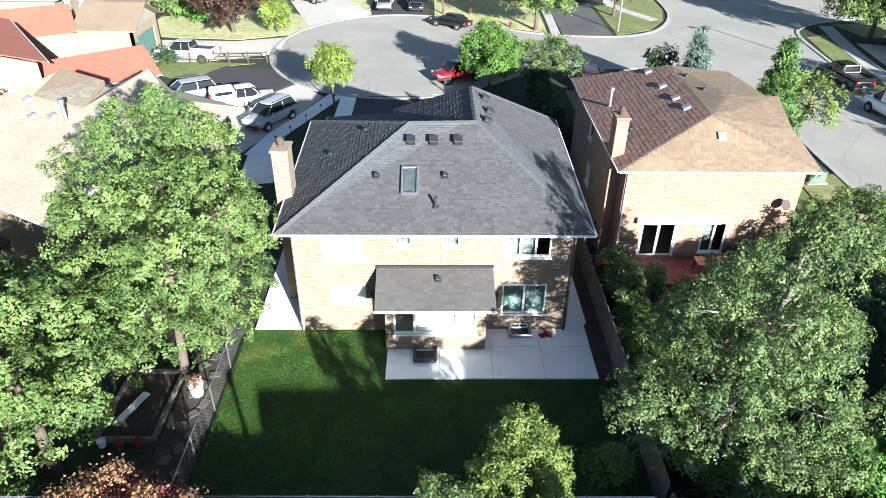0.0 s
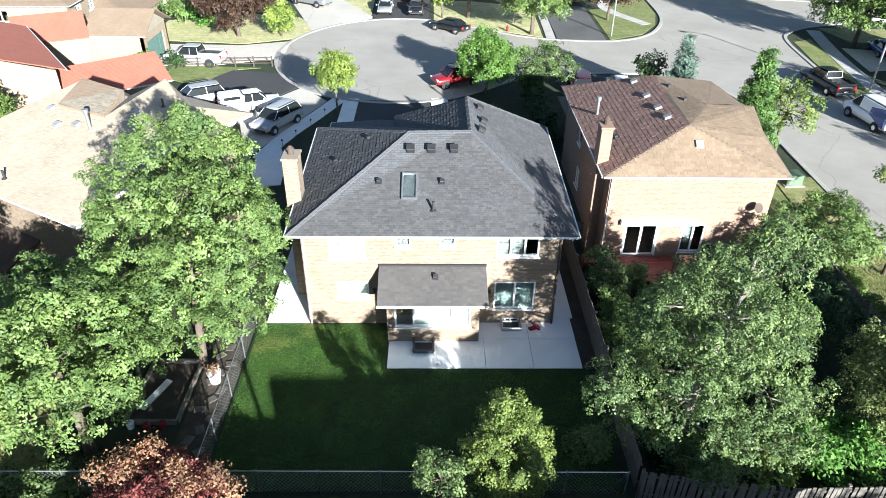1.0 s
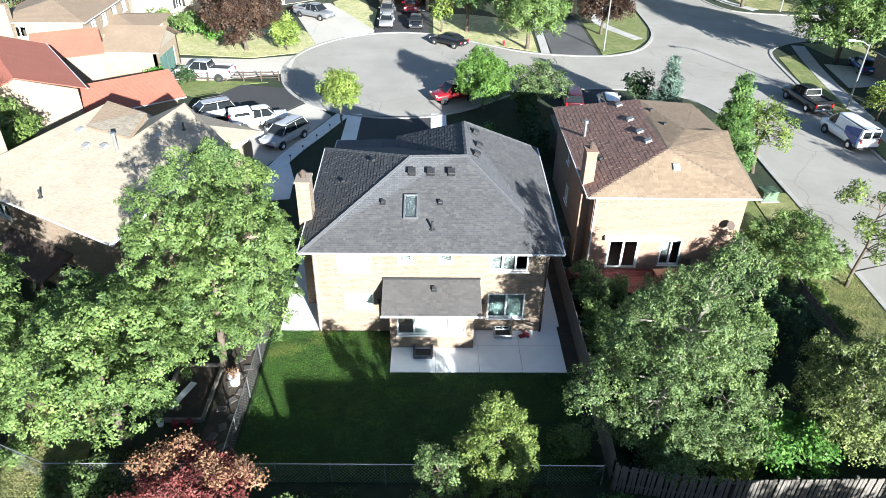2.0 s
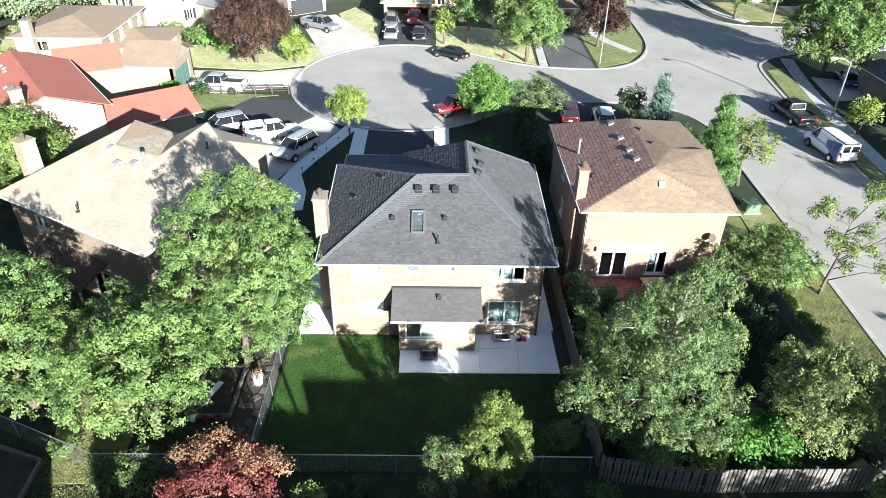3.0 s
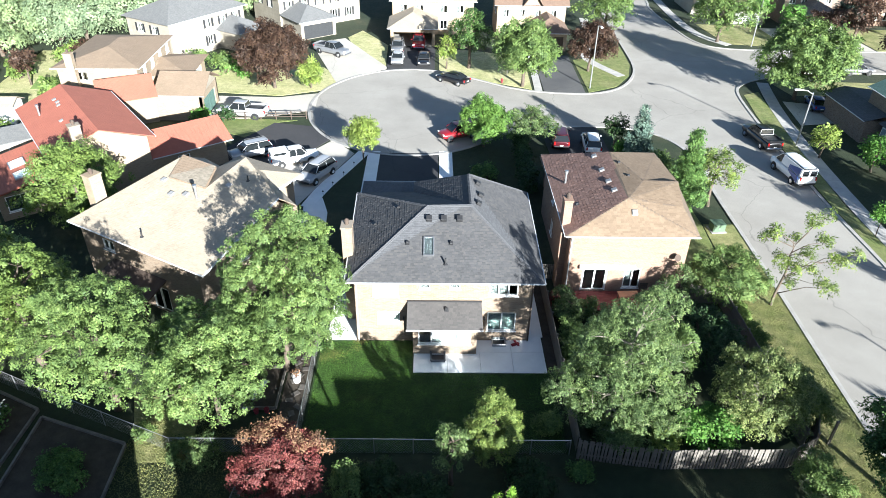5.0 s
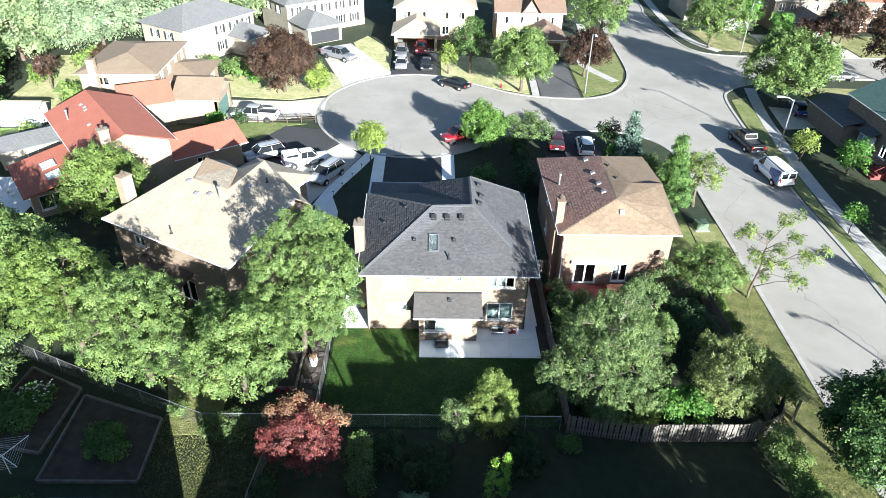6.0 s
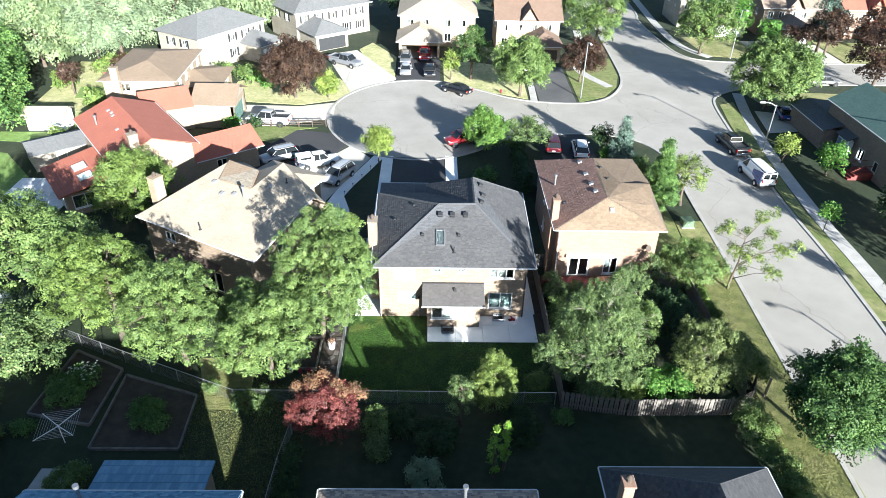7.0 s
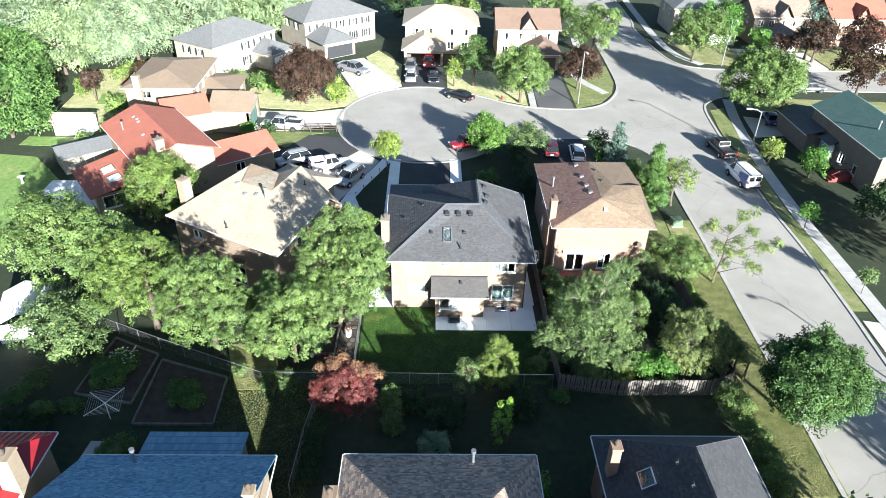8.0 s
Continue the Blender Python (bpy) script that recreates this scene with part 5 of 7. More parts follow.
roof_part(k2, [[(-20.9, 11.0, 2.7), (-20.9, 6.7, 3.1), (-14.4, 6.7, 3.1), (-14.4, 11.0, 2.7)]], M_ROOF_BLUE, 0.14)
roof_vent(k2r, -19.6, 6.4, 5.3, "flue")
chimney(k2, -12.05, -11.5, 2.2, 2.8, 0, 7.8, M_BRICK_CREAM)
shingle_cover(k2r, [[(-11.6, 7.2, 4.9), (-23.0, 7.2, 4.9), (-23.0, 2.1, 7.5), (-11.6, 2.1, 7.5)]], M_TAB_BLUE, seed=9, butt=0.012)
shingle_cover(k3r, [[(4.1, 7.4, 4.8), (-7.6, 7.4, 4.8), (-3.2, 1.45, 6.8), (-0.3, 1.45, 6.8)]], M_TAB_MIX, seed=10, butt=0.012)
shingle_cover(k3r, [[(-7.6, 7.4, 4.8), (-7.6, -4.5, 4.8), (-3.2, 1.45, 6.8)], [(4.1, -4.5, 4.8), (4.1, 7.4, 4.8), (-0.3, 1.45, 6.8)]], M_TAB_MIX, seed=11, butt=0.012)
shingle_cover(k4r, [[(7.8, 9.0, 4.7), (7.8, -4.0, 4.7), (12.55, -0.4, 8.0), (12.55, 5.4, 8.0)], [(17.3, -4.0, 4.7), (17.3, 9.0, 4.7), (12.55, 5.4, 8.0), (12.55, -0.4, 8.0)], [(17.3, 9.0, 4.7), (7.8, 9.0, 4.7), (12.55, 5.4, 8.0)]], M_TAB_DARK, seed=12, butt=0.012)
b = boxbm(-11.6, -9.4, 3.2, 6.4, 0.75, 0.85)
part("deck", b, M_WHITE, k2)
for y in (3.25, 4.3, 5.35, 6.35):
    part("deck_post", boxbm(-9.5, -9.42, y - 0.04, y + 0.04, 0, 1.75), M_WHITE, k2)
for z in (1.0, 1.7):
    part("deck_rail", boxbm(-9.5, -9.42, 3.29, 6.31, z, z + 0.06), M_WHITE, k2)
k1, k1r = near_house("cream house with a red ribbed metal roof", -38, -25.6, -4, 9.2, 4.6, 2.6, M_BRICK_CREAM, M_ROOF_RED)
chimney(k1, -26.5, -25.5, 4.7, 5.7, 0, 7.2, M_BRICK_CREAM)
for i in range(30):
    x = -38 + (i + 0.5) * 12.4 / 30
    part("roof_rib", slab([[(x - 0.03, 9.2, 4.66), (x + 0.03, 9.2, 4.66), (x + 0.03, 9.2 - min(6.2, x + 38, -25.6 - x), 4.66 + 0.42 * min(6.2, x + 38, -25.6 - x)), (x - 0.03, 9.2 - min(6.2, x + 38, -25.6 - x), 4.66 + 0.42 * min(6.2, x + 38, -25.6 - x))]], 0.05), M_ROOF_RED, k1)

far = street_house("house", "brick house across the street behind trees", 44.5, -8.0, -90, 11, 9, M_BRICK_PEACH, M_ROOF_GREY, (5.0, 10.6, 3.0), False)


# ---- trees and bushes ----
def leaf_mesh(name, pts, nrm, size, material, parent, rng, shape="leaf", tang=None):
    """Many small folded leaves: one mesh. pts, nrm: places and the ways that they face. tang: the ways that they point."""
    n = len(pts)
    r = rng.normal(size=(n, 3)) if tang is None else np.cross(nrm, tang + rng.normal(size=(n, 3)) * 0.45)
    t = np.cross(nrm, r)
    t /= np.linalg.norm(t, axis=1, keepdims=True) + 1e-9
    b = np.cross(nrm, t)
    s = size * rng.uniform(0.6, 1.35, (n, 1))
    lift = nrm * s * rng.uniform(-0.25, 0.35, (n, 1))
    k = 1 if shape == "small" else 2
    v = np.empty((n, k + 2, 3))
    if k == 1:
        v[:, 0], v[:, 1], v[:, 2] = pts - t * s, pts + t * s * 0.8 + b * s * 0.7, pts + t * s * 0.5 - b * s * 0.8 + lift
    else:
        v[:, 0], v[:, 2] = pts - t * s, pts + t * s
        v[:, 1], v[:, 3] = pts + b * s * 0.62 + lift, pts - b * s * 0.62 + lift
    me = bpy.data.meshes.new(name)
    me.vertices.add(n * (k + 2)), me.loops.add(n * 3 * k), me.polygons.add(n * k)
    me.vertices.foreach_set("co", v.reshape(-1).astype(np.float32))
    i = (np.arange(n) * (k + 2))[:, None]
    me.loops.foreach_set("vertex_index", (i + np.array([[0, 1, 2, 0, 2, 3][: 3 * k]])).reshape(-1).astype(np.int32))
    me.polygons.foreach_set("loop_start", (np.arange(n * k) * 3).astype(np.int32))
    me.polygons.foreach_set("loop_total", np.full(n * k, 3, np.int32))
    me.update(calc_edges=True)
    me.materials.append(material)
    ob = new(name, me)
    ob.parent = parent
    return ob


def tufts(rng, centres, radii, per, flat=0.75):
    """Leaf places on the outer shells of a few tufts, with the ways they face."""
    P, N = [], []
    for c, r, k in zip(centres, radii, per):
        d = rng.normal(size=(k, 3))
        d /= np.linalg.norm(d, axis=1, keepdims=True)
        d[:, 2] = np.where(d[:, 2] < -0.2, -d[:, 2], d[:, 2])
        o = d * np.clip(rng.normal(0.82, 0.22, (k, 1)), 0.2, 1.5) * r
        o[:, 2] *= flat
        P.append(c + o)
        nn = d * 0.68 + rng.normal(size=(k, 3)) * 0.42 + np.array([0.0, 0.0, 0.2])
        N.append(nn / (np.linalg.norm(nn, axis=1, keepdims=True) + 1e-9))
    return np.concatenate(P), np.concatenate(N)


def unit(v):
    return v / (np.linalg.norm(v, axis=1, keepdims=True) + 1e-9)


def sprays(rng, lobes, size, dense, per=30, droop=0.0, ragged=0.16, wide=4.6, hollow=0.8, gap=-0.12):
    """Leaves in flat sprays over the surfaces of the lobes of a crown: places, the ways they face and point.
    lobes: rows of x, y, z, radius. Sprays deep inside another lobe are left out, so that the crown is open within."""
    lobes = np.asarray(lobes, float)
    area = 4 * math.pi * lobes[:, 3] ** 2
    n = np.maximum(3, area * dense / (1.24 * size * size * per)).astype(int)
    which = np.repeat(np.arange(len(lobes)), n)
    d = unit(rng.normal(size=(len(which), 3)))
    d[:, 2] = np.where(d[:, 2] < -0.45, -d[:, 2], d[:, 2])
    r = lobes[which, 3:4]
    c = lobes[which, :3] + d * r
    bulge = np.array([noise.noise(Vector(p)) + 0.5 * noise.noise(Vector(p) * 2.3) for p in c * (1.05 / float(np.mean(lobes[:, 3]))) + float(rng.uniform(0, 50))])[:, None]
    q = np.clip(1.0 - np.abs(rng.normal(0, ragged, (len(which), 1))) + 0.95 * bulge + rng.normal(0, 0.1, (len(which), 1)), 0.3, 1.6)
    c = lobes[which, :3] + d * q * r * np.array([1.0, 1.0, 0.92])
    keep = (c[:, 2] > 0.25) & (bulge[:, 0] > gap)
    for i, row in enumerate(lobes):
        keep &= (which == i) | (np.linalg.norm(c - row[:3], axis=1) > row[3] * hollow)
    c, d = c[keep], d[keep]
    sn = unit(d * 0.62 + np.array([0.0, 0.0, 0.55]) + rng.normal(size=d.shape) * 0.5)
    m = len(c)
    e1 = unit(np.cross(sn, rng.normal(size=(m, 3))))
    e2 = np.cross(sn, e1)
    ang, rad = rng.uniform(0, math.tau, (m, per, 1)), np.sqrt(rng.random((m, per, 1)))
    sr = size * wide * rng.uniform(0.65, 1.35, (m, 1, 1))
    out = e1[:, None] * np.cos(ang) + e2[:, None] * np.sin(ang)
    P = c[:, None] + out * rad * sr - sn[:, None] * (rad * rad * sr * 0.42) + rng.normal(size=(m, per, 3)) * size * 0.5
    P[..., 2:3] -= droop * rad * rad * sr * 2.0
    N = unit((sn[:, None] + out * rad * (0.45 + droop) + rng.normal(size=(m, per, 3)) * 0.16).reshape(-1, 3))
    return P.reshape(-1, 3), N, out.reshape(-1, 3)


def crown_lobes(rng, spread, zc, rz, shape, squash, lean, count):
    """Lobes over an uneven crown."""
    rows = []
    for i in range(count):
        u = (i + 0.5) / count
        zz = 1 - 1.8 * u
        a = i * 2.39996 + rng.uniform(-0.6, 0.6)
        if shape == "cone":
            k = 1 - (zz + 1) / 2
            rad, lr = 0.04 + 0.7 * k, spread * (0.14 + 0.2 * k) * rng.uniform(0.8, 1.25)
        else:
            rad, lr = math.sqrt(max(0.03, 1 - zz * zz)) * 0.74, spread * rng.uniform(0.2, 0.38)
            if shape == "egg":
                rad *= 1.0 - 0.35 * max(0, zz)
                lr *= 1.0 - 0.25 * max(0, zz)
        w = rng.uniform(0.72, 1.14)
        rows.append((math.cos(a) * rad * spread * w * squash[0] + lean[0] * (zz + 1) / 2, math.sin(a) * rad * spread * w * squash[1] + lean[1] * (zz + 1) / 2, zc + zz * (rz - lr * 0.8) * (1 if shape == "cone" else w), lr))
    return rows


def tree(label, x, y, height, spread, leaf_m, bark=None, size=0.085, dense=1.0, base=0.2, seed=1, name="tree", lean=(0, 0), count=30, shape="round", trunk_r=None, droop=0.0, squash=(1, 1), ragged=0.16, lobes=None, limbs=14, leaf="leaf", per=30, wide=4.6, hollow=0.8, gap=-0.12, crooked=0.12):
    """A tree: tapered trunk with limbs to the lobes of an uneven crown, which carry sprays of leaves.
    lobes: the crown's own lobes (place from the foot, radius), else an uneven round, egg or cone."""
    rng = np.random.default_rng(seed)
    h = thing(name, label, "tree", x, y, 0)
    z0, zc, rz = height * base, height * (1 + base) / 2, height * (1 - base) / 2
    rows = lobes or crown_lobes(rng, spread, zc, rz, shape, squash, lean, count)
    P, N, T = sprays(rng, rows, size, dense, per, droop, ragged, wide, hollow, gap)
    keep = P[:, 2] > 0.1
    leaf_mesh("crown", P[keep], N[keep], size, leaf_m, h, rng, leaf, T[keep])
    tr = trunk_r or 0.026 * height
    bm = bmesh.new()
    top = zc + rz * 0.35
    stem = [Vector((lean[0] * f + crooked * rng.uniform(-1, 1) * (f > 0), lean[1] * f + crooked * rng.uniform(-1, 1) * (f > 0), z)) for f, z in ((0, -0.1), (0.1, z0 * 0.6), (0.25, (z0 + zc) * 0.5), (0.4, zc), (0.6, top))]
    tube(bm, stem, [tr * 1.3, tr, tr * 0.8, tr * 0.55, tr * 0.2], 8)
    rows = np.array(rows)
    for c in rows[rng.permutation(len(rows))[:limbs]]:
        f = min(1.0, max(0.0, (c[2] - 0.5 * math.hypot(c[0], c[1]) - z0 * 0.6) / max(0.2, top - z0 * 0.6)))
        i = min(3, 1 + int(f * 3))
        s = stem[i].lerp(stem[i + 1], min(1.0, f * 3 - (i - 1)))
        e = Vector(c[:3])
        m = s.lerp(e, 0.5) + Vector((rng.normal() * 0.08, rng.normal() * 0.08, 0.1)) * (e - s).length
        tube(bm, [s, m, e], [tr * 0.45, tr * 0.28, tr * 0.09], 5)
        for j in range(3):
            w = unit(rng.normal(size=(1, 3)) + np.array([[0, 0, 0.5]]))[0] * c[3] * 0.95
            tube(bm, [e.lerp(m, 0.4 * j / 3), e + Vector(w) * 0.5 + Vector((0, 0, 0.05)), e + Vector(w)], [tr * 0.14, tr * 0.09, tr * 0.03], 4)
    part("trunk", bm, bark or M_BARK, h, smooth=True)
    return h


def bush(label, x, y, w, d, height, leaf_m, size=0.06, dense=1.7, seed=1, name="bush", turn=0, droop=0.0, ragged=0.2):
    """A bush: stems and low lobes with sprays of leaves."""
    rng = np.random.default_rng(seed)
    h = thing(name, label, "bush", x, y, 0, turn)
    r = min(w, d, height * 1.3) * 0.3
    n = max(6, int(w * d / (r * r) * 0.75))
    top = max(r * 0.8, height - r)
    rows = [(rng.uniform(-1, 1) * max(0.05, w / 2 - r * 0.8), rng.uniform(-1, 1) * max(0.05, d / 2 - r * 0.8), rng.uniform(min(r * 0.7, top * 0.5), top), r * rng.uniform(0.75, 1.2)) for i in range(n)]
    P, N, T = sprays(rng, rows, size, dense, 16, droop, ragged, 4.2)
    keep = P[:, 2] > 0.03
    leaf_mesh("foliage", P[keep], N[keep], size, leaf_m, h, rng, "leaf", T[keep])
    bm = bmesh.new()
    for c in rows[:6]:
        tube(bm, [(c[0] * 0.2, c[1] * 0.2, -0.05), (c[0] * 0.6, c[1] * 0.6, c[2] * 0.5), c[:3]], [0.035, 0.025, 0.01], 5)
    part("stem", bm, M_BARK, h)
    return h


L_MAPLE = leafy("leaves_maple", [(0.082, 0.13, 0.044), (0.111, 0.17, 0.057), (0.147, 0.212, 0.073), (0.191, 0.25, 0.093)])
L_MAPLE_LIGHT = leafy("leaves_light", [(0.091, 0.142, 0.04), (0.133, 0.19, 0.053), (0.192, 0.252, 0.078)])
L_BIRCH = leafy("leaves_birch", [(0.052, 0.084, 0.035), (0.085, 0.13, 0.051), (0.13, 0.186, 0.074), (0.195, 0.246, 0.11)])
L_PALEBIRCH = leafy("leaves_pale_birch", [(0.07, 0.1, 0.035), (0.13, 0.17, 0.06), (0.19, 0.23, 0.09), (0.27, 0.29, 0.14)])
L_BRIGHT = leafy("leaves_bright", [(0.06, 0.15, 0.03), (0.1, 0.215, 0.045), (0.16, 0.28, 0.075)])
L_LIME = leafy("leaves_lime", [(0.12, 0.18, 0.04), (0.19, 0.25, 0.06), (0.28, 0.32, 0.1)])
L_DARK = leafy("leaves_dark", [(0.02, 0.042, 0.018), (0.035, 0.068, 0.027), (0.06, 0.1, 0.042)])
L_PURPLE = leafy("leaves_purple", [(0.035, 0.02, 0.018), (0.06, 0.034, 0.027), (0.1, 0.064, 0.047)])
L_RED = leafy("leaves_red", [(0.1, 0.02, 0.026), (0.17, 0.048, 0.05), (0.25, 0.1, 0.09)])
L_RUST = leafy("leaves_rust", [(0.24, 0.13, 0.085), (0.3, 0.19, 0.12), (0.26, 0.12, 0.09)])
L_SPRUCE = leafy("needles_blue", [(0.06, 0.1, 0.085), (0.1, 0.15, 0.135), (0.18, 0.24, 0.21)], 0.7, 0.15)
L_CEDAR = leafy("needles_green", [(0.045, 0.095, 0.032), (0.085, 0.155, 0.045), (0.15, 0.235, 0.075)], 0.7, 0.2)
# the wood's haze is put into these two leaf colours
L_GREY = leafy("leaves_hazy_grey", [(0.19, 0.245, 0.155), (0.22, 0.28, 0.18), (0.25, 0.31, 0.2)])
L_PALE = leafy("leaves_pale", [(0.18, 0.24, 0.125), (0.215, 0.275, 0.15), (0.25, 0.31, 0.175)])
L_CYPRESS = leafy("needles_lime", [(0.12, 0.25, 0.03), (0.18, 0.33, 0.045), (0.26, 0.4, 0.085)], 0.7, 0.3)
L_SPRING = leafy("leaves_spring", [(0.08, 0.16, 0.035), (0.12, 0.215, 0.05), (0.175, 0.275, 0.078)])
L_ARBOR = leafy("needles_yellow_green", [(0.07, 0.11, 0.03), (0.13, 0.18, 0.048), (0.22, 0.26, 0.085)], 0.6, 0.25)
L_LINDEN = leafy("leaves_linden", [(0.03, 0.065, 0.022), (0.06, 0.115, 0.036), (0.12, 0.19, 0.065)])
L_ROSE = leafy("petals_white", [(0.55, 0.55, 0.5), (0.65, 0.65, 0.6), (0.6, 0.55, 0.55)], 0.6, 0.2)

# the big maples beside and behind the tan house
tree("large leafy green maple beside the brick house", -10.3, 25.0, 11.9, 4.1, L_MAPLE, size=0.056, dense=1.15, seed=3, per=40, base=0.02, trunk_r=0.2, lean=(1.3, 0.4), shape="egg", count=57, ragged=0.2)
tree("leafy green maple over the vegetable bed", -13.1, 20.2, 7.6, 3.3, L_MAPLE, size=0.06, dense=1.05, per=40, seed=31, count=44, base=0.2, ragged=0.2)
tree("leafy green maple over the garden fence", -19.7, 21.6, 9.0, 3.6, L_MAPLE, size=0.062, dense=1.0, per=40, seed=4, count=47, base=0.16, ragged=0.22)
tree("leafy yellow-green maple behind the tan house", -25.6, 24.8, 9.4, 3.7, L_MAPLE_LIGHT, size=0.066, per=40, seed=5, count=44, base=0.16, ragged=0.24)
tree("leafy green tree behind the garden", -30.0, 28.2, 8.8, 3.3, L_MAPLE, size=0.099, seed=61, count=37, base=0.2)
tree("broad leafy green tree by the lawn", -35.2, 30.6, 9.0, 4.4, L_MAPLE, size=0.1, seed=6, count=44, base=0.16)
tree("light green tree between two houses", -30.4, 42.4, 7.6, 3.9, L_MAPLE_LIGHT, size=0.09, seed=7, count=34, base=0.1, ragged=0.3, dense=1.1)
tree("grey-green tree beside a white tent", -31.5, 21.6, 5.0, 3.4, L_BIRCH, size=0.09, seed=8, count=34, base=0.1, droop=0.2)
tree("leafy green maple close to the tan brick wall", -15.4, 23.8, 6.6, 2.2, L_MAPLE, size=0.06, per=40, seed=35, base=0.2, ragged=0.3, dense=0.99)
# the birches of the brown house
tree("tall weeping birch with pale grey-green leaves", 9.5, 19.8, 11.0, 4.0, L_BIRCH, M_BARK_PALE, size=0.045, dense=1.0, seed=9, base=0.1, droop=0.45, lean=(1.2, 0.4), trunk_r=0.17, ragged=0.3, limbs=30, hollow=0.7, lobes=[
    (-3.0, -0.4, 4.0, 1.0), (-2.2, 0.2, 4.6, 0.9), (-2.5, -0.9, 3.2, 0.8), (-1.4, 0.5, 5.9, 0.95), (-0.7, 0.7, 6.9, 1.0), (0.3, 1.5, 7.2, 0.95), (-0.8, -0.7, 5.2, 1.2), (0.5, -1.0, 6.4, 1.15), (1.5, -0.3, 7.2, 1.0), (0.1, -1.6, 4.1, 1.2), (1.7, -1.3, 5.1, 1.2), (2.7, 0.1, 5.8, 1.1), (3.2, -1.0, 3.9, 1.05), (1.2, -2.0, 3.0, 1.1), (-1.4, -1.3, 3.6, 1.0), (2.4, 1.7, 6.2, 0.95), (-0.9, 2.0, 5.3, 1.0), (1.0, 2.4, 5.6, 1.0), (2.6, -2.0, 3.0, 0.9), (-0.2, -2.4, 2.6, 0.9), (0.2, 0.2, 5.2, 1.3),
    (0.7, 0.2, 8.4, 0.7), (1.3, 0.5, 9.2, 0.7), (0.2, 0.7, 8.9, 0.55), (2.0, 0.9, 9.8, 0.75), (1.2, 0.0, 10.3, 0.5), (2.4, 0.3, 8.7, 0.65), (3.0, 1.0, 9.2, 0.6)])
tree("weeping birch with pale branches", 12.0, 24.6, 6.6, 2.3, L_BIRCH, M_BARK_PALE, size=0.047, dense=0.81, seed=10, base=0.2, droop=0.4, trunk_r=0.1, ragged=0.32, count=27, limbs=16)
tree("young birch with glossy green leaves", 14.2, 23.2, 5.4, 1.6, L_MAPLE, M_BARK_PALE, size=0.063, dense=0.99, seed=101, base=0.15, ragged=0.25, count=20)
tree("pale green birch by the corner fence", 18.7, 20.3, 5.4, 2.9, L_PALEBIRCH, M_BARK_PALE, size=0.05, dense=0.87, seed=11, base=0.1, droop=0.4, ragged=0.32, limbs=20, count=34)
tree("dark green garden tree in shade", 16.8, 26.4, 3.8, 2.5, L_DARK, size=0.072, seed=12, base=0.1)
tree("bushy green tree beside the brown house", 21.3, 33.2, 3.9, 2.8, L_MAPLE, size=0.065, seed=13, base=0.05, ragged=0.3, dense=1.2)
tree("slim leafy tree close to the brown house wall", 17.4, 31.8, 3.9, 1.1, L_BIRCH, size=0.068, seed=131, base=0.15, ragged=0.35, dense=0.81, count=20)
bush("bright green rounded bush by the fence", 15.4, 19.5, 3.6, 2.6, 2.3, L_BRIGHT, size=0.077, seed=14)
# this shrub is added to block a stray sun spot on the patio
bush("tall green shrub added under the birch to shade the patio", 9.8, 18.6, 3.4, 1.6, 3.2, L_BIRCH, size=0.054, seed=122)
bush("low bright green bush by the fence", 12.9, 18.9, 2.0, 1.6, 1.3, L_LIME, size=0.054, seed=15)
tree("tall green cedar by the fence", 8.9, 29.4, 3.2, 0.9, L_BIRCH, size=0.054, seed=16, base=0.05, shape="egg")
bush("green garden bushes along the fence", 9.0, 26.2, 1.9, 4.4, 2.9, L_MAPLE, size=0.059, seed=17)
bush("grey-green feathery shrub along the fence", 9.0, 30.4, 1.8, 2.6, 2.6, L_BIRCH, size=0.045, seed=117)
bush("dark green shrub in the garden", 11.2, 27.2, 2.6, 4.4, 2.4, L_MAPLE, size=0.063, seed=118)
bush("dark green shrub by the deck", 10.6, 31.0, 1.4, 1.6, 1.6, L_MAPLE, size=0.063, seed=119)
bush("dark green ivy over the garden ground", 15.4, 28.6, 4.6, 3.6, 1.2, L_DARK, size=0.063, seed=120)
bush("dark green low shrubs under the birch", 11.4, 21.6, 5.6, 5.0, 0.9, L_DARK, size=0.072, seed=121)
tree("tall columnar green cypress beside the brown house", 22.0, 45.8, 8.4, 2.1, L_CEDAR, size=0.07, seed=18, count=64, ragged=0.22, base=0.0, shape="cone", dense=1.6, gap=-0.45)
tree("pale green boulevard tree beside the street", 25.2, 47.4, 5.6, 2.3, L_ARBOR, size=0.09, dense=0.87, ragged=0.3, seed=19, base=0.35)
tree("thin boulevard tree with sparse leaves", 24.8, 32.3, 7.2, 3.2, L_ARBOR, M_BARK, size=0.07, dense=1.0, seed=20, base=0.22, trunk_r=0.1, ragged=0.3, limbs=20, hollow=0.0, gap=-0.1, per=12, wide=3.6, lean=(0.7, 0.3), lobes=[
    (-1.2, 0.6, 6.0, 0.6), (-1.9, 0.2, 5.9, 0.5), (-0.9, -0.5, 4.6, 0.55), (1.5, 0.8, 6.7, 0.55), (2.6, 1.1, 7.1, 0.5), (2.4, 0.2, 5.5, 0.6), (3.2, -0.4, 4.3, 0.6), (4.1, -0.6, 4.2, 0.65), (5.0, 0.1, 4.5, 0.5), (1.2, -0.3, 4.6, 0.65), (0.1, -0.8, 3.9, 0.7), (0.7, 0.9, 5.4, 0.5), (2.1, -1.9, 3.1, 0.6), (2.9, -1.6, 2.7, 0.45), (-0.1, -1.5, 3.0, 0.5), (1.4, -1.1, 3.9, 0.5)])
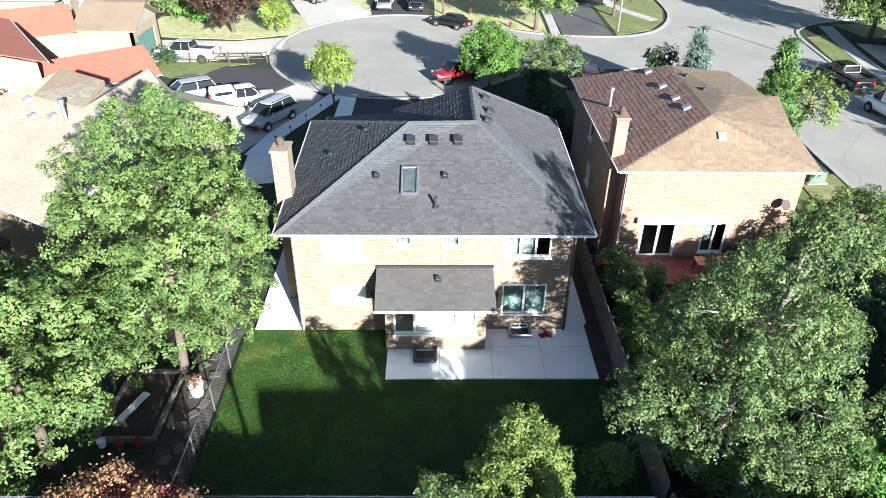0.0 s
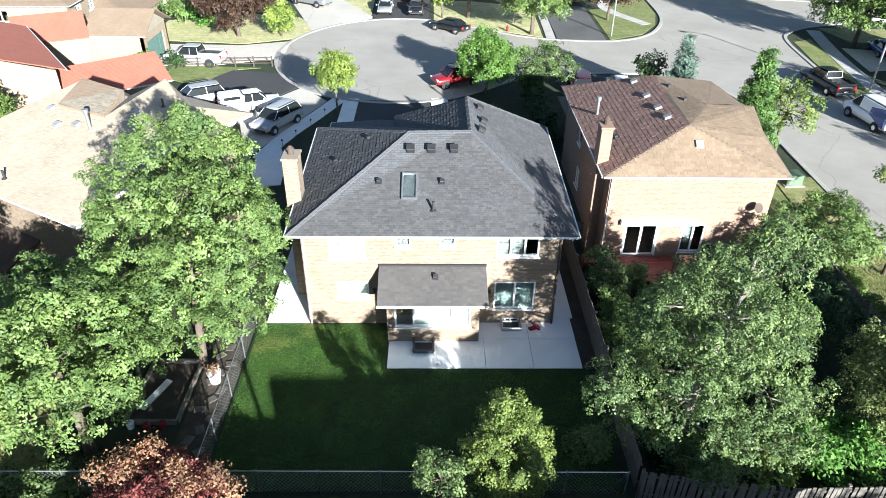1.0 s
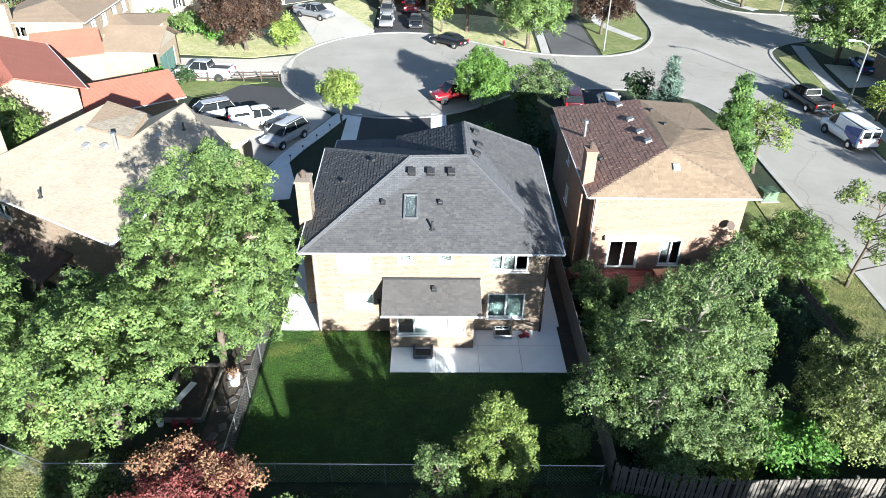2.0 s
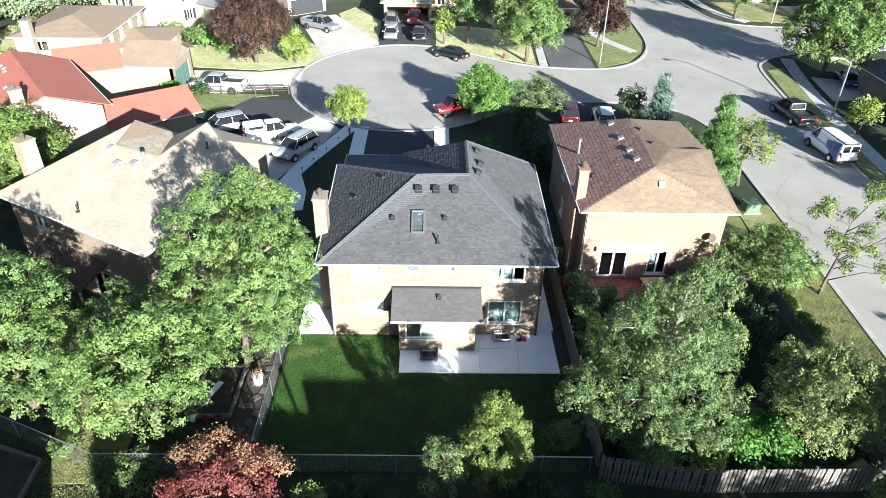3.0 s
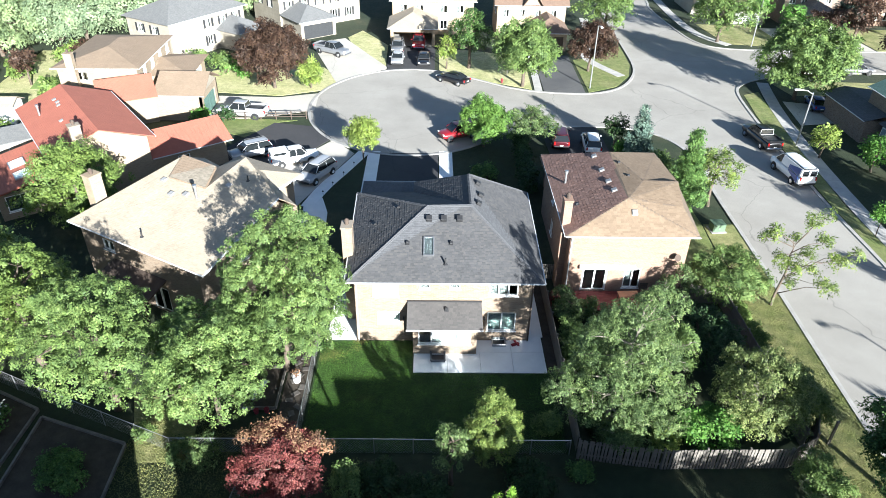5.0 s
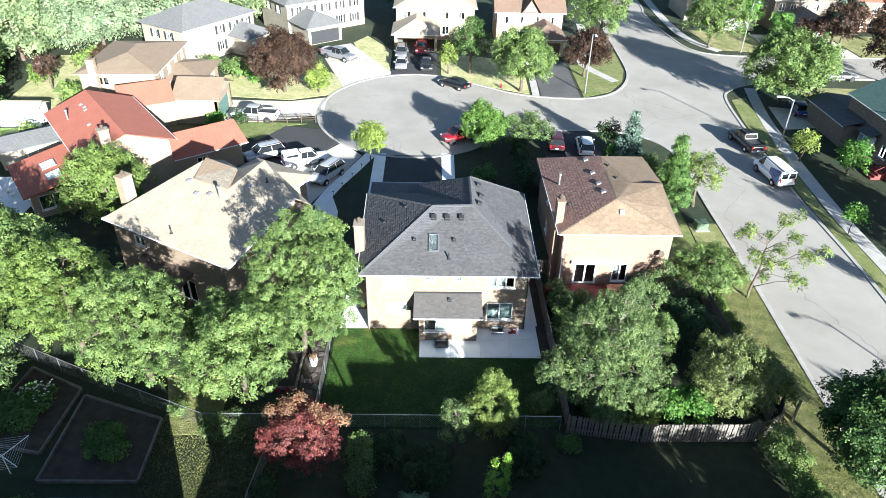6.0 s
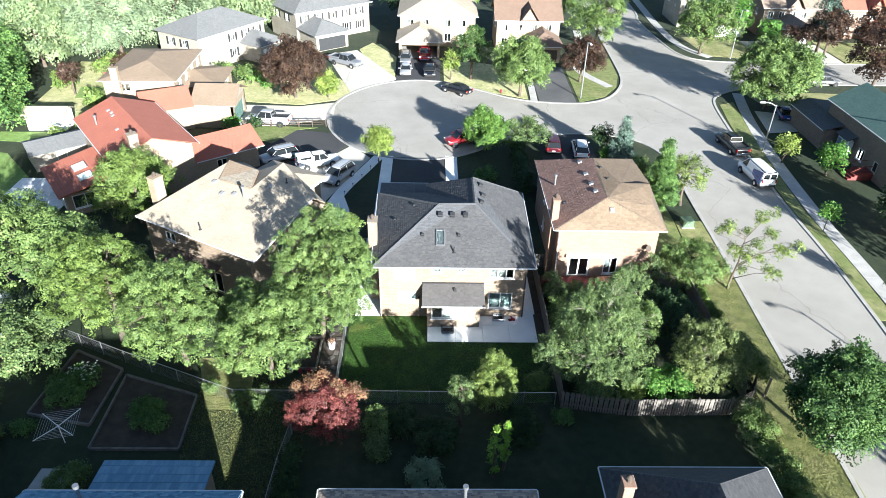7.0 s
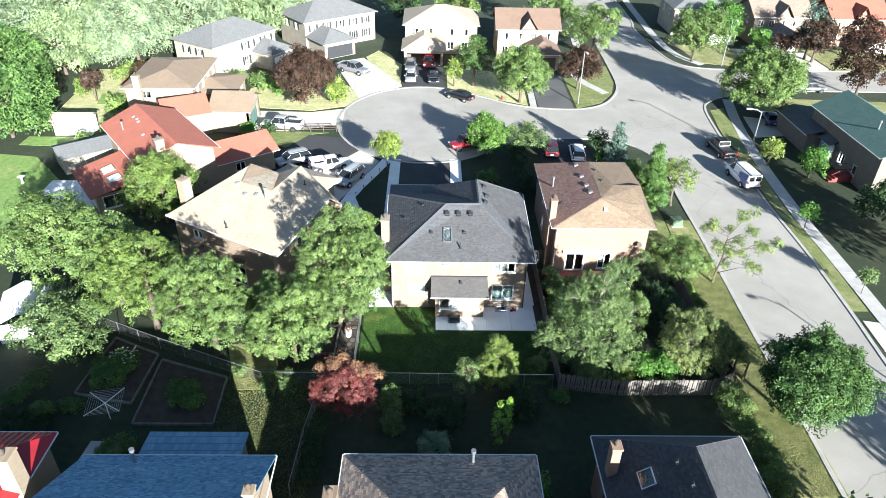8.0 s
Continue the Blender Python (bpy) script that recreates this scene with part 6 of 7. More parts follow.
tree("dense round green boulevard tree", 24.8, 14.6, 7.6, 3.4, L_LINDEN, size=0.08, dense=1.7, seed=21, base=0.14, count=60, gap=-0.4, wide=5.0)
tree("silver-blue spruce at the street corner", 20.9, 57.2, 6.2, 1.7, L_SPRUCE, size=0.075, seed=22, count=56, ragged=0.28, base=0.0, shape="cone", dense=1.5, gap=-0.45)
tree("dark clipped tree beside the spruce", 19.2, 60.2, 3.9, 1.3, L_DARK, size=0.12, seed=23, base=0.3)
bush("green bushes beside the corner drive", 22.4, 54.6, 2.6, 3.6, 2.0, L_MAPLE, size=0.13, seed=24)
bush("yellow-green bush at the drive", 19.6, 58.6, 1.4, 1.4, 1.6, L_BRIGHT, size=0.12, seed=25)
# the turning place
tree("small yellow-green street tree", -7.7, 55.5, 5.2, 1.7, L_LIME, size=0.075, seed=26, base=0.3, trunk_r=0.07, dense=1.5, gap=-0.35)
tree("bright green dense round tree by the turning place", 4.9, 60.2, 5.6, 2.7, L_SPRING, size=0.09, seed=27, base=0.1, dense=1.6, gap=-0.4)
tree("pale green ornamental tree by the turning place", 9.8, 60.2, 4.5, 2.6, L_BIRCH, size=0.081, dense=0.93, ragged=0.35, seed=28, base=0.15)
bush("dark clipped cedar hedge beside the lawn", 8.6, 54.0, 1.4, 12, 2.6, L_DARK, size=0.13, seed=29, name="hedge")
bush("dark green front garden bushes", 4.4, 52.6, 2.6, 2.4, 1.4, L_CEDAR, size=0.12, seed=30)
bush("pale flowering shrub by the house corner", 6.6, 46.0, 2.0, 2.0, 1.8, L_BIRCH, size=0.12, seed=31)
tree("purple-leaved round maple on a dry lawn", -21.2, 77.6, 8.0, 4.1, L_PURPLE, size=0.11, count=50, seed=32, base=0.1, dense=1.6, gap=-0.4)
tree("small lime-green tree on a dry lawn", -16.6, 77.8, 3.9, 1.6, L_LIME, size=0.09, seed=33, base=0.08, dense=1.5, gap=-0.4)
for i, (x, y, w, hh, m) in enumerate([(-26.4, 82.6, 3.2, 3.2, L_BRIGHT), (-29.0, 83.2, 2.8, 3.0, L_MAPLE), (-32.4, 83.6, 3.2, 3.0, L_MAPLE), (-27.4, 66.0, 2.8, 1.6, L_BRIGHT), (-24.6, 66.8, 1.8, 1.2, L_DARK)]):
    bush("leafy green front garden bush", x, y, w, w, hh, m, size=0.15, seed=40 + i)
tree("blue-green conifer in a front garden", 4.4, 86.6, 8.4, 3.1, L_LINDEN, size=0.12, ragged=0.3, seed=50, base=0.15, shape="egg")
tree("broad green street tree on the lawn", 11.2, 79.4, 8.6, 4.1, L_MAPLE, size=0.12, count=44, seed=51, base=0.14, dense=1.4, gap=-0.35)
tree("thin young yellow-green tree", 1.2, 86.2, 4.4, 1.3, L_LIME, size=0.13, seed=52, base=0.3)
tree("purple-leaved tree beside a garage", 21.3, 86.0, 7.0, 3.2, L_PURPLE, size=0.12, seed=53, base=0.12, dense=1.4, gap=-0.4)
tree("tall green street tree at the road", 27.0, 103.0, 9.4, 4.7, L_MAPLE, size=0.15, count=40, seed=54, base=0.16)
tree("wide dense green maple at the corner", 46.2, 75.8, 9.6, 5.2, L_MAPLE, size=0.13, dense=1.5, gap=-0.35, count=57, seed=55, base=0.12)
tree("green tree with a yellow-brown side", 41.0, 58.2, 3.8, 1.4, L_LIME, size=0.13, seed=56, base=0.2)
tree("green foundation tree by the brick house", 44.9, 55.0, 4.2, 1.7, L_BRIGHT, size=0.14, seed=57, base=0.15)
tree("young thin sapling beside the sidewalk", 38.3, 42.2, 3.4, 0.9, L_BRIGHT, size=0.099, seed=58, base=0.4, trunk_r=0.04)
tree("young thin sapling beside the sidewalk", 38.4, 30.6, 3.0, 0.8, L_BIRCH, size=0.09, seed=59, base=0.4, trunk_r=0.03)
for i, (x, y, hh, s, m) in enumerate([(47.0, 40.0, 6.8, 4.6, L_DARK), (48.5, 33.0, 7.6, 4.8, L_DARK), (45.2, 101.5, 9.4, 5.2, L_MAPLE), (53.5, 113, 8.4, 4.2, L_BRIGHT), (42.6, 145, 9, 5.0, L_MAPLE), (59.2, 106.6, 4.6, 2.0, L_BRIGHT), (62.6, 103.6, 4.4, 2.3, L_PURPLE), (67.6, 102.2, 8.2, 3.6, L_PURPLE), (67.2, 104.0, 10, 2.6, L_SPRUCE), (66.6, 84.6, 9.0, 4.8, L_PURPLE), (77, 104, 8, 4, L_PURPLE), (21.5, 118, 9, 4.5, L_MAPLE), (3, 118, 8, 4, L_MAPLE_LIGHT), (-8, 122, 8, 4, L_DARK)]):
    tree("leafy street tree of a distant block", x, y, hh, s, m, size=0.16, seed=70 + i, base=0.14)
# the wood behind the gardens; most crowns are paled in colour for haze
rw = random.Random(11)
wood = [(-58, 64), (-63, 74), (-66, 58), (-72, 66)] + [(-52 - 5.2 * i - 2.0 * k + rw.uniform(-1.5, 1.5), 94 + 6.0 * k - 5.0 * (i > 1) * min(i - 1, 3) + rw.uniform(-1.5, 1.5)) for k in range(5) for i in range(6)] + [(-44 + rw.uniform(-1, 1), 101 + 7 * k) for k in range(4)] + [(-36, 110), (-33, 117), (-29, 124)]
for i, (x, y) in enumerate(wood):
    tree("tall green tree of the hazy wood", x, y, 9.5 + (i * 37 % 5), 6.0, L_CEDAR if i < 4 else [L_GREY, L_PALE, L_GREY, L_PALE, L_GREY][i % 5], size=0.17, dense=1.15, seed=100 + i, base=0.0, leaf="small", gap=-0.7, ragged=0.1, wide=5.5, hollow=0.9)
for i, (x, y) in enumerate([(-52.5, 77.5), (-46.5, 81.5)]):
    tree("small dark purple lollipop tree", x, y, 4.6, 1.6, L_PURPLE, size=0.15, seed=130 + i, base=0.4)
for i, (x, y, w) in enumerate([(-44.2, 65.5, 4.4), (-46.5, 60.5, 2.4), (-50.5, 88, 5), (-55, 80, 3), (-48, 74, 2.6)]):
    bush("leafy green shrub in a garden", x, y, w, w, 2.4, L_MAPLE_LIGHT, size=0.16, seed=140 + i)
# back gardens
h = tree("red-leaved Japanese maple with sunlit rusty tips", -8.6, 15.5, 4.2, 2.4, L_RED, size=0.05, dense=0.99, seed=150, base=0.1, ragged=0.3, count=40)
rng = np.random.default_rng(151)
# paler rusty tufts put the crown's sunlit upper part into the colour
P, N = tufts(rng, np.array([(-0.9, 1.1, 3.9), (-0.1, 1.3, 4.1), (1.9, 0.8, 3.4), (-1.8, 0.9, 3.4), (2.4, 0.6, 3.0), (-0.6, 0.4, 4.1), (0.8, 0.6, 3.9), (1.3, 0.1, 3.7)]), np.array([0.5] * 8), [300] * 8)
leaf_mesh("sunlit_rusty_tip", P, N, 0.05, L_RUST, h, rng)
tree("yellow-green columnar arborvitae behind the lawn", 2.75, 18.0, 4.9, 1.75, L_ARBOR, size=0.042, dense=1.05, seed=152, base=0.04, shape="egg", count=68, ragged=0.3)
tree("grey-green shrub tree by the fence", 0.4, 16.2, 4.6, 0.95, L_BIRCH, size=0.05, ragged=0.35, dense=0.81, seed=153, base=0.25)
tree("slim lime-green cypress in the garden", 2.3, 12.0, 4.8, 0.42, L_CYPRESS, size=0.045, seed=154, base=0.04, shape="egg")
tree("slim lime-green cypress in the garden", 3.05, 12.6, 4.6, 0.28, L_CYPRESS, size=0.045, seed=155, base=0.04, shape="egg")
tree("slim green cypress at a house corner", 4.6, 6.8, 3.6, 0.5, L_BRIGHT, size=0.072, seed=156, base=0.04, shape="egg")
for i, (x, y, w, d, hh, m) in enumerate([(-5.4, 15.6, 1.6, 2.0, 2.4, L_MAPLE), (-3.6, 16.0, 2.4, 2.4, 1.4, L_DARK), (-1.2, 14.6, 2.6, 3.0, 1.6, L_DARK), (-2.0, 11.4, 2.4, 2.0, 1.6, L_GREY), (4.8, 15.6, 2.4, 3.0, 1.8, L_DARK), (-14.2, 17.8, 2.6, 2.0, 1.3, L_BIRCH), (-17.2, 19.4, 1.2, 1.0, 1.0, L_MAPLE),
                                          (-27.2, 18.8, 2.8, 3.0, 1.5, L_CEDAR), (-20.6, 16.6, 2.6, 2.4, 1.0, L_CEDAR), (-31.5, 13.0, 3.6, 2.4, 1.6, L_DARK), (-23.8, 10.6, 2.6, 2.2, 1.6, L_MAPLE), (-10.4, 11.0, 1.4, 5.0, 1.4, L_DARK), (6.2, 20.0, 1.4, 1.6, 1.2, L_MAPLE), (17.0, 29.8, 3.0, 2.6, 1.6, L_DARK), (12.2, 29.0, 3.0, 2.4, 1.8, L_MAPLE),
                                          (-33.1, 16.5, 2.0, 1.6, 1.0, L_CEDAR), (-30.6, 15.0, 1.6, 1.4, 0.8, L_MAPLE), (-28.8, 15.6, 1.5, 1.2, 0.8, L_CEDAR), (-32.4, 18.2, 1.8, 1.4, 1.2, L_BIRCH), (-5.2, 14.0, 1.6, 1.8, 1.2, L_BIRCH), (7.6, 16.6, 1.4, 1.2, 1.0, L_CEDAR)]):
    bush("leafy green shrub in the back garden", x, y, w, d, hh, m, size=0.063, seed=160 + i)
bush("green vine growth along the street-side fence", 21.5, 27.2, 1.1, 8.4, 1.75, L_MAPLE_LIGHT, size=0.059, seed=186)
bush("yellow-green shrub spilling over the corner fence", 21.9, 21.6, 2.0, 4.4, 2.7, L_ARBOR, size=0.054, seed=187)
bush("dense clipped green hedge beside the verge", 20.4, 11.4, 1.7, 12.5, 2.4, L_MAPLE, size=0.059, seed=185, name="hedge", turn=2)
hr = bush("white flowering rose bush in soil", -26.6, 20.0, 2.4, 2.0, 1.4, L_CEDAR, size=0.09, seed=180)
rng = np.random.default_rng(181)
P = np.stack([rng.uniform(-1.1, 1.1, 60), rng.uniform(-0.9, 0.9, 60), rng.uniform(1.0, 1.5, 60)], 1)
leaf_mesh("blossom", P, np.tile([[0.0, 0.0, 1.0]], (60, 1)), 0.1, L_ROSE, hr, rng)


# ---- vehicles ----
def paint(name, col, metal=0.3):
    m = plain("car_paint_" + name, col, 0.28, metal, 0.04, 2, 60, 0)
    m.node_tree.nodes["Principled BSDF"].inputs["Coat Weight"].default_value = 0.6
    return m


C_MAROON = paint("maroon", (0.07, 0.01, 0.016))
C_SILVER, C_GREY, C_WHITE = paint("silver", (0.36, 0.365, 0.375), 0.08), paint("grey", (0.2, 0.205, 0.215)), paint("white", (0.78, 0.78, 0.78), 0)
C_BLACK, C_RED, C_BLUE = paint("black", (0.009, 0.009, 0.011), 0.1), paint("red", (0.24, 0.012, 0.018), 0.1), paint("blue", (0.02, 0.06, 0.25), 0.1)


def loft(bm, sections):
    """A body through cross sections (x, list of (y, z)), closed at both ends."""
    rings = [[bm.verts.new((x, y, z)) for y, z in ring] for x, ring in sections]
    n = len(rings[0])
    for u, v in zip(rings, rings[1:]):
        for k in range(n):
            bm.faces.new((u[k], u[(k + 1) % n], v[(k + 1) % n], v[k]))
    bm.faces.new(rings[0][::-1]), bm.faces.new(rings[-1])
    bmesh.ops.recalc_face_normals(bm, faces=bm.faces)
    return bm


def rounded(ob):
    """Rounds a sheet-metal part once."""
    sub = ob.modifiers.new("rounding", "SUBSURF")
    sub.levels = sub.render_levels = 1
    return ob


def ring(w, z0, z1, top=0.86):
    """Half-width at the belt, the sill height, the top height."""
    return [(-w * 0.9, z0), (-w, z0 + 0.18), (-w, z0 + (z1 - z0) * 0.7), (-w * top, z1), (w * top, z1), (w, z0 + (z1 - z0) * 0.7), (w, z0 + 0.18), (w * 0.9, z0)]


def car(kind, label, x, y, turn, col, open_door=False, group=""):
    """A parked vehicle that faces +x of its own plan."""
    name = {"van": "van", "pickup": "pickup_truck"}.get(kind, "car")
    c = thing(name, label, "car" if name == "car" else kind, x, y, 0.05, turn, group)
    L, W, belt, top = {"sedan": (4.7, 1.82, 0.95, 1.42), "suv": (4.5, 1.86, 1.08, 1.68), "pickup": (5.8, 1.98, 1.15, 1.85), "van": (5.5, 2.0, 1.25, 2.1)}[kind]
    a, w = L / 2, W / 2
    hood = {"sedan": belt * 0.9, "suv": belt * 0.97, "pickup": belt, "van": belt}[kind]
    bm = bmesh.new()
    loft(bm, [(-a, ring(w * 0.88, 0.4, belt * 0.94)), (-a + 0.04, ring(w * 0.95, 0.34, belt * 0.99)), (-a + 0.18, ring(w * 0.99, 0.28, belt)), (-a * 0.3, ring(w, 0.26, belt)), (a * 0.3, ring(w, 0.26, belt)), (a * 0.42, ring(w, 0.26, hood)), (a - 0.3, ring(w * 0.97, 0.28, hood * 0.93)), (a - 0.07, ring(w * 0.9, 0.32, hood * 0.84)), (a, ring(w * 0.82, 0.38, hood * 0.76))])
    body = part("body", bm, col, c, smooth=True)
    rounded(body)
    cab = {"sedan": (-1.75, -1.05, 0.45, 1.25), "suv": (-2.15, -1.8, 0.5, 1.2), "pickup": (-0.75, -0.6, 0.85, 1.5), "van": (-2.68, -2.55, 1.15, 1.95)}[kind]
    x0, x1, x2, x3 = cab
    gl = bmesh.new()
    zb = belt - 0.03
    lo, hi = w * 0.9, w * 0.74
    loft(gl, [(x0, [(-lo, zb), (-lo, zb + 0.02), (lo, zb + 0.02), (lo, zb)]), (x1, [(-lo, zb), (-hi, top - 0.12), (hi, top - 0.12), (lo, zb)]), (x2, [(-lo, zb), (-hi, top - 0.12), (hi, top - 0.12), (lo, zb)]), (x3, [(-lo, zb), (-lo, zb + 0.02), (lo, zb + 0.02), (lo, zb)])])
    part("glasshouse", gl, M_TINT, c)
    rf = bmesh.new()
    loft(rf, [(x1 - 0.08, [(-hi * 1.02, top - 0.07), (-hi, top - 0.02), (hi, top - 0.02), (hi * 1.02, top - 0.07)]), (x1 + 0.2, [(-hi * 1.04, top - 0.07), (-hi * 0.96, top + 0.02), (hi * 0.96, top + 0.02), (hi * 1.04, top - 0.07)]), (x2 - 0.1, [(-hi * 1.04, top - 0.07), (-hi * 0.96, top + 0.02), (hi * 0.96, top + 0.02), (hi * 1.04, top - 0.07)]), (x2 + 0.08, [(-hi * 1.02, top - 0.08), (-hi, top - 0.03), (hi, top - 0.03), (hi * 1.02, top - 0.08)])])
    rounded(part("roof", rf, col, c, smooth=True))
    for s in (-1, 1):
        for xa, za, xb, zb2 in ((x3 - 0.05, belt, x2, top - 0.1), (x0 + 0.05, belt, x1, top - 0.1), ((x1 + x2) / 2, belt, (x1 + x2) / 2, top - 0.1)):
            part("pillar", tubebm([(xa, s * lo * 0.985, za), (xb, s * hi * 0.985, zb2)], [0.034, 0.03], 5), col, c)
    if kind == "van":
        for s in (-1, 1):
            b = bmesh.new()
            loft(b, [(x1 - 0.05, [(s * lo, zb), (s * lo * 1.04, zb), (s * hi * 1.06, top - 0.08), (s * hi, top - 0.08)]), (0.75, [(s * lo, zb), (s * lo * 1.04, zb), (s * hi * 1.06, top - 0.05), (s * hi, top - 0.05)])])
            part("side_panel", b, col, c)
            st = bmesh.new()
            loft(st, [(-2.45, [(s * w * 0.985, 0.5), (s * w * 1.014, 0.5), (s * w * 1.014, 1.24), (s * w * 0.985, 1.24)]), (-0.7, [(s * w * 0.985, 1.1), (s * w * 1.014, 1.1), (s * w * 1.014, 1.24), (s * w * 0.985, 1.24)])])
            part("stripe", st, C_BLUE, c)
            st = bmesh.new()
            loft(st, [(-2.4, [(s * lo * 1.02, zb + 0.05), (s * lo * 1.06, zb + 0.05), (s * hi * 1.08, top - 0.1), (s * hi * 1.04, top - 0.1)]), (-0.6, [(s * lo * 1.02, zb + 0.05), (s * lo * 1.06, zb + 0.05), (s * (lo + hi) * 0.54, (zb + top) / 2), (s * (lo + hi) * 0.52, (zb + top) / 2)])])
            part("stripe", st, C_BLUE, c)
            part("rear_window", boxbm(-2.74, -2.62, s * 0.42 - 0.33, s * 0.42 + 0.33, 1.3, 1.85, bevel=0.03), M_TINT, c)
        part("rear_door", boxbm(-2.7, -2.56, -w * 0.86, w * 0.86, 1.2, 2.0, bevel=0.06), col, c)
    if kind == "pickup":
        b = bmesh.new()
        box(b, -a + 0.2, x0 - 0.05, -w * 0.78, w * 0.78, belt - 0.01, belt + 0.012)
        part("bed_floor", b, M_BLACK, c)
        b = bmesh.new()
        for s in (-1, 1):
            box(b, -a + 0.08, x0, s * w * 0.88 - 0.07, s * w * 0.88 + 0.07, belt - 0.02, belt + 0.2, bevel=0.02)
        box(b, -a + 0.04, -a + 0.14, -w * 0.8, w * 0.8, belt - 0.02, belt + 0.2)
        part("bed_rail", b, col, c)
    for s in (-1, 1):
        for xx in (-a * 0.6, a * 0.62):
            r = 0.33 if kind in ("sedan", "suv") else 0.38
            b = bmesh.new()
            bmesh.ops.create_cone(b, cap_ends=True, segments=20, radius1=r, radius2=r, depth=0.24, matrix=Matrix.Translation((xx, s * (w - 0.07), r - 0.05)) @ pose(0, 0, 0, 90))
            wheel = part("wheel", b, M_RUBBER, c)
            b2 = bmesh.new()
            bmesh.ops.create_cone(b2, cap_ends=True, segments=20, radius1=r * 1.22, radius2=r * 1.22, depth=0.04, matrix=Matrix.Translation((xx, s * (w - 0.012), r - 0.02)) @ pose(0, 0, 0, 90))
            part("wheel_arch", b2, M_BLACK, c)
            b = bmesh.new()
            bmesh.ops.create_cone(b, cap_ends=True, segments=14, radius1=r * 0.62, radius2=r * 0.5, depth=0.05, matrix=Matrix.Translation((xx, s * (w + 0.055), r - 0.05)) @ pose(0, 0, 0, -90 * s))
            part("rim", b, M_CHROME, wheel)
        part("headlight", boxbm(a - 0.2, a - 0.03, s * w * 0.68 - 0.2, s * w * 0.68 + 0.16, hood * 0.64, hood * 0.82, bevel=0.03), M_LAMP_CLEAR, c)
        part("tail_light", boxbm(-a - 0.02, -a + 0.12, s * w * 0.8 - 0.1, s * w * 0.8 + 0.06, belt * 0.66, belt * 0.95, bevel=0.02), M_LAMP_RED, c)
        part("mirror", boxbm(x3 - 0.45, x3 - 0.28, s * (w + 0.02), s * (w + 0.2), belt, belt + 0.16, bevel=0.03), col, c)
    part("bumper", boxbm(-a - 0.06, -a + 0.06, -w * 0.85, w * 0.85, 0.36, 0.56, bevel=0.03), M_CHROME if kind == "pickup" else M_BLACK, c)
    part("bumper", boxbm(a - 0.06, a + 0.06, -w * 0.78, w * 0.78, 0.36, 0.54, bevel=0.03), M_CHROME if kind == "pickup" else M_BLACK, c)
    part("number_plate", boxbm(-a - 0.075, -a - 0.062, -0.18, 0.18, 0.6, 0.72), M_WHITE, c)
    part("windscreen_frame", boxbm(x3 - 0.06, x3 + 0.02, -lo, lo, belt - 0.03, belt + 0.03), M_BLACK, c)
    if kind == "suv":
        for s in (-1, 1):
            part("roof_rail", tubebm([(x1 + 0.1, s * hi * 0.92, top + 0.05), (x2 - 0.1, s * hi * 0.92, top + 0.05)], [0.025, 0.025], 6), M_BLACK, c)
    if open_door:
        m = Matrix.Translation((0.75, -w, 0)) @ pose(0, 0, 0, 0, 0, 62)
        d = part("open_door", boxbm(-1.0, 0, -0.06, 0.02, 0.35, belt, m, bevel=0.02), col, c)
        part("door_glass", boxbm(-0.95, -0.2, -0.03, -0.015, belt, top - 0.15, m), M_TINT, d)
    return c


car("van", "white delivery van with blue side stripe, parked at the kerb", 35.9, 53.8, 96, C_WHITE)
truck = car("pickup", "black pickup truck with a white rear window frame, at the kerb", 36.2, 62.2, 96, C_BLACK)
part("window_frame", tubebm([(-0.86, -0.78, 1.25), (-0.76, -0.7, 1.8), (-0.76, 0.7, 1.8), (-0.86, 0.78, 1.25), (-0.86, -0.78, 1.25)], [0.035] * 5, 6), M_WHITE, truck)
car("pickup", "silver-grey pickup truck on the pale driveway", -23.0, 67.9, 173, C_SILVER)
car("suv", "silver crossover parked on the black driveway", -19.6, 57.0, 211, C_SILVER)
truck = car("pickup", "white pickup truck with a canopy on the black driveway", -14.9, 55.7, 24, C_WHITE)
truck.scale = (0.86, 0.88, 0.92)
canopy = part("canopy", boxbm(-2.82, -0.72, -0.84, 0.84, 1.3, 1.86, bevel=0.1), C_WHITE, truck)
for side in (-1, 1):
    part("side_window", boxbm(-2.5, -1.0, side * 0.84 - 0.01, side * 0.84 + 0.01, 1.46, 1.74), M_TINT, canopy)
part("rear_window", boxbm(-2.835, -2.815, -0.66, 0.66, 1.44, 1.76), M_TINT, canopy)
car("suv", "silver crossover with an open door", -12.1, 52.4, 241, C_SILVER, True)
car("suv", "red crossover under the bright green tree", 2.2, 62.6, 205, C_RED)
car("sedan", "black sedan parked along the turning place", 2.0, 80.6, 143, C_BLACK)
car("sedan", "silver sedan on the driveway", -5.8, 89.0, -90, C_SILVER)
car("sedan", "black sedan on the driveway", -2.0, 88.8, -90, C_BLACK)
car("suv", "dark blue-grey car behind a silver sedan", -6.0, 94.2, -90, C_GREY)
car("pickup", "bright red pickup truck before the open garage", -2.9, 97.2, -90, C_RED)
car("pickup", "grey pickup truck before a dark garage door", -15.6, 92.4, -32, C_GREY)
car("suv", "dark red car in the shaded driveway", 13.4, 61.4, 85, C_MAROON)
car("suv", "white car in the shaded driveway", 16.6, 60.0, 85, C_WHITE)
car("sedan", "grey sedan on the cross street", 60.0, 86.6, 2, C_GREY)
car("sedan", "dark blue car beside the garage", 47.6, 73.0, 80, C_BLUE)
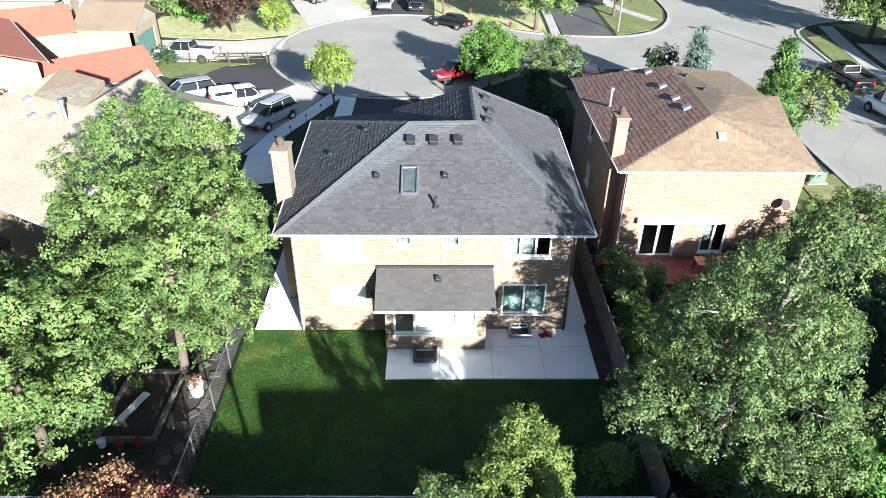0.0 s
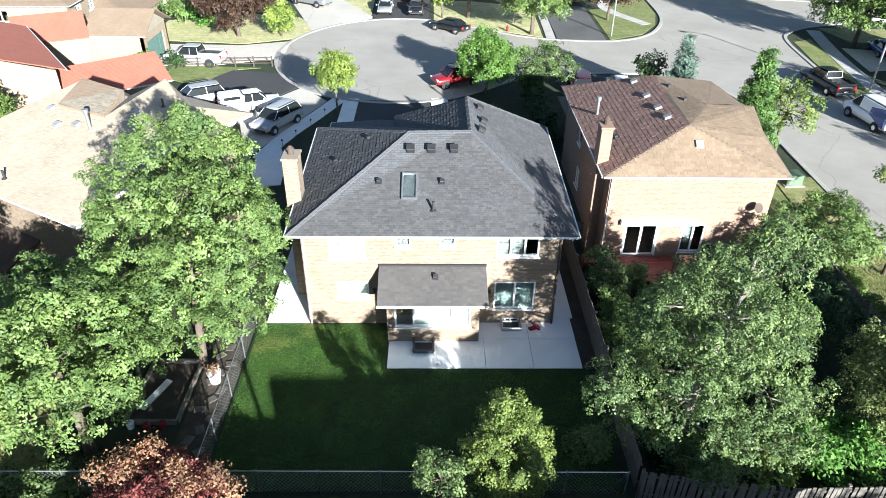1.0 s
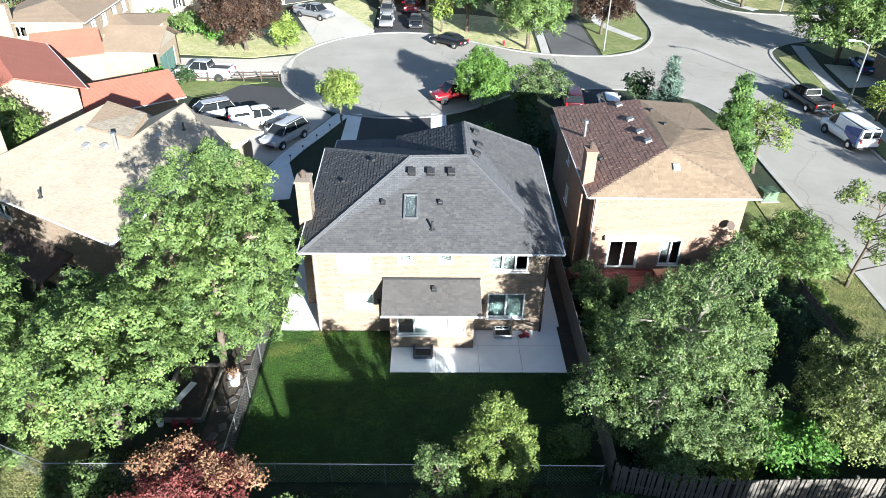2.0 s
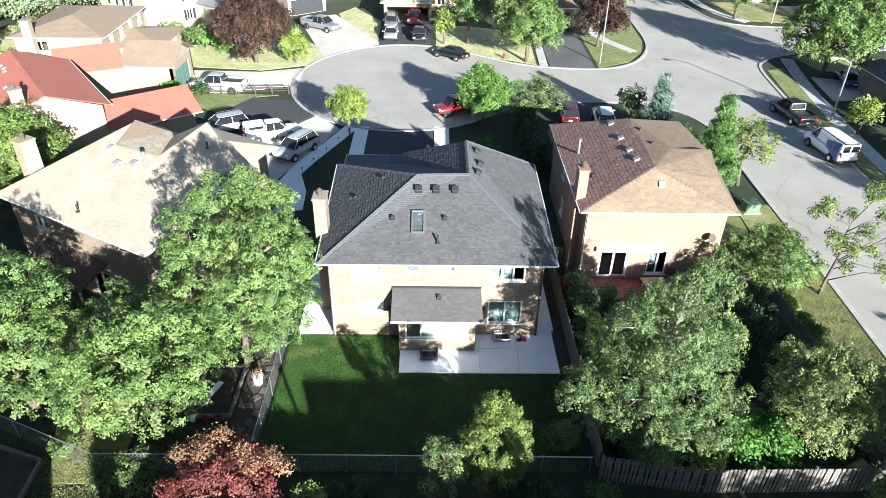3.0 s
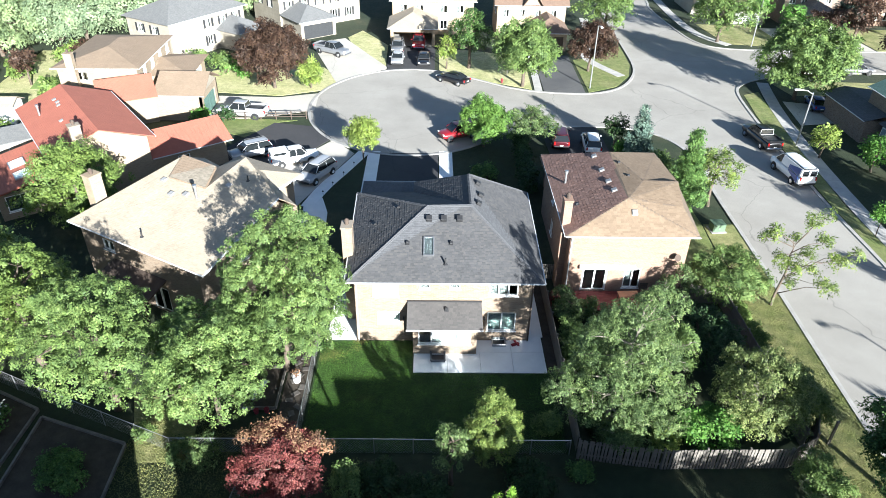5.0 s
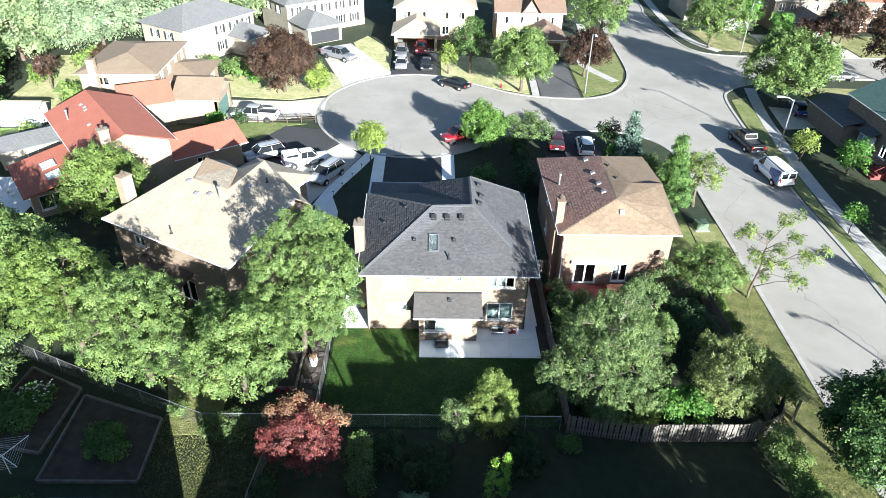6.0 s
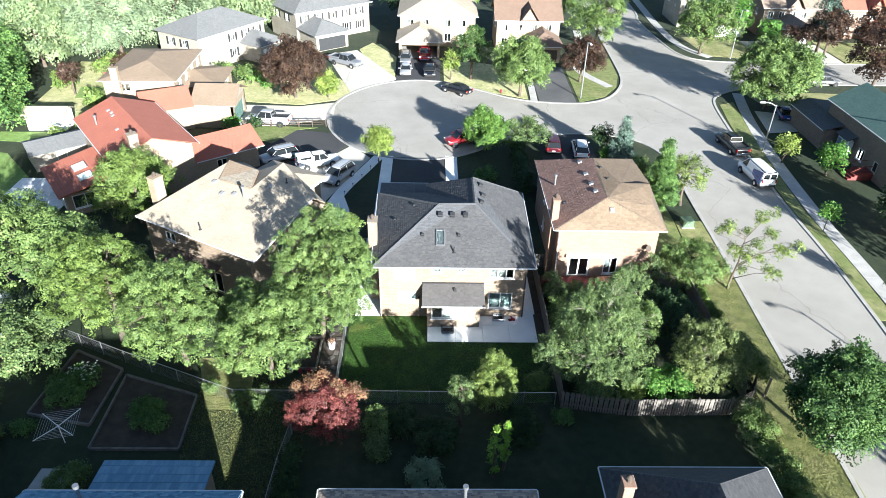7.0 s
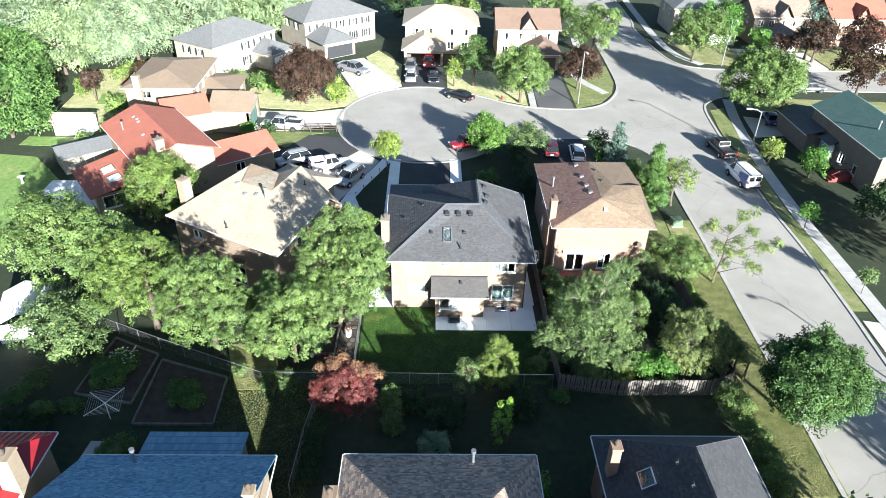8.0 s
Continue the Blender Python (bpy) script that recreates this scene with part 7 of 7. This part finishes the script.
car("sedan", "white car under a street tree by the driveway", 12.9, 91.6, -90, C_WHITE)


# ---- street furniture ----
def street_lamp(x, y, turn, height=8.2):
    p = thing("street_lamp", "grey steel street lamp with a curved arm", "street lamp", x, y, 0, turn, "street lamps")
    part("pole", tubebm([(0, 0, 0), (0, 0, height * 0.5), (0, 0, height)], [0.1, 0.085, 0.07], 10), M_STEEL, p)
    part("arm", tubebm([(0, 0, height - 0.2), (0.7, 0, height + 0.2), (1.6, 0, height + 0.3)], [0.05, 0.045, 0.04], 8), M_STEEL, p)
    part("lamp_head", boxbm(1.4, 2.1, -0.14, 0.14, height + 0.2, height + 0.38, bevel=0.05), M_TRIM, p)
    return p


street_lamp(39.9, 61.3, 180, 6.2), street_lamp(20.2, 79.0, -90), street_lamp(49.9, 99.2, -90), street_lamp(38.6, 10.3, 180, 6.2)


def fence(label, pts, height, board=0.14, gap=0.02, material=None, tilt=0.0, group="", step=2.4):
    f = thing("fence", label, "fence")
    m = material or M_WOOD
    shared = None
    for (x0, y0), (x1, y1) in zip(pts, pts[1:]):
        v = Vector((x1 - x0, y1 - y0, 0))
        L, a = v.length, math.degrees(math.atan2(v.y, v.x))
        T = pose(x0, y0, 0, 0, 0, a)
        for i in range(int(L / step) + 1):
            u = min(i * step, L)
            part("post", boxbm(u - 0.05, u + 0.05, 0.02, 0.12, 0, height + 0.05, T), m, f)
        for z in (0.35, height - 0.3):
            part("rail", boxbm(0, L, 0.02, 0.06, z, z + 0.09, T), m, f)
        if shared is None:
            q = part("board", boxbm(0, board, -0.02, 0.015, 0.04, height), m, f)
            shared = q.data
            q.matrix_basis = T
        n = int(L / (board + gap))
        for i in range(n):
            o = new("board", shared)
            o.parent = f
            o.matrix_basis = T @ pose(i * (board + gap), random.uniform(-0.008, 0.008), random.uniform(-0.03, 0.02), 0, random.uniform(-tilt, tilt), 0)
    return f


def chain_fence(label, pts, height=1.2, step=2.4):
    f = thing("chain_link_fence", label, "fence")
    for (x0, y0), (x1, y1) in zip(pts, pts[1:]):
        v = Vector((x1 - x0, y1 - y0, 0))
        L = v.length
        T = pose(x0, y0, 0, 0, 0, math.degrees(math.atan2(v.y, v.x)))
        n = max(1, round(L / step))
        for i in range(n + 1):
            part("post", tubebm([T @ Vector((L * i / n, 0, 0)), T @ Vector((L * i / n, 0, height + 0.06))], [0.03, 0.03], 6), M_STEEL, f)
        part("top_rail", tubebm([T @ Vector((0, 0, height)), T @ Vector((L, 0, height))], [0.022, 0.022], 6), M_STEEL, f)
        b = bmesh.new()
        k = int(L / 0.16)
        for i in range(k):
            for s in (-1, 1):
                u = i * 0.16
                tube(b, [T @ Vector((u, 0, 0.03)), T @ Vector((min(L, max(0, u + s * height * 0.8)), 0, height))], [0.004, 0.004], 3, False)
        part("mesh", b, M_STEEL, f)
    return f


fence("weathered grey board fence between the gardens", [(7.7, 36.5), (7.65, 18.4)], 1.6, tilt=0.6)
fence("old leaning grey board fence, partly sunlit", [(7.6, 17.9), (12.2, 17.2), (19.4, 17.3), (21.2, 18.2)], 1.6, 0.13, 0.05, tilt=2.0)
fence("weathered grey board fence on the street side", [(18.6, 32.6), (20.9, 32.4), (20.9, 18.6)], 1.6, tilt=0.8)
chain_fence("low galvanised chain-link fence of the back lawn", [(-8.4, 28), (-8.4, 18.3), (7.2, 18.2)])
chain_fence("low galvanised chain-link fence between gardens", [(-30.6, 25.0), (-24.5, 22.2), (-15.4, 18.3), (-8.4, 18.3)])
chain_fence("low chain-link fence between gardens", [(-10.6, 18.2), (-11.2, 12.6), (-11.4, 8)])

tree("leafy street tree on the far side", 39.6, -3.0, 8.0, 3.6, L_MAPLE, size=0.2, seed=191, base=0.25)


M_BLADE = leafy("grass_blades", [(0.14, 0.16, 0.06), (0.185, 0.2, 0.08), (0.24, 0.23, 0.11)], 0.7, 0.25)


# grass of the back lawn, with worn dry spots (x, y, size, blades)
DRY_SPOTS = [(-7.3, 26.5, 0.5, 900), (-5.6, 27.8, 0.22, 450), (-8.1, 26.1, 0.3, 350), (-5.8, 27.1, 0.25, 250)]
def grass(n):
    rg = np.random.default_rng(5)
    p = np.stack([rg.uniform(-8.2, 7.1, n), rg.uniform(18.4, 27.9, n), np.full(n, 0.05)], 1)
    p = p[~((p[:, 0] > -2.0) & (p[:, 1] > 24.7))]
    p[:, 2] += rg.uniform(0.01, 0.04, len(p))
    nn = rg.normal(size=(len(p), 3))
    nn[:, 2] *= 0.25
    nn /= np.linalg.norm(nn, axis=1, keepdims=True)
    g = leaf_mesh("grass", p, nn, 0.02, leafy("lawn_blades", [(0.07, 0.155, 0.028), (0.09, 0.185, 0.035), (0.12, 0.21, 0.047)], 0.6, 0.3), None, rg, "small")
    tagged(g, "short mown green grass of the back lawn", "grass", kind="stuff")
    q = np.concatenate([np.concatenate([rg.normal((x, y), (s, 0.7 * s), (k, 2)), rg.uniform(0.065, 0.095, (k, 1))], 1) for x, y, s, k in DRY_SPOTS])
    q = q[(q[:, 0] > -8.2) & (q[:, 0] < -2.1) & (q[:, 1] < 27.95)]
    leaf_mesh("dry_grass", q, np.tile([[0.0, 0.0, 1.0]], (len(q), 1)), 0.022, leafy("dry_blades", [(0.2, 0.19, 0.07), (0.27, 0.24, 0.1), (0.34, 0.29, 0.14)], 0.7, 0.25), g, rg, "small")


grass(140000)


def grass_strip(label, quad, n, seed):
    """Blades over a four-cornered piece of ground."""
    rg = np.random.default_rng(seed)
    a, b = rg.random((n, 1)), rg.random((n, 1))
    q = np.array(quad, float)
    xy = (q[0] * (1 - a) + q[1] * a) * (1 - b) + (q[3] * (1 - a) + q[2] * a) * b
    p = np.concatenate([xy, 0.04 + rg.uniform(0, 0.05, (n, 1))], 1)
    nn = rg.normal(size=(n, 3))
    nn[:, 2] *= 0.3
    nn /= np.linalg.norm(nn, axis=1, keepdims=True)
    tagged(leaf_mesh("grass", p, nn, 0.03, M_BLADE, None, rg, "small"), label, "grass", kind="stuff")


grass_strip("short grass between two back gardens", [(-17.4, 7.5), (-10.4, 7.5), (-10.0, 19.0), (-18.4, 22.5)], 40000, 201)
grass_strip("short dry grass of the street verge", [(20.9, 8.0), (25.2, 8.0), (26.2, 38.0), (20.9, 38.0)], 60000, 202)

# added out of view to cast shade over the near roof
for i, (x, y, hh, s) in enumerate([(24.6, -3.8, 8.4, 3.2), (24.4, -11.0, 9.6, 3.4), (23.0, 2.6, 5.6, 2.2)]):
    tree("unseen leafy tree added to shade the near house", x, y, hh, s, L_MAPLE, size=0.2, seed=195 + i, base=0.1)


# ---- small things ----
def path_light(x, y):
    p = thing("path_light", "small black path light beside the walkway", "path light", x, y, 0, 0, "path lights")
    part("stake", tubebm([(0, 0, 0), (0, 0, 0.5)], [0.02, 0.02], 6), M_BLACK, p)
    part("hood", tubebm([(0, 0, 0.5), (0, 0, 0.6)], [0.1, 0.04], 10), M_BLACK, p)
    return p


for x, y in ((-7.9, 57.0), (-8.7, 54.8), (-9.5, 52.6), (-10.3, 50.4), (-11.0, 48.6)):
    path_light(x, y)


def utility_box():
    p = thing("utility_box", "green metal utility box on the verge", "utility box", 24.5, 43.1, 0, 4)
    p.scale = (0.8, 0.8, 0.8)
    part("pad", boxbm(-0.85, 0.85, -0.8, 0.8, 0, 0.12), M_KERB, p)
    b = part("cabinet", boxbm(-0.7, 0.7, -0.6, 0.6, 0.12, 0.95, bevel=0.04), M_BOXGREEN, p)
    part("lid", boxbm(-0.74, 0.74, -0.64, 0.64, 0.95, 1.03, bevel=0.03), M_BOXGREEN, b)
    part("handle", boxbm(-0.08, 0.08, -0.64, -0.6, 0.5, 0.56), M_STEEL, b)


utility_box()


def rail_fence():
    f = thing("rail_fence", "low weathered split-rail fence beside the driveway", "fence")
    for i in range(7):
        x = -26.0 + 1.75 * i
        part("post", boxbm(x - 0.06, x + 0.06, 66.5 + 0.13 * i, 66.62 + 0.13 * i, 0, 1.0), M_WOOD_DARK, f)
    for z in (0.35, 0.62, 0.9):
        part("rail", tubebm([(-26.0, 66.56, z), (-15.5, 67.34, z)], [0.045, 0.045], 6), M_WOOD_DARK, f)


rail_fence()
sheet("front_lawn", [(-27.5, 65.2), (-21.5, 61.8), (-18.6, 66.2), (-16.5, 66.8), (-22, 67.2), (-27.5, 66.9)], 0.04, 0.1, M_VERGE, "narrow strip of green grass between driveways", "lawn")


def garden_shed(label, x, y, turn, w, d, h, rise, wall_m, roof_m):
    s = thing("shed", label, "shed", x, y, 0, turn)
    block(s, -w / 2, w / 2, -d / 2, d / 2, h, wall_m, {"s": [(w / 2 - 0.7, 1.1, 0.0, min(1.9, h - 0.2), "door", wall_m)]})
    roof_part(s, hip(-w / 2 - 0.3, w / 2 + 0.3, -d / 2 - 0.3, d / 2 + 0.3, h, rise, 0, 0, "x"), roof_m, 0.08)
    for a, b, c in (((-w / 2, d / 2, h - 0.05), (-w / 2, -d / 2, h - 0.05), (-w / 2, 0, h + rise * 0.85)), ((w / 2, -d / 2, h - 0.05), (w / 2, d / 2, h - 0.05), (w / 2, 0, h + rise * 0.85))):
        gable_end(s, (a, b), c, wall_m, 0.1)
    return s


garden_shed("grey-roofed garden shed with white fascia", -45.0, 56.8, 38, 6.2, 4.4, 2.1, 0.8, M_SIDING, M_ROOF_GREY)
garden_shed("white garden shed with a tan roof", -50.4, 66.0, 2, 4.8, 2.4, 2.1, 0.7, M_WHITE, M_ROOF_TAN)


def party_tent():
    t = thing("tent", "white fabric shelter with a gabled top", "tent", -36.6, 25.4, 0, 20)
    for x in (-1.8, 1.8):
        for y in (-2.4, 2.4):
            part("pole", tubebm([(x, y, 0), (x, y, 2.0)], [0.03, 0.03], 6), M_STEEL, t)
    part("canopy", slab(hip(-1.9, 1.9, -2.5, 2.5, 2.0, 0.8, 0, 0, "y"), 0.03), M_WHITE, t)
    for x in (-1.86, 1.86):
        part("side_cloth", boxbm(x - 0.012, x + 0.012, -2.36, 2.36, 0.1, 1.96), M_WHITE, t)
    part("end_cloth", boxbm(-1.8, 1.8, -2.43, -2.41, 0.1, 1.96), M_WHITE, t)


party_tent()


def clothes_line():
    c = thing("clothes_line", "rotary clothes line with four white arms", "clothes line", -25.6, 14.6, 0, 57)
    part("pole", tubebm([(0, 0, 0), (0, 0, 1.7)], [0.03, 0.03], 8), M_WHITE, c)
    for i in range(4):
        a = math.tau * i / 4
        part("arm", tubebm([(0, 0, 1.58), (1.65 * math.cos(a), 1.65 * math.sin(a), 1.74)], [0.03, 0.025], 6), M_WHITE, c)
    for k in range(1, 9):
        r = 1.65 * k / 8
        z = 1.58 + 0.16 * k / 8
        for i in range(4):
            a, b = math.tau * i / 4, math.tau * (i + 1) / 4
            part("line", tubebm([(r * math.cos(a), r * math.sin(a), z), (r * math.cos(b), r * math.sin(b), z)], [0.006, 0.006], 3), M_WHITE, c)


clothes_line()


def bed_frame(label, pts, h=0.22):
    f = thing("garden_bed", label, "garden bed")
    for (x0, y0), (x1, y1) in zip(pts, pts[1:] + pts[:1]):
        d = Vector((x1 - x0, y1 - y0, 0))
        T = pose(x0, y0, 0, 0, 0, math.degrees(math.atan2(d.y, d.x)))
        part("board", boxbm(0.03, d.length - 0.03, -0.06, 0.06, 0, h, T), M_WOOD, f)
    return f


bed_frame("long wooden board edging of a vegetable garden", [(-23.8, 14.0), (-18.0, 14.0), (-18.2, 18.8), (-23.9, 20.8)])
bed_frame("wooden raised bed with dark soil", [(-12.3, 21.6), (-10.2, 21.6), (-10.2, 25.2), (-12.3, 25.2)])
bed_frame("wooden board edging of the rose bed", [(-29.2, 17), (-24.6, 16), (-24.4, 21.4), (-28.6, 23.4)])


def tub():
    t = thing("bucket", "white plastic tub on a stand with a plant", "bucket", -9.3, 24.0, 0)
    part("tub", tubebm([(0, 0, 0), (0, 0, 0.55)], [0.22, 0.28], 14), M_WHITE, t)
    part("rim", tubebm([(0, 0, 0.55), (0, 0, 0.6)], [0.31, 0.31], 14), M_WHITE, t)
    rg = np.random.default_rng(7)
    P, N = tufts(rg, np.array([(0, 0, 0.75)]), np.array([0.3]), [80])
    leaf_mesh("plant", P, N, 0.07, L_RUST, t, rg)


tub()
b = thing("plank", "pale board lying across the vegetable bed", "plank", -11.5, 23.0, 0.24, 70)
part("board", boxbm(-0.9, 0.9, -0.16, 0.16, 0, 0.05, bevel=0.01), M_WHITE, b)
for i, (x, y, m) in enumerate([(-12.0, 22.0, M_WHITE), (-11.3, 21.9, M_RED), (-10.7, 22.0, M_RED)]):
    b = thing("watering_can", "small plastic garden pail beside the bed", "pail", x, y - 0.6, 0)
    part("can", tubebm([(0, 0, 0), (0, 0, 0.3)], [0.13, 0.16], 12), m, b)
    part("handle", tubebm([(-0.14, 0, 0.3), (0, 0, 0.48), (0.14, 0, 0.3)], [0.012] * 3, 5), M_BLACK, b)
for i in range(14):
    b = thing("stepping_stone", "flat irregular stone set in the soil", "stone", -9.2 + 0.35 * math.sin(i * 2.1), 19.6 + i * 0.55, 0.03, i * 37, "stepping stones")
    part("stone", boxbm(-0.24, 0.24, -0.18, 0.18, 0, 0.05, bevel=0.025), M_STONE, b)


def red_cloth():
    c = thing("chair_cushion", "crumpled red cushion lying on the patio", "cushion", 5.05, 27.55, 0.1, 25)
    part("cushion", boxbm(-0.3, 0.3, -0.14, 0.14, 0, 0.1, bevel=0.04), M_RED, c)
    part("cushion", boxbm(0.0, 0.16, -0.34, 0.3, 0.1, 0.18, bevel=0.03), M_RED, c)


red_cloth()


def deck():
    d = thing("deck", "red-stained wooden deck behind the brown house", "deck")
    for i in range(14):
        part("board", boxbm(10.0, 15.6, 31.0 + i * 0.17, 31.155 + i * 0.17, 0.4, 0.45), M_WOOD_RED, d)
    for x in (10.05, 12.8, 15.5):
        for y in (31.1, 33.2):
            part("post", boxbm(x, x + 0.09, y, y + 0.09, 0, 0.4), M_WOOD_RED, d)
    t = thing("patio_table", "brown folding table on the red deck", "table", 13.8, 32.0, 0.45, 4)
    part("tabletop", boxbm(-0.75, 0.75, -0.4, 0.4, 0.68, 0.73, bevel=0.01), plain("wood_brown", (0.4, 0.17, 0.08), 0.6, 0, 0.3, 2, 20), t)
    for x in (-0.65, 0.65):
        for y in (-0.32, 0.32):
            part("leg", boxbm(x - 0.025, x + 0.025, y - 0.025, y + 0.025, 0, 0.68), M_WOOD_DARK, t)
    c = thing("patio_chair", "dark slatted folding chair on the deck", "chair", 15.2, 32.9, 0.45, 0)
    for i in range(6):
        part("slat", boxbm(-0.3 + 0.1 * i, -0.22 + 0.1 * i, -0.25, 0.2, 0.42, 0.45), M_WOOD_DARK, c)
    part("backrest", boxbm(-0.3, 0.3, 0.2, 0.24, 0.45, 0.95, bevel=0.01), M_WOOD_DARK, c)
    for x in (-0.26, 0.26):
        for y in (-0.22, 0.18):
            part("leg", boxbm(x - 0.02, x + 0.02, y - 0.02, y + 0.02, 0, 0.42), M_WOOD_DARK, c)


deck()


def gate():
    g = thing("gate", "pale slatted wooden gate between the houses", "gate")
    for i in range(9):
        part("slat", boxbm(7.75 + i * 0.15, 7.86 + i * 0.15, 35.3, 35.34, 0.1, 1.5), M_WOOD, g)
    for z in (0.35, 1.2):
        part("rail", boxbm(7.7, 9.2, 35.34, 35.4, z, z + 0.1), M_WOOD, g)


gate()


def bin_box():
    b = thing("storage_bin", "reddish-brown curved storage bin by the fence", "bin", 8.4, 32.0, 0, 0)
    part("bin_body", boxbm(-0.35, 0.35, -0.45, 0.45, 0, 0.9, bevel=0.05), M_WOOD_RED, b)
    part("lid", tubebm([(0, -0.45, 0.9), (0, 0.45, 0.9)], [0.36, 0.36], 16), M_WOOD_RED, b)


bin_box()


def hydrant(x, y):
    h = thing("fire_hydrant", "small red fire hydrant on the lawn", "fire hydrant", x, y, 0)
    part("barrel", tubebm([(0, 0, 0), (0, 0, 0.55), (0, 0, 0.7)], [0.13, 0.12, 0.05], 12), M_RED, h)
    part("nozzle", tubebm([(-0.2, 0, 0.42), (0.2, 0, 0.42)], [0.06, 0.06], 8), M_RED, h)


hydrant(8.6, 80.6)


def bird_bath(x, y):
    b = thing("bird_bath", "white stone bird bath on the lawn", "bird bath", x, y, 0)
    part("pedestal", tubebm([(0, 0, 0), (0, 0, 0.1), (0, 0, 0.7)], [0.25, 0.12, 0.1], 12), M_WHITE, b)
    part("bowl", tubebm([(0, 0, 0.7), (0, 0, 0.82)], [0.15, 0.42], 16), M_WHITE, b)


bird_bath(-50.2, 51.0)


def bench(x, y, turn):
    b = thing("garden_bench", "reddish wooden bench in the garden", "bench", x, y, 0, turn)
    part("seat", boxbm(-1.2, 1.2, -0.25, 0.25, 0.4, 0.46), M_WOOD_RED, b)
    part("backrest", boxbm(-1.2, 1.2, 0.22, 0.27, 0.5, 0.95), M_WOOD_RED, b)
    for xx in (-1.1, 1.1):
        part("leg", boxbm(xx - 0.05, xx + 0.05, -0.22, 0.22, 0, 0.4), M_WOOD_RED, b)


bench(-50.0, 84.6, 20)


def sign_post(x, y, label, h=2.2):
    s = thing("post", label, "post", x, y, 0)
    part("pole", boxbm(-0.06, 0.06, -0.06, 0.06, 0, h), M_WOOD, s)
    part("cap", boxbm(-0.08, 0.08, -0.08, 0.08, h, h + 0.05), M_WOOD, s)


sign_post(22.6, 19.0, "wooden corner post beside the verge", 1.9)
sign_post(9.6, 84.0, "slim wooden post on the front lawn", 1.2)


def fence_panel():
    f = thing("fence", "pale wide wooden panel at the fence corner", "fence")
    m = pose(21.3, 18.4, 0, 0, 0, 62)
    part("panel", boxbm(0, 2.2, -0.03, 0.03, 0.05, 1.6, m), M_WOOD, f)
    part("post", boxbm(-0.06, 0.06, -0.06, 0.06, 0, 1.7, m), M_WOOD, f)


fence_panel()


def pool_patio():
    s = thing("patio", "shaded grey concrete patio with garden furniture", "patio", kind="structure")
    for i in range(3):
        for k in range(3):
            part("panel", boxbm(-47 + 2.4 * i, -44.63 + 2.4 * i, 44.5 + 2.4 * k, 46.87 + 2.4 * k, -0.05, 0.06), M_CONC, s)
    for i in range(3):
        c = thing("patio_chair", "white plastic garden chair on the patio", "chair", -45.6 + 1.6 * i, 47.4 + 0.8 * (i % 2), 0.06, 40 * i, "white garden chairs")
        part("seat", boxbm(-0.25, 0.25, -0.25, 0.25, 0.4, 0.44, bevel=0.01), M_WHITE, c)
        part("backrest", boxbm(-0.25, 0.25, 0.22, 0.26, 0.44, 0.9, bevel=0.01), M_WHITE, c)
        for xx in (-0.22, 0.22):
            for yy in (-0.22, 0.22):
                part("leg", boxbm(xx - 0.02, xx + 0.02, yy - 0.02, yy + 0.02, 0, 0.4), M_WHITE, c)


pool_patio()
